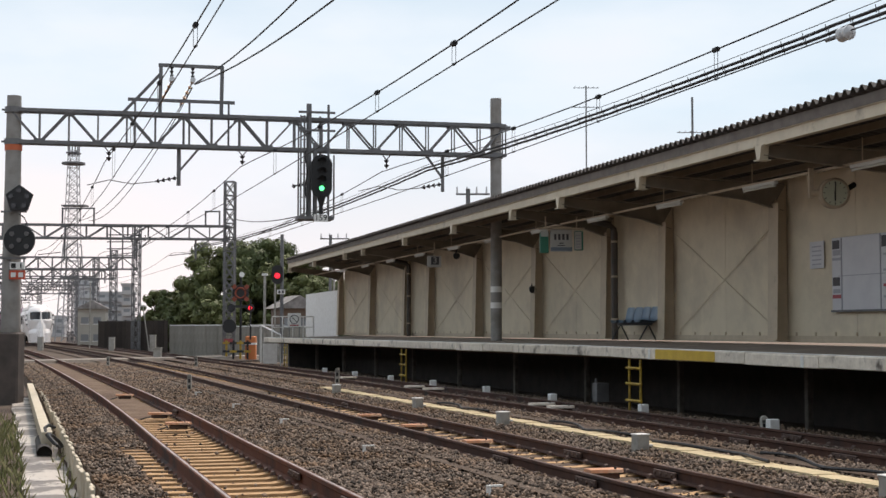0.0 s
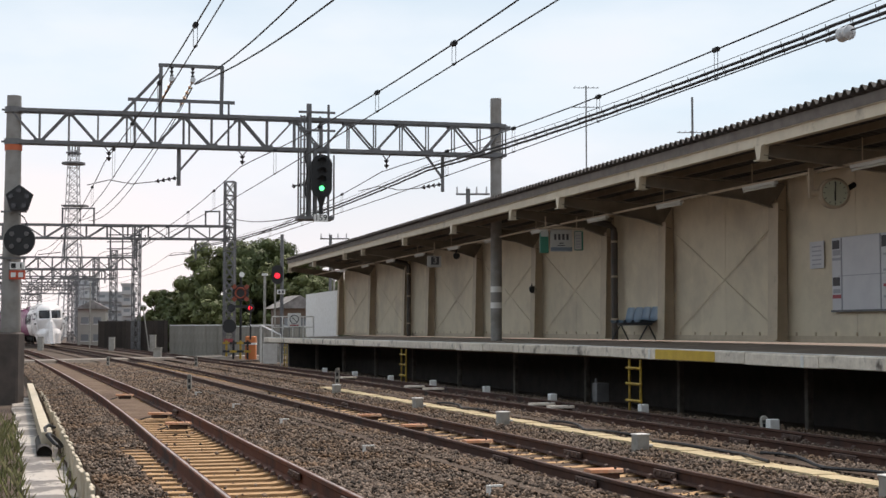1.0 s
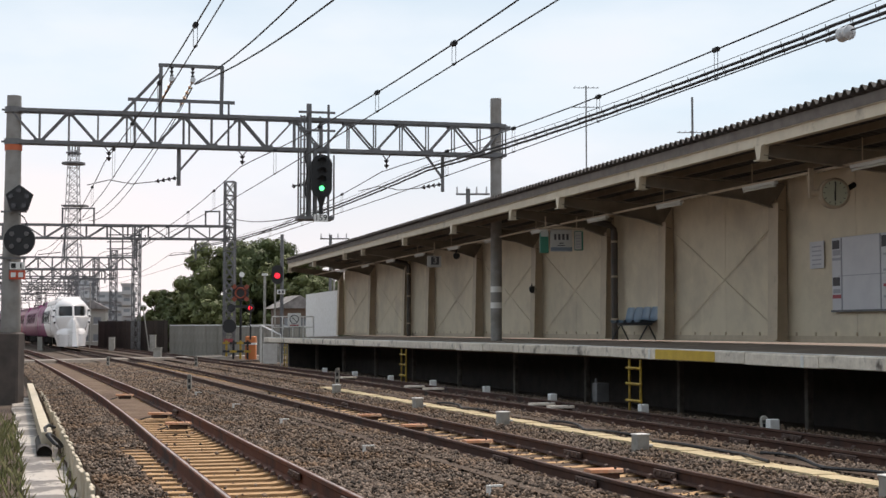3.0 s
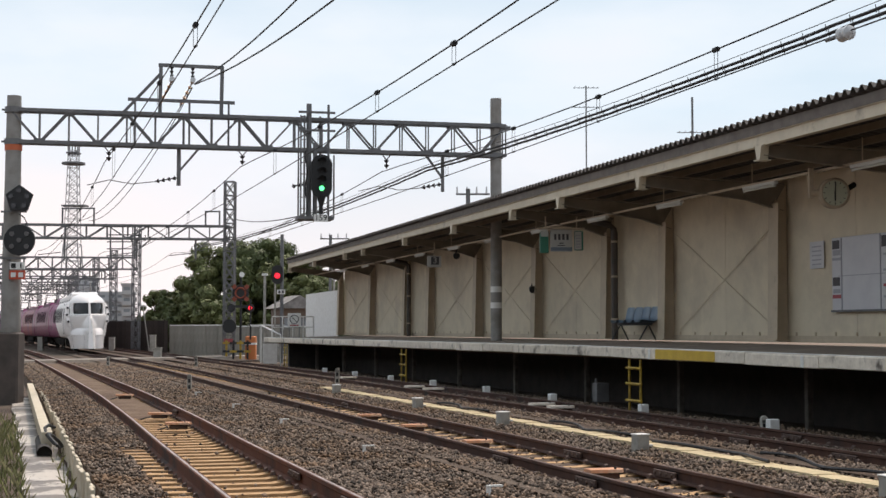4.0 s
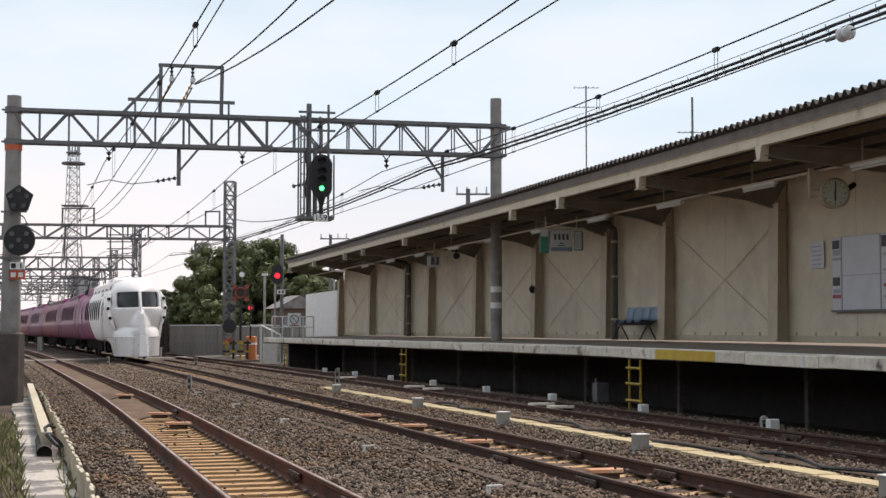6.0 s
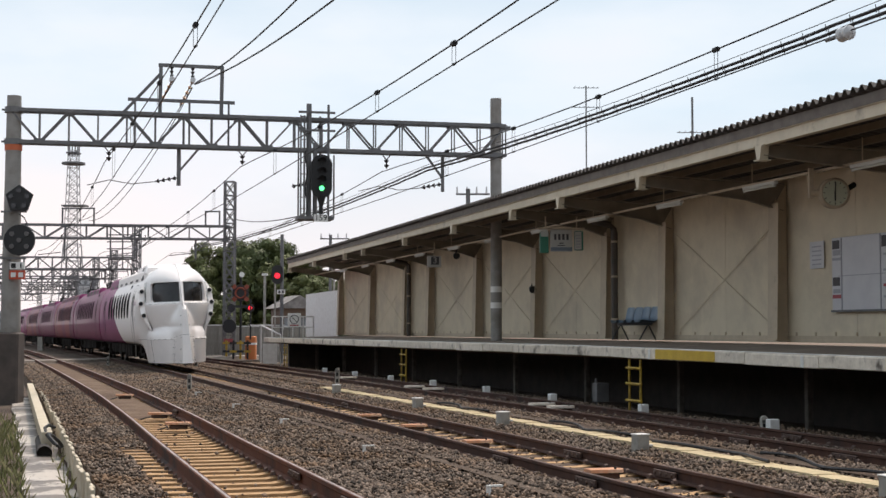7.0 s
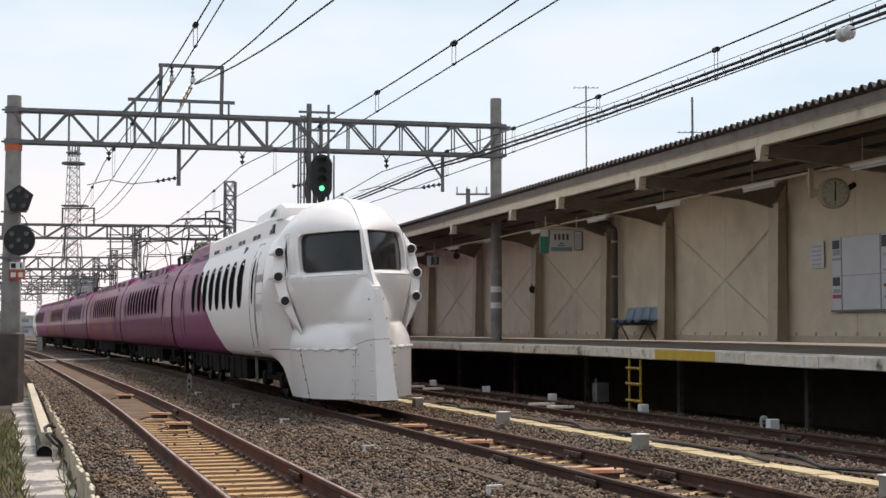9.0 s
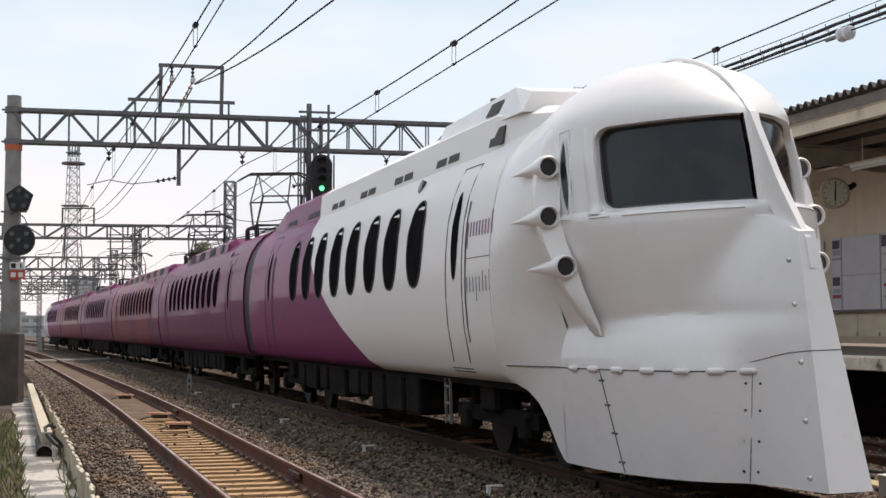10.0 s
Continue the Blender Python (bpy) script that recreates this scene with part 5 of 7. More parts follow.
def far_gantry(d, xl, xr, zb, zt, top, drops, label, frames=((0.3, 1.7, 1.5),)):
    g = thing("catenary_gantry", label, "gantry", group="far gantries")
    lattice_mast(g, xr, d, -0.5, top, 0.62, int(top * 1.3), M_gantry, 0.055)
    lattice_mast(g, xl, d - 2, -0.5, top - 1.5, 0.62, int(top * 1.2), M_gantry, 0.055)
    truss(g, (xl, d - 2, 0), (xr, d, 0), zb, zt, 0.4, int((xr - xl) / 1.15), 0.13, 0.075)
    for k in drops:
        x = xl + (xr - xl) * k
        y = d - 2 + 2 * k
        part("drop_post", Shape().bar((x, y, zb), (x, y, zb - 1.2), 0.10), M_gantry, g)
        part("brace", Shape().bar((x + 0.9, y, zb), (x, y, zb - 0.75), 0.07), M_gantry, g)
        part("pull_off_arm", Shape().bar((x - 0.2, y, zb - 0.85), (x - 1.6, y, zb - 1.0), 0.05), M_gantry, g)
    for k, wd, hh in frames:
        x = xl + (xr - xl) * k
        y = d - 2 + 2 * k
        for dx in (0, wd):
            part("upright", Shape().bar((x + dx, y, zt), (x + dx, y, zt + hh), 0.09), M_gantry, g)
        part("top_bar", Shape().bar((x - 0.05, y, zt + hh), (x + wd + 0.05, y, zt + hh), 0.09), M_gantry, g)
    return g


far_gantry(88.0, -27.6, -13.05, 7.05, 7.85, 10.6, (0.33, 0.62, 0.86), "grey lattice gantry with a tall lattice mast", ((0.32, 1.9, 1.0), (0.90, 0.85, 0.9)))
far_gantry(124.0, -44.0, -26.4, 6.75, 7.75, 10.5, (0.3, 0.6, 0.85), "grey lattice gantry further down the line")
far_gantry(146.0, -51.0, -33.4, 6.7, 7.6, 9.6, (0.3, 0.6), "distant grey lattice gantry")
far_gantry(186.0, -66.0, -47.5, 6.7, 7.7, 9.2, (0.4,), "distant grey lattice gantry in haze")
far_gantry(166.0, -58.0, -40.0, 6.7, 7.7, 9.8, (0.3, 0.6, 0.85), "distant grey lattice gantry")
far_gantry(205.0, -72.0, -53.0, 6.7, 7.7, 9.0, (0.3, 0.6), "distant grey lattice gantry in haze")
far_gantry(250.0, -92.0, -70.0, 6.7, 7.7, 9.0, (0.3, 0.6), "faint far lattice gantry")


def build_rack():
    t = thing("feeder_rack", "steel rack of switch gear hung under a far gantry", "rack")
    x0, x1, d = -28.6, -26.5, 123.7
    for x in (x0, (x0 + x1) / 2, x1):
        part("rack_post", Shape().bar((x, d, 7.7), (x, d, 10.6), 0.11), M_gantry, t)
    for z in (7.9, 8.5, 9.1, 9.7, 10.4):
        part("rack_bar", Shape().bar((x0 - 0.3, d, z), (x1 + 0.3, d, z), 0.09), M_gantry, t)
    for x in (-26.8, -26.2, -25.6):
        insulator_string(t, (x, d, 9.7), (x, d, 9.15), M_black, 3, 0.1)


build_rack()


# paler than the gantry steel: distance haze put into the tower's colour
M_far = mat("haze_paled_steel", (0.36, 0.37, 0.38), 0.6, metal=0.1, second=(0.30, 0.30, 0.31), scale=1)


def build_tower():
    t = thing("radio_tower", "tall grey lattice radio tower with platforms", "tower")
    x, y = -67.0, 260.0
    lattice_mast(t, x, y, -1, 17, 4.6, 6, M_far, 0.11, 0.56)
    lattice_mast(t, x, y, 17, 34.0, 2.5, 11, M_far, 0.075, 0.62)
    part("deck", Shape().disc((x, y, 31.7), (0, 0, 1), 2.1, 0.35, n=18), M_gantry, t)
    part("top_rail", Shape().box((x, y, 33.6), (2.2, 2.2, 0.25)), M_gantry, t)
    for k in range(6):
        a = k * math.pi / 3
        part("antenna", Shape().tube((x + 1.0 * math.cos(a), y + 1.0 * math.sin(a), 33.0), (x + 1.0 * math.cos(a), y + 1.0 * math.sin(a), 35.0), 0.12, n=6), M_gantry, t)
    part("deck", Shape().box((x + 0.4, y, 24.0), (4.4, 2.6, 0.25)), M_gantry, t)


build_tower()

M_house = mat("beige_house_wall", (0.42, 0.40, 0.35), 0.85, second=(0.36, 0.34, 0.30), scale=0.6)
M_tiles = mat("grey_brown_roof", (0.28, 0.26, 0.25), 0.8, second=(0.11, 0.10, 0.09), scale=1.5)
M_block = mat("pale_apartment_wall", (0.50, 0.50, 0.50), 0.8, second=(0.43, 0.43, 0.44), scale=0.2)
# glass colour lifted to give far windows the low contrast of haze
M_pane = mat("far_glass_haze_paled", (0.20, 0.21, 0.22), 0.3)


def build_house(x, y, w, dpt, h, ridge, turn, label, wall=None):
    t = thing("house", label, "house", pose(x, y, -0.6, 0, 0, turn))
    part("wall", Shape().box((0, 0, h / 2), (w, dpt, h)), wall or M_house, t)
    s = Shape().add([(-w / 2 - 0.4, -dpt / 2 - 0.4, h), (w / 2 + 0.4, -dpt / 2 - 0.4, h), (w / 2 + 0.4, dpt / 2 + 0.4, h), (-w / 2 - 0.4, dpt / 2 + 0.4, h), (0, -dpt / 2 - 0.4, h + ridge), (0, dpt / 2 + 0.4, h + ridge)],
                    [(0, 1, 4), (1, 2, 5, 4), (2, 3, 5), (3, 0, 4, 5), (0, 3, 2, 1)])
    part("roof", s, M_tiles, t)
    for k in (-0.25, 0.2):
        for z in (0.3, 0.72):
            wn = part("window", Shape().box((w * k, -dpt / 2 - 0.02, h * z), (0.8, 0.08, 0.7)), M_pane, t)
            part("frame", Shape().box((w * k, -dpt / 2 - 0.05, h * z - 0.4), (0.95, 0.12, 0.07)), M_white, wn)


build_house(-38.3, 158, 2.9, 5.0, 4.4, 0.95, 10, "beige two-storey house with a shallow gable roof")
build_house(-10.4, 100, 2.4, 3.0, 3.6, 0.9, 20, "small brown-roofed hut behind the platform end", mat("brown_hut", (0.16, 0.11, 0.08), 0.8))


def build_block(x, y, w, h, floors, cols, label, m=None):
    t = thing("apartment_building", label, "building", pose(x, y, -1, 0, 0, 11))
    part("wall", Shape().box((0, 0, h / 2), (w, 12, h)), m or M_block, t)
    part("roof", Shape().box((0, 0, h + 0.3), (w + 0.6, 12.6, 0.6)), m or M_block, t)
    for i in range(floors):
        part("balcony", Shape().box((0, -6.5, (i + 0.35) * h / floors), (w * 0.96, 1.0, 1.1)), m or M_block, t)
        for k in range(cols):
            part("window", Shape().box((w * ((k + 0.5) / cols - 0.5), -6.02, (i + 0.62) * h / floors), (w / cols * 0.62, 0.08, h / floors * 0.45)), M_pane, t)


build_block(-90.5, 400, 10, 12.5, 5, 4, "pale grey apartment block far off")
build_block(-84.3, 385, 2.6, 14.3, 5, 1, "narrow grey tower block far off", mat("grey_block", (0.45, 0.44, 0.43), 0.8, second=(0.38, 0.37, 0.37), scale=0.3))
build_block(-104.0, 420, 6, 17.0, 6, 3, "grey apartment tower far down the line")
build_block(-70.0, 430, 22, 11.0, 4, 7, "low pale building far behind the trees")


M_sleeperless = mat("dusty_crossing_deck", (0.27, 0.23, 0.19), 0.9, second=(0.19, 0.16, 0.135), scale=2)


def build_crossing():
    rd = tagged(part("crossing_road", Shape().sweep([(-1.3, -0.05), (1.3, -0.05), (1.4, -0.3), (-1.4, -0.3)], [((-32.0, 60, 0), (-0.83, 0.55, 0)), ((-21.5, 75.2, 0), (-0.83, 0.55, 0)), ((-11.7, 90, 0), (-0.83, 0.55, 0)), ((4, 113, 0), (-0.83, 0.55, 0))]), M_sleeperless), "grey level-crossing road deck over the tracks", "road", kind="structure")
    s = thing("crossing_signal", "level-crossing warning signal with a red lamp lit", "crossing signal", Matrix.Translation((-12.2, 87.0, -0.25)))
    part("mast", Shape().tube((0, 0, 0), (0, 0, 5.1), 0.07, n=10), M_black, s)
    part("disc", Shape().disc((0, -0.12, 4.0), (0, 1, 0), 0.50, 0.06, n=24), M_black, s)
    M_or = mat("faded_orange_ring", (0.24, 0.055, 0.03), 0.7)
    part("ring", Shape().path([(0.30 * math.cos(2 * math.pi * i / 20), -0.17, 4.0 + 0.30 * math.sin(2 * math.pi * i / 20)) for i in range(21)], 0.06), M_or, s)
    for a in range(4):
        an = math.pi / 4 + a * math.pi / 2
        part("arrow_lamp", Shape().box((0.52 * math.cos(an), -0.16, 4.0 + 0.52 * math.sin(an)), (0.24, 0.06, 0.24), pose(0, 0, 0, 0, 45, 0)), M_or, s)
    part("lamp_box", Shape().box((0.0, -0.1, 3.18), (1.0, 0.14, 0.16)), M_black, s)
    for x in (-0.55, 0.60):
        part("lamp_hood", Shape().disc((x, -0.15, 3.1), (0, 1, 0), 0.24, 0.16, n=18), M_black, s)
        part("lamp", Shape().disc((x, -0.25, 3.1), (0, 1, 0), 0.12, 0.05, n=18), M_redlamp if x > 0 else M_dimlamp, s, "lit red lamp" if x > 0 else "")
    part("horn", Shape().tube((0.1, -0.35, 5.1), (0, 0, 5.1), 0.16, 0.06, n=12), M_white, s)
    part("lower_disc", Shape().disc((-0.65, -0.2, 2.0), (0, 1, 0), 0.42, 0.1, n=20), M_black, s)
    part("red_plate", Shape().box((-0.7, -0.2, 1.1), (0.55, 0.04, 0.3)), M_red_bar, s)
    f = thing("crossing_guard_fence", "yellow and black striped guard fence", "fence", Matrix.Translation((-12.7, 86.0, -0.2)))
    for i in range(4):
        part("post", Shape().box((i * 0.42 - 0.2, 0, 0.55), (0.12, 0.1, 1.1)), M_ladder if i % 2 == 0 else M_black, f)
    for z in (0.45, 0.95):
        for i in range(4):
            part("rail_piece", Shape().box((i * 0.42 - 0.2, -0.08, z), (0.42, 0.05, 0.13)), M_ladder if (i + (z > 0.6)) % 2 else M_black, f)
    b = thing("barrier_machine", "orange and white crossing barrier machine", "barrier", Matrix.Translation((-11.5, 86.5, -0.25)))
    part("case", Shape().box((0, 0, 0.7), (0.62, 0.6, 1.4), cut=0.05), mat("orange_case", (0.55, 0.17, 0.05), 0.55), b)
    part("white_band", Shape().box((0, 0, 0.95), (0.64, 0.62, 0.12)), M_white, b)
    part("arm", Shape().tube((0, -0.3, 1.2), (0.0, -0.3, 3.6), 0.05, n=8), M_black, b)
    w = thing("relay_hut", "grey relay cabinet beside the crossing", "cabinet", Matrix.Translation((-9.6, 80.5, -0.25)) @ pose(0, 0, 0, 0, 0, 16))
    part("case", Shape().box((0, 0, 1.0), (1.2, 0.8, 2.0), cut=0.03), M_concrete, w)
    part("top", Shape().box((0, 0, 2.04), (1.35, 0.95, 0.08)), M_white, w)
    # red signal at the platform end
    g = thing("railway_signal", "black signal showing red at the platform end", "signal", Matrix.Translation((-8.62, 75.0, 0)))
    part("post", Shape().tube((0.22, 0.1, -0.2), (0.22, 0.1, 6.5), 0.09, n=10), M_gantry, g)
    part("ladder_post", Shape().tube((-0.12, 0.0, 0.2), (-0.12, 0.0, 4.0), 0.05, n=8), M_concrete, g)
    n = 20
    ring_ = [(0.30 * math.cos(2 * math.pi * i / n), 0.30 * math.sin(2 * math.pi * i / n) + (0.20 if i < n / 2 else -0.20)) for i in range(n)]
    v = [(a, y, 4.40 + c) for y in (-0.05, 0.02) for a, c in ring_]
    part("signal_head", Shape().add(v, [tuple(range(n)), tuple(reversed(range(n, 2 * n)))] + [(i, (i + 1) % n, n + (i + 1) % n, n + i) for i in range(n)]), M_black, g)
    part("lamp", Shape().disc((0.0, -0.09, 4.34), (0, 1, 0), 0.14, 0.05, n=18), M_redlamp, g, "lit red lamp")
    part("number_plate_board", Shape().box((0.2, -0.05, 3.5), (0.42, 0.03, 0.24)), M_white, g)
    for k in (-0.09, 0.09):
        part("number_bar", Shape().box((0.2 + k, -0.07, 3.5), (0.11, 0.01, 0.15)), M_ink, g)
    for k in range(8):
        part("rung", Shape().bar((-0.12, 0.02, 0.6 + 0.4 * k), (0.2, 0.08, 0.6 + 0.4 * k), 0.03), M_gantry, g)
    for x, y, z0, z1, r, lab in ((-9.9, 80, -0.2, 4.6, 0.07, "white lamp post by the crossing"), (-5.9, 78, -0.3, 5.0, 0.06, "grey post behind the platform end"), (-32.8, 134, -0.4, 6.0, 0.06, "thin wire post at the fence"), (-24.8, 122, -0.4, 3.6, 0.05, "leaning white post at the fence")):
        p = thing("post", lab, "post", group="lineside posts")
        part("pole", Shape().tube((x, y, z0), (x - (0.6 if r == 0.05 else 0), y, z1), r, n=8), M_concrete, p)
        part("cap", Shape().box((x - (0.6 if r == 0.05 else 0), y, z1), (0.3, 0.2, 0.12)), M_white, p)
    for k, (x, y, z0, z1) in enumerate(((-26.6, 116.0, -0.3, 0.9), (-22.5, 112.0, -0.3, 1.1), (-16.6, 84.0, -0.3, 0.45), (-34.0, 122, -0.3, 0.9))):
        p = thing("lineside_cabinet", "small grey metal cabinet by the far tracks", "cabinet", group="far cabinets")
        part("case", Shape().box((x, y, (z0 + z1) / 2), (0.45, 0.4, z1 - z0), cut=0.03), M_concrete, p)
        part("lid", Shape().box((x, y, z1 + 0.03), (0.5, 0.45, 0.06)), M_concrete, p)


build_crossing()


def build_antennas():
    for x, y, z0, z1, lab in ((6.2, 62.0, 2.0, 12.1, "tall thin TV antenna above the roofs"), (9.06, 52.0, 2.0, 9.97, "short antenna mast above the canopy")):
        a = thing("tv_antenna", lab, "antenna", group="antennas")
        part("mast", Shape().tube((x, y, z0), (x, y, z1), 0.03 if z1 > 10 else 0.04, n=6), M_gantry, a)
        arms = (z1 - 0.1, z1 - 0.95) if z1 > 10 else (z1 - 1.3,)
        for zz in arms:
            part("boom", Shape().bar((x - 0.55, y, zz), (x + 0.55, y, zz), 0.025), M_gantry, a)
            for k in range(6):
                part("element", Shape().bar((x - 0.5 + 0.2 * k, y - 0.35, zz), (x - 0.5 + 0.2 * k, y + 0.35, zz + 0.04), 0.014), M_gantry, a)
    for x, y, z1, w in ((1.15, 66.0, 8.0, 1.0), (-7.2, 92.0, 7.6, 1.2)):
        p = thing("utility_pole", "dark utility pole with insulators on its cross-arm", "pole", group="utility poles")
        part("pole", Shape().tube((x, y, -0.3), (x, y, z1), 0.10, n=8), M_gantry, p)
        part("cross_arm", Shape().bar((x - w * 0.55, y, z1 - 0.25), (x + w, y, z1 - 0.25), 0.08), M_gantry, p)
        for k in range(4):
            part("insulator", Shape().tube((x - w * 0.5 + 0.45 * k * w, y, z1 - 0.22), (x - w * 0.5 + 0.45 * k * w, y, z1 + 0.1), 0.05, 0.03, n=6), M_ceramic, p)


build_antennas()


for i_, (x_, y_, w_, h_) in enumerate(((-150, 470, 26, 8.0), (-128, 450, 20, 6.5), (-112, 480, 14, 10.0), (-98, 500, 12, 7.0), (-58, 440, 24, 7.5), (-30, 430, 26, 6.5), (2, 420, 30, 7.0))):
    build_block(x_, y_, w_, h_, 2 if h_ < 8 else 3, 6, "low pale houses far down the line")


def close_sides():
    """Unseen plain walls added on the camera's side and behind it to block skylight."""
    m = mat("drab_light_blocker", (0.12, 0.105, 0.09), 0.9, second=(0.09, 0.08, 0.07), scale=0.8)
    w = tagged(part("wall_opposite", Shape().sweep([(-0.2, -1.0), (0.2, -1.0), (0.2, 4.4), (-0.2, 4.4)], stations(-15.0, -45.0, 150.0, 40)), m), "unseen drab wall added across the tracks to darken reflections", "wall", kind="structure")
    b = tagged(part("wall_behind", Shape().box((8, -21, 6.5), (52, 0.4, 15)), m), "unseen drab wall added behind the camera to cut light from there", "wall", kind="structure")


close_sides()


# ---- the express train ----
def paint(name, colour, edge=None, other=None, blobs=None):
    """Glossy coach paint; edge: a curved colour boundary given by three numbers, where the other colour begins towards the front."""
    m = mat(name, colour, 0.5, second=tuple(c * 0.9 for c in colour), scale=1.2, coat=0.2)
    nt = m.node_tree
    b = nt.nodes["Principled BSDF"]
    b.inputs["Coat Roughness"].default_value = 0.05
    b.inputs["Specular IOR Level"].default_value = 0.15
    src = b.inputs["Base Color"].links[0].from_socket
    tc = nt.nodes.new("ShaderNodeTexCoord")
    sp = nt.nodes.new("ShaderNodeSeparateXYZ")
    nt.links.new(tc.outputs["Object"], sp.inputs["Vector"])

    def op(kind, a, c, d=None):
        n = nt.nodes.new("ShaderNodeMath")
        n.operation = kind
        for i, x in enumerate((a, c, d)):
            if x is None:
                continue
            if isinstance(x, (int, float)):
                n.inputs[i].default_value = x
            else:
                nt.links.new(x, n.inputs[i])
        return n.outputs[0]

    def blend(fac, a, colour):
        x = nt.nodes.new("ShaderNodeMix")
        x.data_type = "RGBA"
        nt.links.new(fac, x.inputs["Factor"])
        nt.links.new(a, x.inputs["A"])
        x.inputs["B"].default_value = (*colour, 1)
        return x.outputs["Result"]
    if blobs:
        n = nt.nodes.new("ShaderNodeTexNoise")
        n.inputs["Scale"].default_value, n.inputs["Detail"].default_value = 0.28, 0.5
        nt.links.new(tc.outputs["Object"], n.inputs["Vector"])
        r = nt.nodes.new("ShaderNodeMapRange")
        r.inputs["From Min"].default_value, r.inputs["From Max"].default_value = 0.52, 0.60
        nt.links.new(n.outputs["Fac"], r.inputs["Value"])
        src = blend(r.outputs["Result"], src, blobs)
    if edge:
        z = op("SUBTRACT", sp.outputs["Z"], 0.95)
        yb = op("MULTIPLY_ADD", z, edge[1], edge[0])
        yb = op("ADD", yb, op("MULTIPLY", op("MULTIPLY", z, z), edge[2]))
        d = op("SUBTRACT", sp.outputs["Y"], yb)
        src = blend(op("GREATER_THAN", d, 0.0), src, other)
    nt.links.new(src, b.inputs["Base Color"])
    return m


WHITE = (0.92, 0.875, 0.85)
MAGENTA = (0.225, 0.016, 0.125)
WINE = (0.175, 0.013, 0.085)
M_train_white = mat("white_coach_paint", WHITE, 0.36, second=(0.87, 0.83, 0.81), scale=1.5, coat=0.45, third=(0.80, 0.765, 0.745), third_scale=5, third_spread=(0.6, 0.8))
M_front_car = paint("front_car_paint", MAGENTA, (-7.07, -3.69, 0.63), WHITE)
M_mid_car = paint("magenta_coach_paint", WINE)
M_blob_car = paint("magenta_coach_paint_with_red", WINE, blobs=(0.22, 0.02, 0.05))
M_tail_car = paint("tail_car_paint", WHITE, (-4.0, -1.0, 0.2), MAGENTA)
M_glass = mat("dark_tinted_glass", (0.012, 0.012, 0.013), 0.12, second=(0.03, 0.029, 0.03), scale=1.1)
M_glass.node_tree.nodes["Principled BSDF"].inputs["Specular IOR Level"].default_value = 0.36
M_side_glass = mat("dark_side_window", (0.012, 0.011, 0.012), 0.16, second=(0.02, 0.019, 0.02), scale=2)
M_side_glass.node_tree.nodes["Principled BSDF"].inputs["Specular IOR Level"].default_value = 0.0
M_tint = mat("purple_tinted_window", (0.022, 0.010, 0.018), 0.2)
M_tint.node_tree.nodes["Principled BSDF"].inputs["Specular IOR Level"].default_value = 0.0
M_seam = mat("dark_seam", (0.08, 0.075, 0.075), 0.8)
M_under = mat("sooty_underframe", (0.013, 0.010, 0.009), 0.95, second=(0.008, 0.007, 0.006), scale=5, third=(0.024, 0.02, 0.016), third_scale=1.5)
M_under.node_tree.nodes["Principled BSDF"].inputs["Specular IOR Level"].default_value = 0.12
M_wheel = mat("oily_wheel_steel", (0.04, 0.034, 0.03), 0.6, metal=0.4, second=(0.025, 0.02, 0.018), scale=6)
M_trim = mat("bright_trim", (0.75, 0.75, 0.74), 0.25, metal=0.6)
M_lettering = mat("magenta_lettering", (0.20, 0.02, 0.14), 0.4)
M_letter_grey = mat("grey_lettering", (0.14, 0.13, 0.15), 0.4)

BODY = [(0.93, 1.24), (1.05, 1.355), (1.5, 1.43), (1.8, 1.448), (2.1, 1.45), (2.4, 1.435), (2.7, 1.40), (3.0, 1.325), (3.25, 1.215), (3.45, 1.075), (3.60, 0.91), (3.72, 0.69), (3.80, 0.40), (3.83, 0.0)]
SHELL_END = -1.35
# the nose: heights with half width and forward reach of the skirt; the same and the section's power for the helmet; the keel's root, reach and half width
SKIRT = [(0.20, 1.085, 2.19), (0.60, 1.10, 2.19), (1.12, 1.135, 2.16), (1.32, 1.10, 2.06), (1.43, 1.065, 1.96), (1.51, 1.025, 1.86), (1.60, 0.97, 1.73), (1.72, 0.88, 1.52), (2.0, 0.45, 0.8), (2.1, 0.4, 0.7)]
HELMET = [(0.20, 0.70, 0.80, 2.0), (1.12, 0.88, 1.15, 2.1), (1.32, 0.94, 1.42, 2.15), (1.50, 1.03, 1.64, 2.1), (1.68, 1.105, 1.75, 2.0), (1.94, 1.195, 1.86, 1.82), (2.20, 1.28, 1.925, 1.70), (2.41, 1.335, 1.96, 1.62),
          (2.50, 1.345, 1.965, 1.58), (2.53, 1.345, 1.95, 1.54), (2.565, 1.34, 1.87, 1.42), (3.0, 1.325, 1.77, 1.42), (3.34, 1.25, 1.65, 1.42), (3.40, 1.22, 1.60, 1.5), (3.50, 1.16, 1.48, 1.6), (3.62, 1.055, 1.31, 1.7), (3.74, 0.94, 1.12, 1.8),
          (3.85, 0.79, 0.89, 2.0), (3.94, 0.63, 0.63, 2.0), (4.01, 0.44, 0.35, 2.0), (4.055, 0.25, 0.08, 2.0), (4.08, 0.03, -0.20, 2.0)]
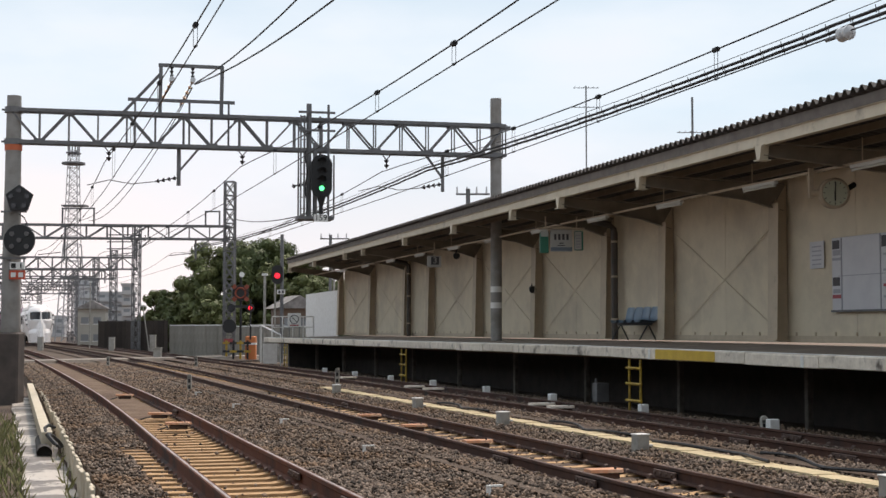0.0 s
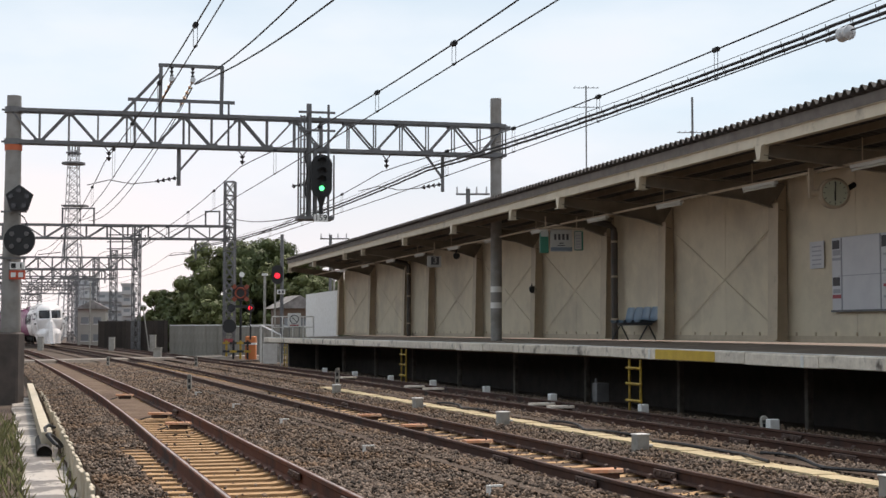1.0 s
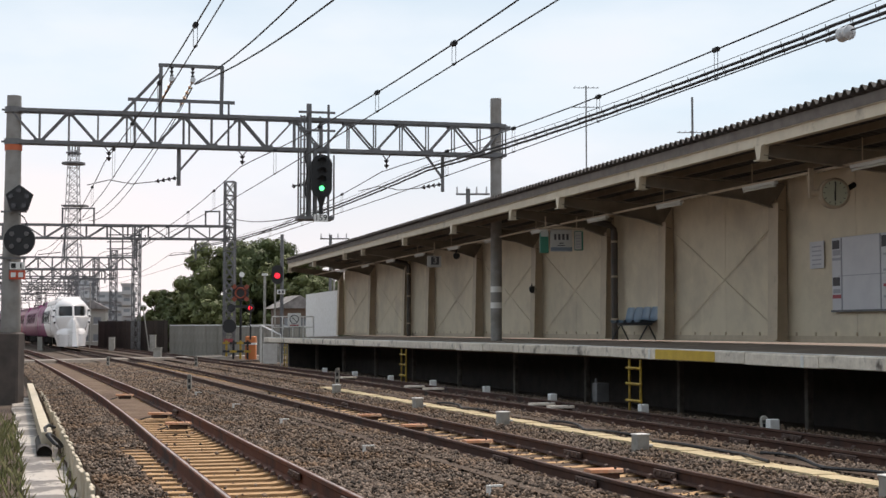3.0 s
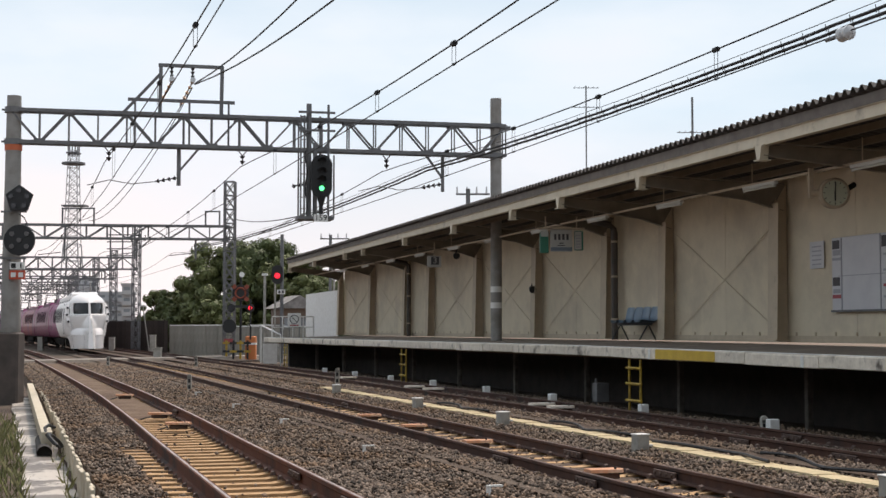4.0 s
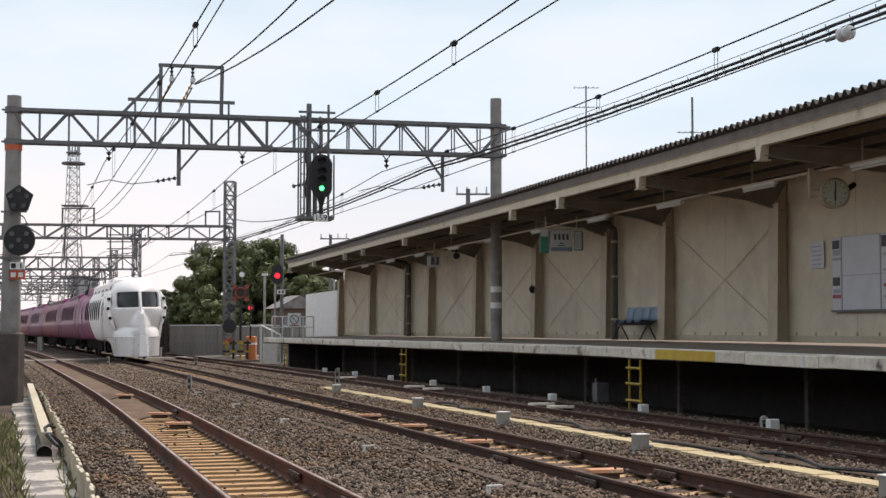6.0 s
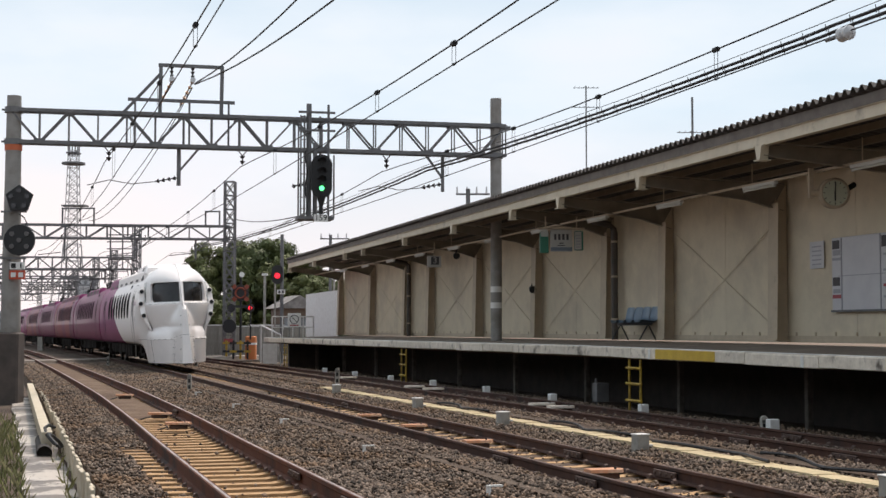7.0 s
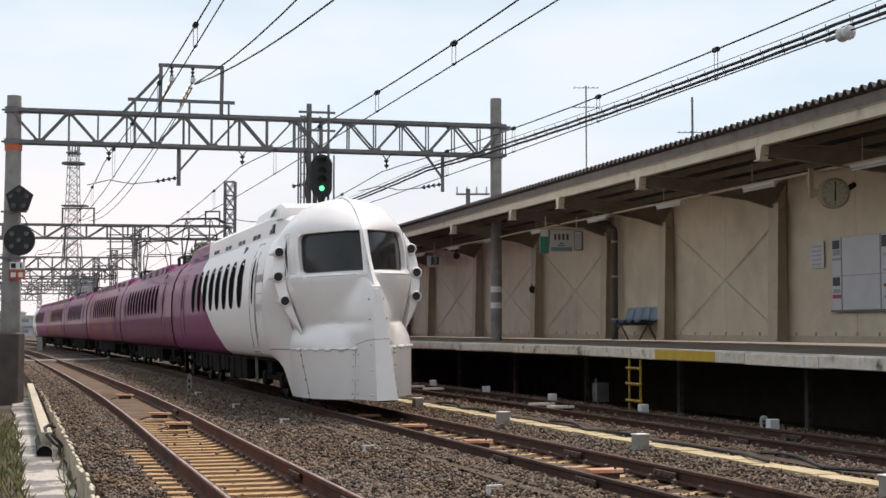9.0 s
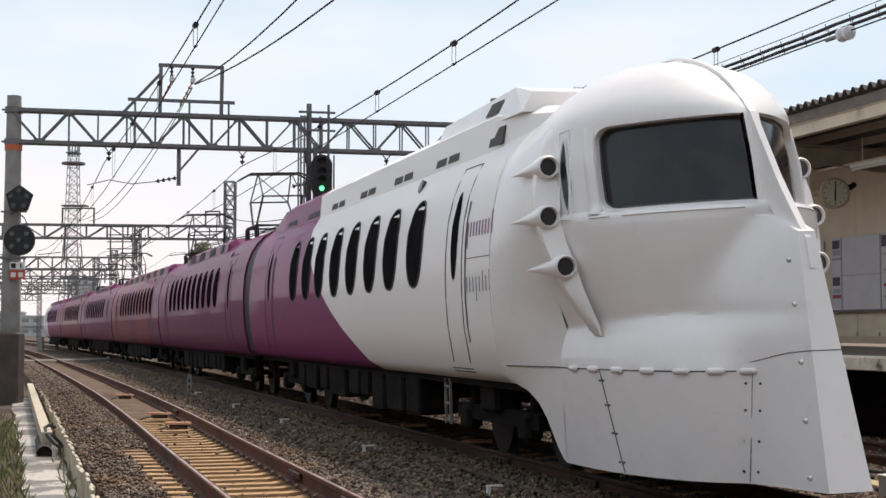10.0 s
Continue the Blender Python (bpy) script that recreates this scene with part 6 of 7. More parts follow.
KEEL = [(0.20, 0.40, 3.00, 0.191), (1.12, 0.42, 2.765, 0.140), (1.32, 0.52, 2.714, 0.129), (1.47, 0.70, 2.676, 0.121), (1.60, 0.76, 2.643, 0.114), (1.72, 0.68, 2.613, 0.107), (1.86, 0.55, 2.577, 0.099), (2.12, 0.34, 2.511, 0.085), (2.253, 0.23, 2.478, 0.077), (2.434, 0.13, 2.02, 0.09)]
HEAD = [(z, max(float(np.interp(z, [p[0] for p in HELMET], [p[1] for p in HELMET])), float(np.interp(z, [p[0] for p in SKIRT], [p[1] for p in SKIRT])) if z < 1.6 else 0.0))
        for z in (0.93, 1.15, 1.47, 1.75, 2.1, 2.4, 2.7, 3.0, 3.3, 3.55, 3.75, 3.92, 4.03, 4.08)]


def half_width(z, prof=BODY):
    return float(np.interp(z, [p[0] for p in prof], [p[1] for p in prof]))


def ring(prof, y):
    return [(w, y, z) for z, w in prof] + [(-w, y, z) for z, w in reversed(prof[:-1])]


def loft(rings, caps=(True, True)):
    s = Shape()
    n = len(rings[0])
    v = [p for r in rings for p in r]
    f = []
    for k in range(len(rings) - 1):
        for i in range(n):
            j = (i + 1) % n
            f.append((k * n + i, k * n + j, k * n + n + j, k * n + n + i))
    if caps[0]:
        f.append(tuple(range(n)))
    if caps[1]:
        f.append(tuple(range((len(rings) - 1) * n, len(rings) * n)))
    return s.add(v, f)


def oval_patch(y, z, w, h, sgn, lift=0.006, n=24, prof=BODY, power=2.3):
    """A rounded window that follows the curve of the car's side."""
    s = Shape()
    v = []
    for k in (0.0, 0.35, 0.7, 1.0):
        for i in range(n if k else 1):
            a = 2 * math.pi * i / n
            c, d = math.cos(a), math.sin(a)
            yy = y + k * w / 2 * math.copysign(abs(c) ** (2 / power), c)
            zz = z + k * h / 2 * math.copysign(abs(d) ** (2 / power), d)
            v.append((sgn * (half_width(zz, prof) + lift), yy, zz))
    f = [(0, 1 + i, 1 + (i + 1) % n) for i in range(n)]
    for k in range(2):
        f += [(1 + k * n + i, 1 + k * n + n + i, 1 + k * n + n + (i + 1) % n, 1 + k * n + (i + 1) % n) for i in range(n)]
    return s.add(v, f)


def oval_rim(y, z, w, h, sgn, n=28, prof=BODY, r=0.013, power=2.3):
    pts = []
    for i in range(n + 1):
        a = 2 * math.pi * i / n
        c, d = math.cos(a), math.sin(a)
        yy = y + w / 2 * math.copysign(abs(c) ** (2 / power), c)
        zz = z + h / 2 * math.copysign(abs(d) ** (2 / power), d)
        pts.append((sgn * (half_width(zz, prof) + 0.004), yy, zz))
    return Shape().path(pts, r, n=5)


def side_line(pts, sgn, w=0.012, prof=BODY):
    """A groove drawn along (y, z) pairs on the car's side."""
    fine = []
    for (ya, za), (yb, zb) in zip(pts, pts[1:]):
        k = max(1, int(math.hypot(yb - ya, zb - za) / 0.2))
        fine += [(ya + (yb - ya) * i / k, za + (zb - za) * i / k) for i in range(k)]
    fine.append(pts[-1])
    return Shape().path([(sgn * (half_width(z, prof) + 0.001), y, z) for y, z in fine], w / 2, n=5)


def side_patch(y0, y1, z0, z1, sgn, lift=0.004):
    v = [(sgn * (half_width(z) + lift), y, z) for y in (y0, y1) for z in (z0, (z0 + z1) / 2, z1)]
    return Shape().add(v, [(0, 1, 4, 3), (1, 2, 5, 4)])


def bogie(parent, y):
    for d in (-1.05, 1.05):
        ax = Shape().tube((-0.70, y + d, 0.43), (0.70, y + d, 0.43), 0.07, n=10)
        a = part("axle", ax, M_under, parent)
        for sgn in (-1, 1):
            w = Shape().disc((sgn * 0.566, y + d, 0.432), (1, 0, 0), 0.43, 0.10, n=26)
            w.disc((sgn * 0.52, y + d, 0.432), (1, 0, 0), 0.455, 0.03, n=26)
            part("wheel", w, M_wheel, a, smooth=40)
    for sgn in (-1, 1):
        f = Shape().bar((sgn * 0.98, y - 1.45, 0.52), (sgn * 0.98, y + 1.45, 0.52), 0.13, 0.17)
        f.box((sgn * 0.98, y, 0.72), (0.30, 0.62, 0.34), cut=0.05)
        for d in (-1.05, 1.05):
            f.box((sgn * 1.0, y + d, 0.45), (0.2, 0.34, 0.3), cut=0.05)
            f.tube((sgn * 0.99, y + d + 0.2, 0.55), (sgn * 0.99, y + d + 0.2, 0.84), 0.07, n=10)
        part("bogie_frame", f, M_under, parent)


def underframe(parent, y0, y1, seed):
    r = random.Random(seed)
    s = Shape().box((0, (y0 + y1) / 2, 0.90), (2.36, y1 - y0 - 0.3, 0.10))
    part("underframe", s, M_under, parent)
    mid = (y0 + y1) / 2
    y = mid - 4.3
    while y < mid + 4.2:
        ln = r.uniform(0.5, 1.5)
        for sgn in (-1, 1):
            zb = r.uniform(0.32, 0.5)
            part("equipment_box", Shape().box((sgn * 0.93, y + ln / 2, (zb + 0.88) / 2), (0.55, ln, 0.88 - zb), cut=0.03), M_under, parent)
        y += ln + r.uniform(0.12, 0.35)


def pantograph(parent, y):
    b = 3.86
    base = Shape().path([(-0.62, y - 0.7, b + 0.16), (0.62, y - 0.7, b + 0.16), (0.62, y + 0.7, b + 0.16), (-0.62, y + 0.7, b + 0.16), (-0.62, y - 0.7, b + 0.16)], 0.04)
    p = part("pantograph", base, M_black, parent, "raised black pantograph frame")
    for sgn in (-1, 1):
        for d in (-0.7, 0.7):
            part("foot_insulator", Shape().tube((sgn * 0.62, y + d, b - 0.3), (sgn * 0.62, y + d, b + 0.14), 0.06, n=8), M_black, p)
            part("lower_arm", Shape().tube((sgn * 0.55, y + d * 0.3, b + 0.15), (sgn * 0.48, y + d * 1.35, b + 0.85), 0.026, n=6), M_black, p)
            part("upper_arm", Shape().tube((sgn * 0.48, y + d * 1.35, b + 0.85), (sgn * 0.42, y + d * 0.12, b + 1.45), 0.018, n=6), M_black, p)
        part("stay", Shape().tube((sgn * 0.48, y - 0.94, b + 0.85), (-sgn * 0.42, y - 0.08, b + 1.44), 0.012, n=5), M_black, p)
    for d in (-0.7, 0.7):
        part("cross_tube", Shape().tube((-0.5, y + d * 1.35, b + 0.85), (0.5, y + d * 1.35, b + 0.85), 0.022, n=6), M_black, p)
    h = Shape()
    for d in (-0.18, 0.18):
        h.path([(-0.92, y + d, b + 1.32), (-0.62, y + d, b + 1.48), (0.62, y + d, b + 1.48), (0.92, y + d, b + 1.32)], 0.025, n=6)
    h.bar((-0.4, y - 0.18, b + 1.46), (-0.4, y + 0.18, b + 1.46), 0.03).bar((0.4, y - 0.18, b + 1.46), (0.4, y + 0.18, b + 1.46), 0.03)
    part("collector_head", h, M_black, p)


def roof_gear(parent, y0, y1, m, lead=0.7, top=3.92):
    """The raised roof fairing with its dark louvres."""
    e = top - 0.12
    prof = [(-1.06, 3.42), (-0.99, e), (-0.80, top), (0.80, top), (0.99, e), (1.06, 3.42)]
    s = Shape()
    st = [((0, y0, 0), (1, 0, 0)), ((0, y0 + 2.2, 0), (1, 0, 0)), ((0, y1 - lead, 0), (1, 0, 0)), ((0, y1, 0), (1, 0, 0))]
    n = len(prof)
    v = []
    for k, (p, _) in enumerate(st):
        wide, tall = (0.9, 0.45) if k == 0 else (0.86, 0.62) if k == 3 else (1, 1)
        v += [(a * wide, p[1], (z - 3.42) * tall + 3.42) for a, z in prof]
    f = [(k * n + i, k * n + i + 1, k * n + n + i + 1, k * n + n + i) for k in range(3) for i in range(n - 1)]
    f += [tuple(range(n)), tuple(range(3 * n, 4 * n))]
    part("roof_fairing", s.add(v, f), m, parent)
    y = y0 + 2.6
    k = 0
    while y < y1 - 1.3:
        for sgn in (-1, 1):
            part("louvre", Shape().add([(sgn * 1.052, y, 3.53), (sgn * 1.052, y + 0.45, 3.53), (sgn * 1.002, y + 0.45, 3.73), (sgn * 1.002, y, 3.73),
                                        (sgn * 1.0, y, 3.53), (sgn * 1.0, y + 0.45, 3.53), (sgn * 0.95, y + 0.45, 3.73), (sgn * 0.95, y, 3.73)],
                                       [(0, 1, 2, 3), (4, 7, 6, 5), (0, 4, 5, 1), (2, 6, 7, 3), (0, 3, 7, 4), (1, 5, 6, 2)]), M_seam, parent)
        k += 1
        y += 0.55 if k % 2 else 1.65


NZ = [0.20, 0.40, 0.60, 0.80, 1.0, 1.12, 1.22, 1.32, 1.38, 1.43, 1.47, 1.51, 1.55, 1.59, 1.63, 1.68, 1.73, 1.79, 1.86, 1.94, 2.03, 2.12, 2.20, 2.253, 2.30, 2.36, 2.41, 2.434, 2.46, 2.50, 2.53,
      2.565, 2.70, 2.85, 3.0, 3.15, 3.25, 3.34, 3.40, 3.50, 3.62, 3.74, 3.85, 3.94, 4.01, 4.055, 4.08]
YC = -0.25                                   # the nose's sections are drawn round this depth


def table(z, rows, k):
    return float(np.interp(z, [r[0] for r in rows], [r[k] for r in rows]))


def skirt_radius(phi, z):
    w, f = table(z, SKIRT, 1), table(z, SKIRT, 2)
    c, s = abs(math.cos(radians(phi))), abs(math.sin(radians(phi)))
    return ((c / w) ** 2.3 + (s / (f - YC)) ** 2.3) ** (-1 / 2.3)


def helmet_radius(phi, z):
    w, f, e = table(z, HELMET, 1), table(z, HELMET, 2), table(z, HELMET, 3)
    c, s = abs(math.cos(radians(phi))), abs(math.sin(radians(phi)))
    return ((c / w) ** e + (s / (f - YC)) ** e) ** (-1 / e)


def soft_max(a, b, k=70.0):
    m = max(a, b)
    return m * ((a / m) ** k + (b / m) ** k) ** (1 / k)


@functools.lru_cache(maxsize=None)
def keel_outline(z):
    """Angles and radii of the keel's flank at a height, from its root to its front corner."""
    root = table(z, KEEL, 1)
    tip, half = table(z, KEEL, 2), table(z, KEEL, 3)
    base = YC
    for i in range(200):
        p = 30 + 0.3 * i
        r = max(skirt_radius(p, z), helmet_radius(p, z))
        if r * math.cos(radians(p)) <= root:
            base = YC + r * math.sin(radians(p)) - 0.01
            break
    pts = [(root + (half - root) * (k / 14), base + (tip - base) * (k / 14) ** 1.35) for k in range(15)]
    return ([math.degrees(math.atan2(y - YC, x)) for x, y in pts], [math.hypot(x, y - YC) for x, y in pts], tip)


def corner(z):
    """The angle of the keel's front corner."""
    return math.degrees(math.atan2(table(min(z, 2.43), KEEL, 2) - YC, table(min(z, 2.43), KEEL, 3)))


def nose_point(phi, z, lift=0.0):
    """The nose's skin; phi from the car's right side (0) over the front (90) to its left (180)."""
    q = phi if phi <= 90 else 180 - phi
    r = soft_max(skirt_radius(q, z), helmet_radius(q, z)) if z < 2.0 else helmet_radius(q, z)
    if z < 2.434:
        angles, radii, tip = keel_outline(round(z, 4))
        if q >= angles[0]:
            k = float(np.interp(q, angles, radii)) if q <= angles[-1] else (tip - YC) / math.sin(radians(q))
            r = soft_max(r, k)
    r += lift
    return Vector((r * math.cos(radians(phi)), YC + r * math.sin(radians(phi)), z))


def pane_edge(z):
    """The angle of the windscreen's outer edge."""
    return float(np.interp(z, (2.565, 3.34), (42.2, 36.4)))


def nose_angles(z):
    """Column angles of one half: the side, then the windscreen's width, then the keel's front face."""
    a, b = pane_edge(z), corner(z)
    return [a * i / 12 for i in range(12)] + [a + (b - a) * i / 26 for i in range(27)]


def pane_point(t, z, sgn, lift):
    """t from the outer edge of a windscreen (0) to the centre bar (1)."""
    a = pane_edge(z)
    phi = a + (corner(z) - a) * t
    return nose_point(phi if sgn > 0 else 180 - phi, z, lift)


def build_nose(car):
    n = len(NZ)
    half = len(nose_angles(1.0))
    cols = 2 * half + 1
    v = []
    for z in NZ:
        a = nose_angles(z)
        v += [nose_point(p, z) for p in a + [90.0] + [180 - p for p in reversed(a)]]
    f = []
    for j in range(n - 1):
        for i in range(cols - 1):
            k = i if i < half else cols - 2 - i
            if not (2.56 < NZ[j] < 3.33 and 12 <= k < half - 1):
                f.append((j * cols + i, j * cols + i + 1, j * cols + cols + i + 1, j * cols + cols + i))
    nose = part("nose", Shape().add(v, f), M_train_white, car, "rounded white helmet-like nose with an undercut chin and flat-faced keel", smooth=32)
    # head shell that blends the nose into the coach body
    rings = []
    for k in range(7):
        t = k / 6
        e = t * t * (3 - 2 * t)
        prof = [(a[0] + (b[0] - a[0]) * e, a[1] + (b[1] - a[1]) * e) for a, b in zip(HEAD, BODY)]
        rings.append(ring(prof, YC + (SHELL_END - YC) * t))
    part("head_shell", loft(rings, (False, False)), M_train_white, car, smooth=50)
    zs = [2.565, 2.65, 2.75, 2.85, 3.0, 3.15, 3.25, 3.34]
    rec = -0.085
    for sgn in (1, -1):
        ts = [i / 14 for i in range(15)]
        m_ = len(zs)
        v = [pane_point(t, z, sgn, rec) for t in ts for z in zs]
        g = Shape().add(v, [(i * m_ + j, i * m_ + j + 1, i * m_ + m_ + j + 1, i * m_ + m_ + j) for i in range(14) for j in range(m_ - 1)])
        pane = part("windscreen", g, M_glass, nose, "dark tinted curved windscreen", smooth=60)
        # the reveal: a white bevel from the skin in to the glass, with rounded outer corners
        loop = []
        for k in range(7):
            a = math.pi / 2 * k / 6
            loop.append((0.13 * (1 - math.sin(a)), 2.565 + 0.10 * (1 - math.cos(a))))
        loop = [(0.99, 2.565), (0.75, 2.565), (0.5, 2.565), (0.3, 2.565)] + loop + [(0.0, z) for z in (2.75, 2.95, 3.15)]
        loop += [(0.15 * (1 - math.cos(math.pi / 2 * k / 6)), 3.34 - 0.12 * (1 - math.sin(math.pi / 2 * k / 6))) for k in range(7)]
        loop += [(t, 3.34) for t in (0.3, 0.5, 0.75, 0.99)]
        v, fr = [], []
        for t, z in loop:
            v += [pane_point(t, z, sgn, 0.004), pane_point(t + 0.012, z + (0.012 if z < 2.9 else -0.012), sgn, rec + 0.004)]
        fr = [(2 * i, 2 * i + 1, 2 * i + 3, 2 * i + 2) for i in range(len(loop) - 1)]
        part("reveal", Shape().add(v, fr), M_train_white, pane, "white bevel round the pane")
        part("seal", Shape().path([pane_point(t + 0.015, z + (0.014 if z < 2.9 else -0.014), sgn, rec + 0.006) for t, z in loop], 0.012, n=6), M_seam, pane, "black rubber seal")
        for z0, up in ((2.565, 1), (3.34, -1)):
            arc = [(t, z) for t, z in loop if (z < 2.68 and t < 0.135 and up > 0) or (z > 3.21 and t < 0.155 and up < 0)]
            v = [pane_point(-0.005, z0 - up * 0.005, sgn, 0.003)] + [pane_point(t, z, sgn, 0.003) for t, z in arc]
            part("pane_corner", Shape().add(v, [(0, i, i + 1) for i in range(1, len(arc))]), M_train_white, nose)
        # raised surround at the outer end
        sp = Shape()
        v = []
        for k in range(13):
            z = 2.53 + 0.83 * k / 12
            e = math.sin(math.pi * min(1.0, max(0.0, (z - 2.50) / 0.90))) ** 0.5
            a = pane_edge(z)
            for d, lift in ((-5.6 - 1.2 * e, -0.01), (-4.6 - 1.2 * e, 0.022), (-2.6, 0.030), (-0.5, 0.022), (0.1, -0.01)):
                v.append(nose_point(a + d if sgn > 0 else 180 - a - d, z, lift))
        sp.add(v, [(k * 5 + j, k * 5 + j + 1, k * 5 + 6 + j, k * 5 + 5 + j) for k in range(12) for j in range(4)])
        part("window_surround", sp, M_train_white, nose, smooth=60)
        # slim quarter window behind the surround
        v, rim = [], ([], [])
        for k in range(13):
            z = 2.56 + 0.72 * k / 12
            mid = 24.0 - 5.4 * k / 12
            e = 2.6 * max(0.0, math.sin(math.pi * k / 12)) ** 0.6
            for d in (-e, 0, e):
                v.append(nose_point(mid + d if sgn > 0 else 180 - mid - d, z, 0.008))
            for d, store in ((-e, rim[0]), (e, rim[1])):
                store.append(nose_point(mid + d if sgn > 0 else 180 - mid - d, z, 0.008))
        qw = part("quarter_window", Shape().add(v, [(k * 3 + j, k * 3 + j + 1, k * 3 + 4 + j, k * 3 + 3 + j) for k in range(12) for j in range(2)]), M_glass, nose, smooth=60)
        part("quarter_rim", Shape().path(rim[0] + list(reversed(rim[1])), 0.012, n=6), M_white, qw)
        part("quarter_frame", Shape().path([nose_point(p if sgn > 0 else 180 - p, z, 0.003) for p, z in ((27.5, 2.50), (20.5, 2.50), (14.5, 3.34), (21.0, 3.37), (27.5, 2.50))], 0.008, n=5), M_trim, qw)
    # centre fin over the dome, between the panes and down onto the keel
    outer = [(-0.25, 4.085), (0.12, 4.075), (0.40, 4.025), (0.66, 3.955), (0.92, 3.86), (1.14, 3.755), (1.33, 3.63), (1.52, 3.47), (1.66, 3.35), (1.86, 3.05), (2.06, 2.75), (2.24, 2.52), (2.39, 2.34), (2.505, 2.20), (2.57, 1.95)]
    v, f = [], []
    for i, (y, z) in enumerate(outer):
        depth = 0.08 if z > 3.4 else float(np.interp(z, (1.95, 2.2, 2.56, 3.0, 3.4), (0.03, 0.10, 0.40, 0.25, 0.10)))
        w = 0.030 if z > 2.3 else 0.026
        up = 0.012 if z > 3.4 else 0.0
        v += [(-w, y - depth, z), (-w, y, z + up), (w, y, z + up), (w, y - depth, z)]
    f = [(i * 4 + j, i * 4 + (j + 1) % 4, i * 4 + 4 + (j + 1) % 4, i * 4 + 4 + j) for i in range(len(outer) - 1) for j in range(4)]
    f += [(0, 1, 2, 3), tuple(reversed([(len(outer) - 1) * 4 + j for j in range(4)]))]
    part("centre_fin", Shape().add(v, f), M_train_white, nose, "thin white fin between the panes")
    # bright sill strip under the windscreen
    for a, b in ((38, 47), (52, 84), (96, 128), (133, 142)):
        part("sill_strip", Shape().path([nose_point(a + (b - a) * i / 14, 2.495, 0.002) for i in range(15)], 0.007, n=6), M_trim, nose)
    # keel seam and rivets
    seam = [nose_point(p, z, 0.002) for p, z in ((81.0, 1.19), (82.5, 1.21), (84.0, 1.24), (85.5, 1.27), (corner(1.29), 1.29), (90, 1.29))]
    part("keel_seam", Shape().path(seam + [Vector((-p.x, p.y, p.z)) for p in reversed(seam[:-1])], 0.004, n=5), M_seam, nose)
    for z in (2.02, 1.66, 1.20, 0.74, 0.30):
        for sgn in (-1, 1):
            p = nose_point(corner(z) - 0.9, z, 0.004)
            part("rivet", Shape().tube((sgn * p.x, p.y, z), (sgn * (p.x + 0.022), p.y + 0.006, z), 0.026, 0.012, n=12), M_trim, nose)
    # skirt hinge seam and knobs
    part("hinge_seam", Shape().path([nose_point(98.5 + 81.4 * i / 40, 1.12, 0.002) for i in range(41)], 0.006, n=5), M_seam, nose)
    part("hinge_seam", Shape().path([nose_point(0.1 + 81.4 * i / 40, 1.12, 0.002) for i in range(41)], 0.006, n=5), M_seam, nose)
    for phi in (18, 35, 48.6, 59.5, 68.2, 75.2, 81):
        for q in (phi, 180 - phi):
            c = nose_point(q, 1.12, 0.008)
            t = (nose_point(q + 1, 1.12) - nose_point(q - 1, 1.12)).normalized()
            kn = Shape().tube(c - t * 0.06, c + t * 0.06, 0.030, n=10).tube(c + t * 0.06, c + t * 0.085, 0.030, 0.012, n=10).tube(c - t * 0.085, c - t * 0.06, 0.012, 0.030, n=10)
            part("hinge_knob", kn, M_train_white, nose, smooth=60)
    for top, low in ((39.2, 50.1), (81.6, 80.6), (98.4, 99.4), (140.8, 129.9)):
        line = [(top + (low - top) * k / 6, 1.11 - 0.90 * k / 6) for k in range(7)]
        part("panel_seam", Shape().path([nose_point(p, z, 0.002) for p, z in line], 0.0055, n=5), M_seam, nose)
        for z in (1.02, 0.80, 0.55, 0.30):
            p = top + (low - top) * (1.11 - z) / 0.90
            for e in (-1.0, 1.0):
                part("bolt", Shape().disc(nose_point(p + e, z, 0.004), nose_point(p, z) - Vector((0, 0.3, z)), 0.011, 0.02, n=6), M_seam, nose)
    for sgn in (-1, 1):
        # side skirt behind the nose, cut away over the bogie
        v, f = [], []
        cut = [(YC, 0.20), (-0.33, 0.235), (-0.43, 0.33), (-0.53, 0.47), (-0.63, 0.62), (-0.76, 0.76), (-0.95, 0.87), (-1.2, 0.93), (SHELL_END, 0.945)]
        for y, zb in cut:
            t = (y - YC) / (SHELL_END - YC)
            for z in (zb, (zb + 1.16) / 2, 1.16):
                w0 = soft_max(table(z, SKIRT, 1), table(z, HELMET, 1))
                w1 = half_width(max(z, 0.95))
                w = w0 + (w1 - w0) * t * t * (3 - 2 * t) + 0.003
                v += [(sgn * w, y, z), (sgn * (w - 0.03), y, z)]
        for i in range(len(cut) - 1):
            a = i * 6
            for j in (0, 2):
                f += [(a + j, a + j + 2, a + j + 8, a + j + 6), (a + j + 1, a + j + 7, a + j + 9, a + j + 3)]
            f.append((a, a + 6, a + 7, a + 1))
        part("side_skirt", Shape().add(v, f), M_train_white, car, smooth=40)
        seam = []
        for k in range(9):
            y = YC - 0.95 * k / 8
            t = (y - YC) / (SHELL_END - YC)
            w0, w1 = table(1.12, SKIRT, 1), half_width(1.12)
            seam.append((sgn * (w0 + (w1 - w0) * t * t * (3 - 2 * t) + 0.004), y, 1.12))
        part("hinge_seam", Shape().path(seam, 0.006, n=5), M_seam, nose)
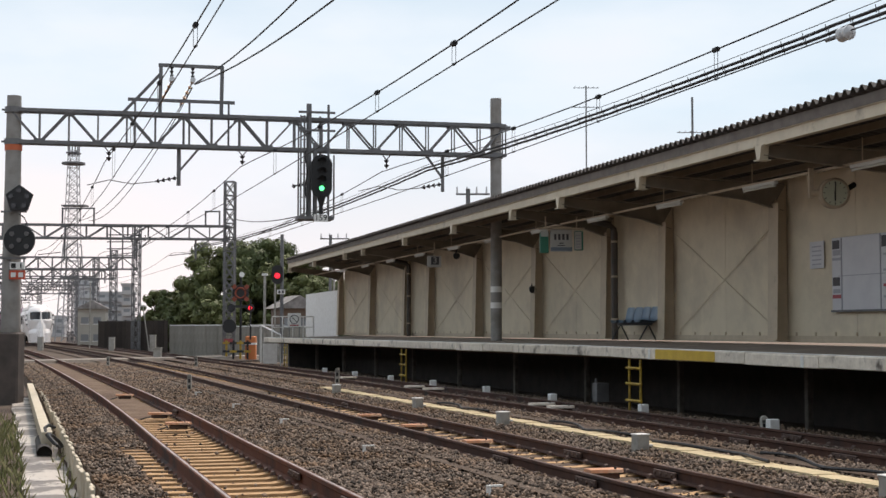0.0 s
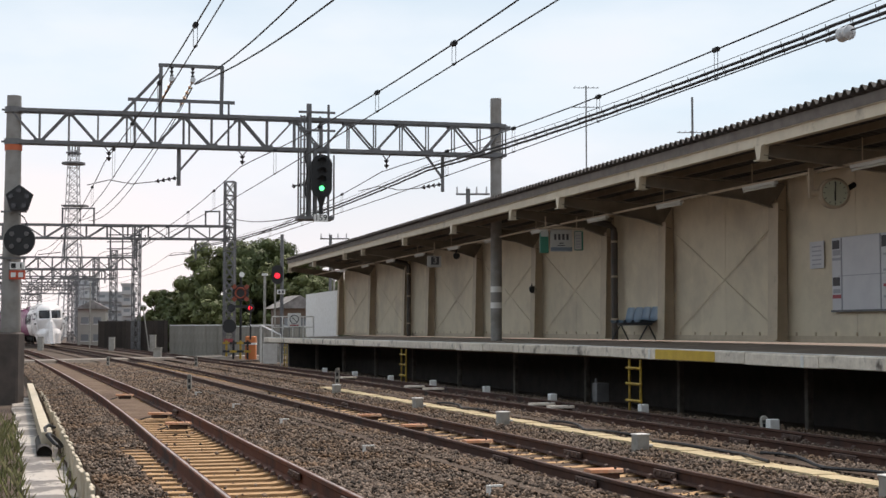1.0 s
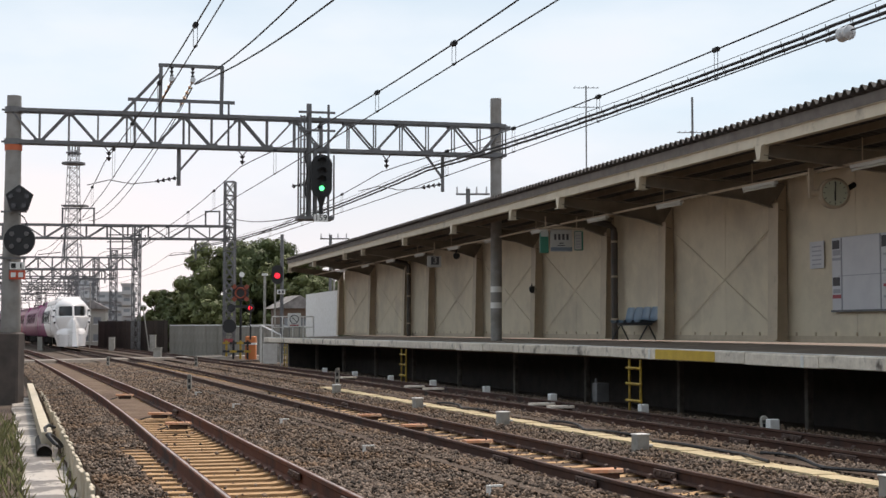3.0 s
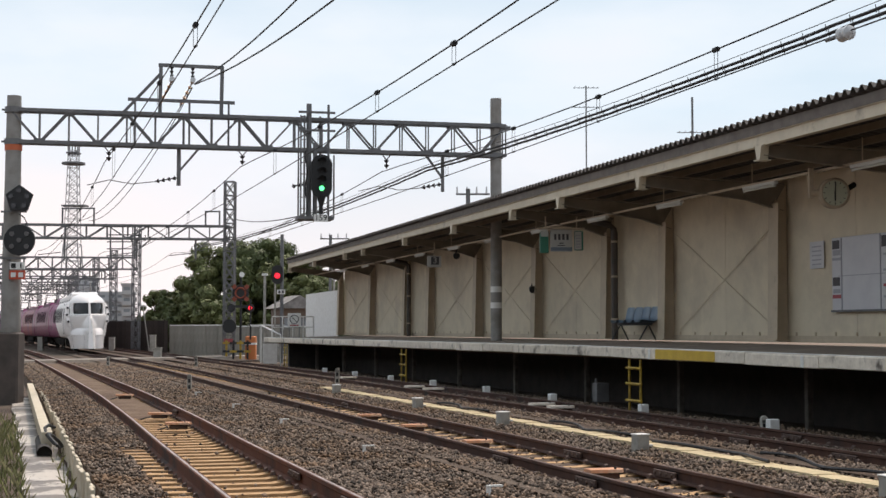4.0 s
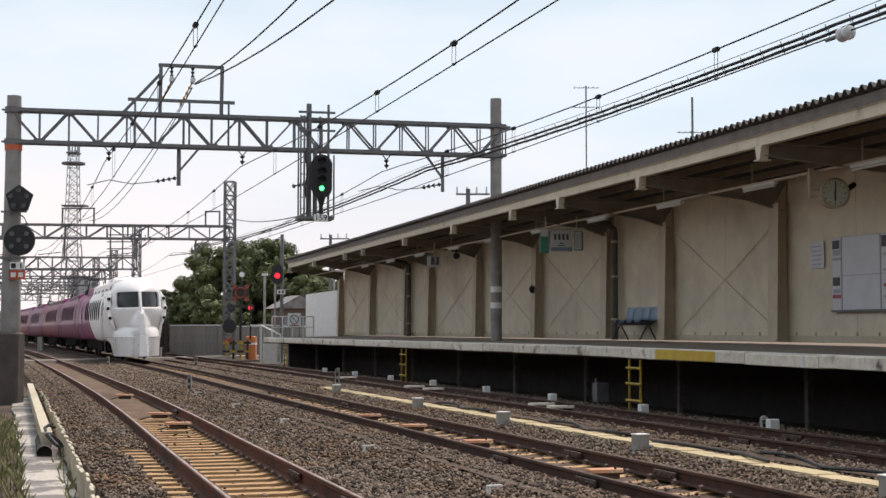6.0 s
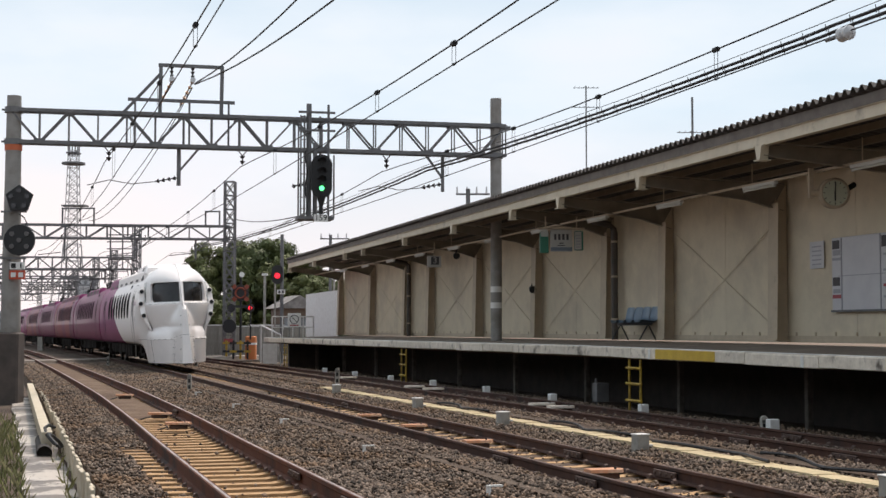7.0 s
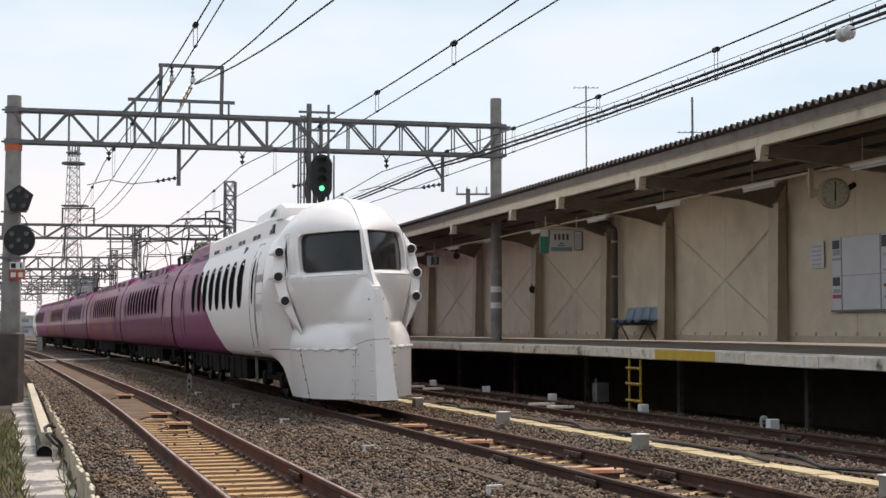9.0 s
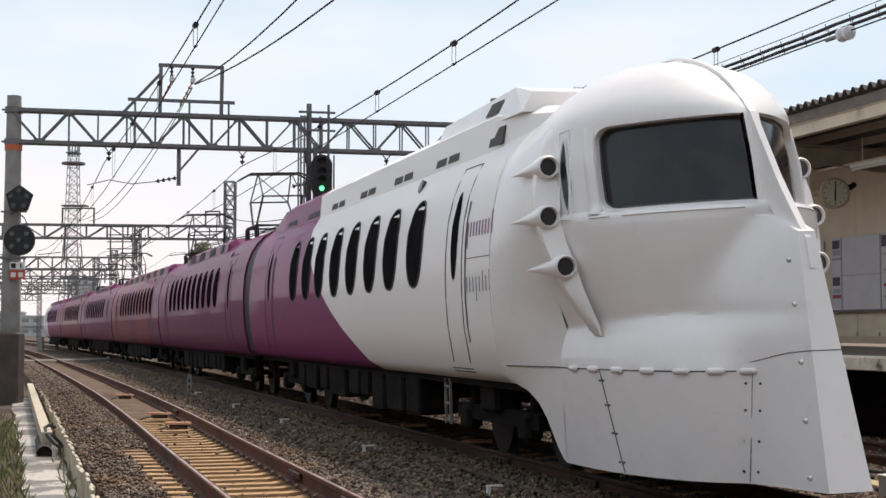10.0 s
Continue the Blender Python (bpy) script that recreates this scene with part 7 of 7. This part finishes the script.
        # crescent that holds the lamps: (height, outer x, y, width)
        rows = [(3.50, 1.13, -0.16, 0.05), (3.34, 1.27, -0.11, 0.16), (3.20, 1.345, -0.06, 0.20), (3.02, 1.42, 0.0, 0.22), (2.80, 1.465, 0.06, 0.22), (2.54, 1.485, 0.14, 0.22), (2.30, 1.455, 0.23, 0.21), (2.06, 1.395, 0.33, 0.20),
                (1.85, 1.31, 0.40, 0.16), (1.65, 1.20, 0.46, 0.11), (1.50, 1.10, 0.50, 0.06), (1.42, 1.05, 0.52, 0.015)]
        v = []
        for z, x, y, w in rows:
            v += [(sgn * (x - w - 0.04), y - 0.10, z), (sgn * (x - w), y + 0.085, z), (sgn * (x - w * 0.5), y + 0.07, z), (sgn * (x - 0.012), y + 0.03, z), (sgn * x, y - 0.03, z), (sgn * (x - 0.05), y - 0.20, z), (sgn * (x - w - 0.04), y - 0.32, z)]
        f = [(i * 7 + j, i * 7 + j + 1, i * 7 + 8 + j, i * 7 + 7 + j) for i in range(len(rows) - 1) for j in range(6)]
        f += [tuple(range(7)), tuple(reversed([(len(rows) - 1) * 7 + i for i in range(7)]))]
        part("lamp_collar", Shape().add(v, f), M_train_white, nose, "raised white crescent that holds the lamps", smooth=40)
        for z, x, y in ((3.02, 1.335, 0.07), (2.54, 1.395, 0.20), (2.066, 1.312, 0.39)):
            c = Vector((sgn * x, y, z))
            m_ = 18
            v = []
            for dy, rr in ((0.03, 0.082), (0.075, 0.086), (0.085, 0.094), (0.075, 0.108), (0.03, 0.114), (-0.08, 0.108), (-0.28, 0.084), (-0.50, 0.052), (-0.70, 0.026), (-0.88, 0.005)):
                v += [c + Vector((rr * math.cos(6.2832 * i / m_) + sgn * max(0.0, -dy) * 0.06, dy, rr * math.sin(6.2832 * i / m_) * (1 if dy > -0.2 else 0.8))) for i in range(m_)]
            f = [(q * m_ + i, q * m_ + (i + 1) % m_, q * m_ + m_ + (i + 1) % m_, q * m_ + m_ + i) for q in range(9) for i in range(m_)]
            part("lamp_pod", Shape().add(v, f), M_train_white, nose, "streamlined white lamp housing", smooth=60)
            part("lens", Shape().disc(c + Vector((0, 0.045, 0)), (0, 1, 0), 0.081, 0.012, n=18), M_dimlamp, nose, "dark unlit lamp lens")
    part("coupler_cover", Shape().box((0, 2.80, 0.20), (0.34, 0.2, 0.05), cut=0.02), M_under, nose)


def build_front_car():
    car = thing("train_car", "white and magenta express train lead car with a helmet nose", "train", group="train cars")
    body = part("body", loft([ring(BODY, -18.5), ring(BODY, -12), ring(BODY, -6), ring(BODY, SHELL_END)], (True, False)), M_front_car, car, "white side sweeping into magenta towards the rear", smooth=50)
    build_nose(car)
    ovals = (-4.50, -5.77, -6.95, -8.19, -9.40, -10.67, -11.85, -13.12)
    for sgn in (-1, 1):
        for y in ovals:
            w = part("window", oval_patch(y, 2.555, 0.74, 1.08, sgn), M_side_glass, body, "tall dark oval window", smooth=60)
            part("window_rim", oval_rim(y, 2.555, 0.74, 1.08, sgn), M_seam, w)
        for ya, yb in ((-2.42, -3.06), (-15.5, -16.3)):
            d = part("door", side_line([(ya, 1.12), (ya, 3.34), (yb, 3.34), (yb, 1.12)], sgn, 0.018), M_seam, body, "plug door with a slim oval window")
            part("door_window", oval_patch((ya + yb) / 2, 2.55, 0.26, 1.0, sgn, power=2.0), M_side_glass if ya > -5 else M_tint, d, smooth=60)
            part("handrail", side_line([(ya + 0.14, 1.35), (ya + 0.14, 2.9)], sgn, 0.03), M_gantry, d)
        for z in (1.02, 1.055):
            part("step_line", side_line([(-2.35, z), (-3.15, z)], sgn, 0.016), M_seam, body)
        # the lettering stands as plain bars
        for k in range(9):
            y = -1.37 - 0.105 * k
            part("lettering_bar", side_patch(y, y - 0.045, 2.50, 2.66 + (0.09 if k == 0 else 0.0), sgn), M_lettering, body, "magenta lettering shown as bars")
        part("lettering_bar", side_patch(-2.21, -2.255, 2.38, 2.51, sgn), M_lettering, body)
        part("lettering_rule", side_patch(-1.38, -2.25, 2.262, 2.272, sgn), M_letter_grey, body)
        for k in range(8):
            y = -1.40 - 0.115 * k
            part("lettering_bar", side_patch(y, y - 0.03, 1.90 - (0.10 if k == 4 else 0), 2.06 + (0.06 if k in (0, 2) else 0.0), sgn), M_letter_grey, body, "grey lettering shown as bars")
        part("side_lamp", Shape().disc((sgn * (half_width(3.32) + 0.01), -4.98, 3.32), (sgn, 0, 0.4), 0.09, 0.05, n=14), M_dimlamp, body)
    roof_gear(car, -18.35, -0.9, M_front_car, 1.5, 3.99)
    for sgn in (-1, 1):
        part("panel_edge", side_line([(-1.38, 1.2), (-1.40, 2.2), (-1.42, 2.9), (-1.5, 3.3)], sgn, 0.016), M_white, body)
    hood = Shape()
    ends = ((-5.2, 3.80, 3.96), (-4.9, 3.80, 4.09), (-2.1, 3.80, 4.15), (-1.55, 3.80, 4.02))
    v = [(x, y, z) for y, z0, z1 in ends for x, z in ((-0.99, z0), (-0.86, z1), (0.86, z1), (0.99, z0))]
    f = [(k * 4 + i, k * 4 + (i + 1) % 4, k * 4 + 4 + (i + 1) % 4, k * 4 + 4 + i) for k in range(3) for i in range(4)] + [(0, 3, 2, 1), (12, 13, 14, 15)]
    hd = part("roof_hood", hood.add(v, f), M_train_white, car, "raised white hood behind the nose")
    for sgn in (-1, 1):
        part("hood_grille", Shape().add([(sgn * 0.955, -2.95, 3.92), (sgn * 0.955, -2.5, 3.92), (sgn * 0.895, -2.4, 4.07), (sgn * 0.895, -2.85, 4.07)], [(0, 1, 2, 3)]), M_seam, hd)
    underframe(car, -18.6, -0.9, 1)
    bogie(car, -2.6)
    bogie(car, -15.2)
    st = Shape()
    for y in (-3.9, -4.1):
        st.bar((1.18, y, 0.35), (1.18, y, 0.9), 0.03)
    for z in (0.4, 0.6, 0.8):
        st.bar((1.18, -3.9, z), (1.18, -4.1, z), 0.03)
    part("step_ladder", st, M_concrete, car)
    return car


CAR_L = 19.35


def build_coach(i, m, panto, label):
    car = thing("train_car", label, "train", group="train cars")
    h = CAR_L / 2 - 0.36
    body = part("body", loft([ring(BODY, -h), ring(BODY, -h / 2), ring(BODY, h / 2), ring(BODY, h)]), m, car, smooth=50)
    # gangway made black and nearly body-wide, standing for shade in the gap
    part("gangway", loft([[(x * 0.975, y, 0.96 + (z - 0.93) * 0.975) for x, _, z in ring(BODY, 0)] for y in (h + 0.004, h + 0.70)]), M_black, car, "dark gangway between the cars, widened to blacken the shaded gap")
    ys = [-5.6 + 1.15 * k for k in range(10)] if i % 2 else [-4.8 + 1.15 * k for k in range(11)]
    for sgn in (-1, 1):
        for y in ys:
            w = part("window", oval_patch(y, 2.60, 0.80, 1.0, sgn, power=2.8), M_tint, body, smooth=60)
        for ya in ((h - 1.9), (-h + 2.7)):
            d = part("door", side_line([(ya, 1.12), (ya, 3.3), (ya - 0.8, 3.3), (ya - 0.8, 1.12)], sgn, 0.018), M_seam, body)
            part("door_window", oval_patch(ya - 0.4, 2.55, 0.28, 1.1, sgn, power=2.0), M_tint, d, smooth=60)
        part("side_lamp", Shape().disc((sgn * (half_width(3.35) + 0.01), h - 3.2, 3.35), (sgn, 0, 0.4), 0.08, 0.05, n=12), M_dimlamp, body)
    roof_gear(car, -h + (3.4 if panto else 0.03), h - (4.6 if panto else 0.03), m, 0.25, 3.83)
    if panto:
        pantograph(car, h - 3.4)
        pantograph(car, -h + 2.0)
    underframe(car, -h, h, i + 5)
    bogie(car, 6.9)
    bogie(car, -6.9)
    return car


CARS = [build_front_car(),
        build_coach(1, M_mid_car, True, "magenta express coach with two raised pantographs"),
        build_coach(2, M_blob_car, False, "magenta coach with faint red sweeps on its side"),
        build_coach(3, M_mid_car, True, "magenta coach with pantographs on its roof"),
        build_coach(4, M_blob_car, False, "magenta coach with reddish patches near the tail"),
        build_coach(5, M_tail_car, False, "magenta and white tail car of the express train")]

# distance of the lamps along the middle track, time by time
RUN = ((0.0, 157.5), (0.5, 150.9), (1.0, 144.6), (1.5, 138.4), (2.0, 132.3), (2.5, 126.2), (3.0, 119.6), (3.5, 112.6), (4.0, 105.2), (4.5, 97.6), (5.0, 90.0), (5.5, 82.5),
       (6.0, 75.0), (6.5, 67.5), (7.0, 60.0), (7.5, 52.5), (8.0, 44.9), (8.5, 37.3), (9.0, 29.82), (9.5, 22.25), (10.0, 14.7))


def cant(s):
    """The lean of the banked curve, which grows towards the station."""
    return float(np.interp(s, (0, 14.7, 22, 30, 52, 80, 200), (1.3, 1.5, 1.9, 2.4, 2.5, 0.9, 0.9)))


def ease(s):
    """How far the train's line lies beside the drawn curve."""
    return float(np.interp(s, (12, 20, 28, 38, 50, 66, 90), (-0.20, -0.08, 0.06, 0.20, 0.17, 0.105, 0.0)))


def on_track(s_a, s_b, s_0):
    """The pose of a car whose bogies stand at s_a (front) and s_b, with its origin at s_0."""
    a, b = (off(y_at(q), sway(y_at(q)) + ease(q)) for q in (s_a, s_b))
    d = (a - b).normalized()
    p = b + d * (s_b - s_0)
    q = Matrix(((d.y, d.x, 0), (-d.x, d.y, 0), (0, 0, 1)))
    return Matrix.Translation((p.x, p.y, 0.055)) @ q.to_4x4() @ pose(0, 0, 0, 0, cant(s_0), 0)


def motions():
    for i, car in enumerate(CARS):
        rows = []
        for t, s in RUN:
            if i == 0:
                rows.append((t, on_track(s + 2.6, s + 15.2, s)))
            else:
                c = s + 18.9 + CAR_L * (i - 0.5)
                rows.append((t, on_track(c - 6.9, c + 6.9, c)))
        walk(car, rows)


motions()
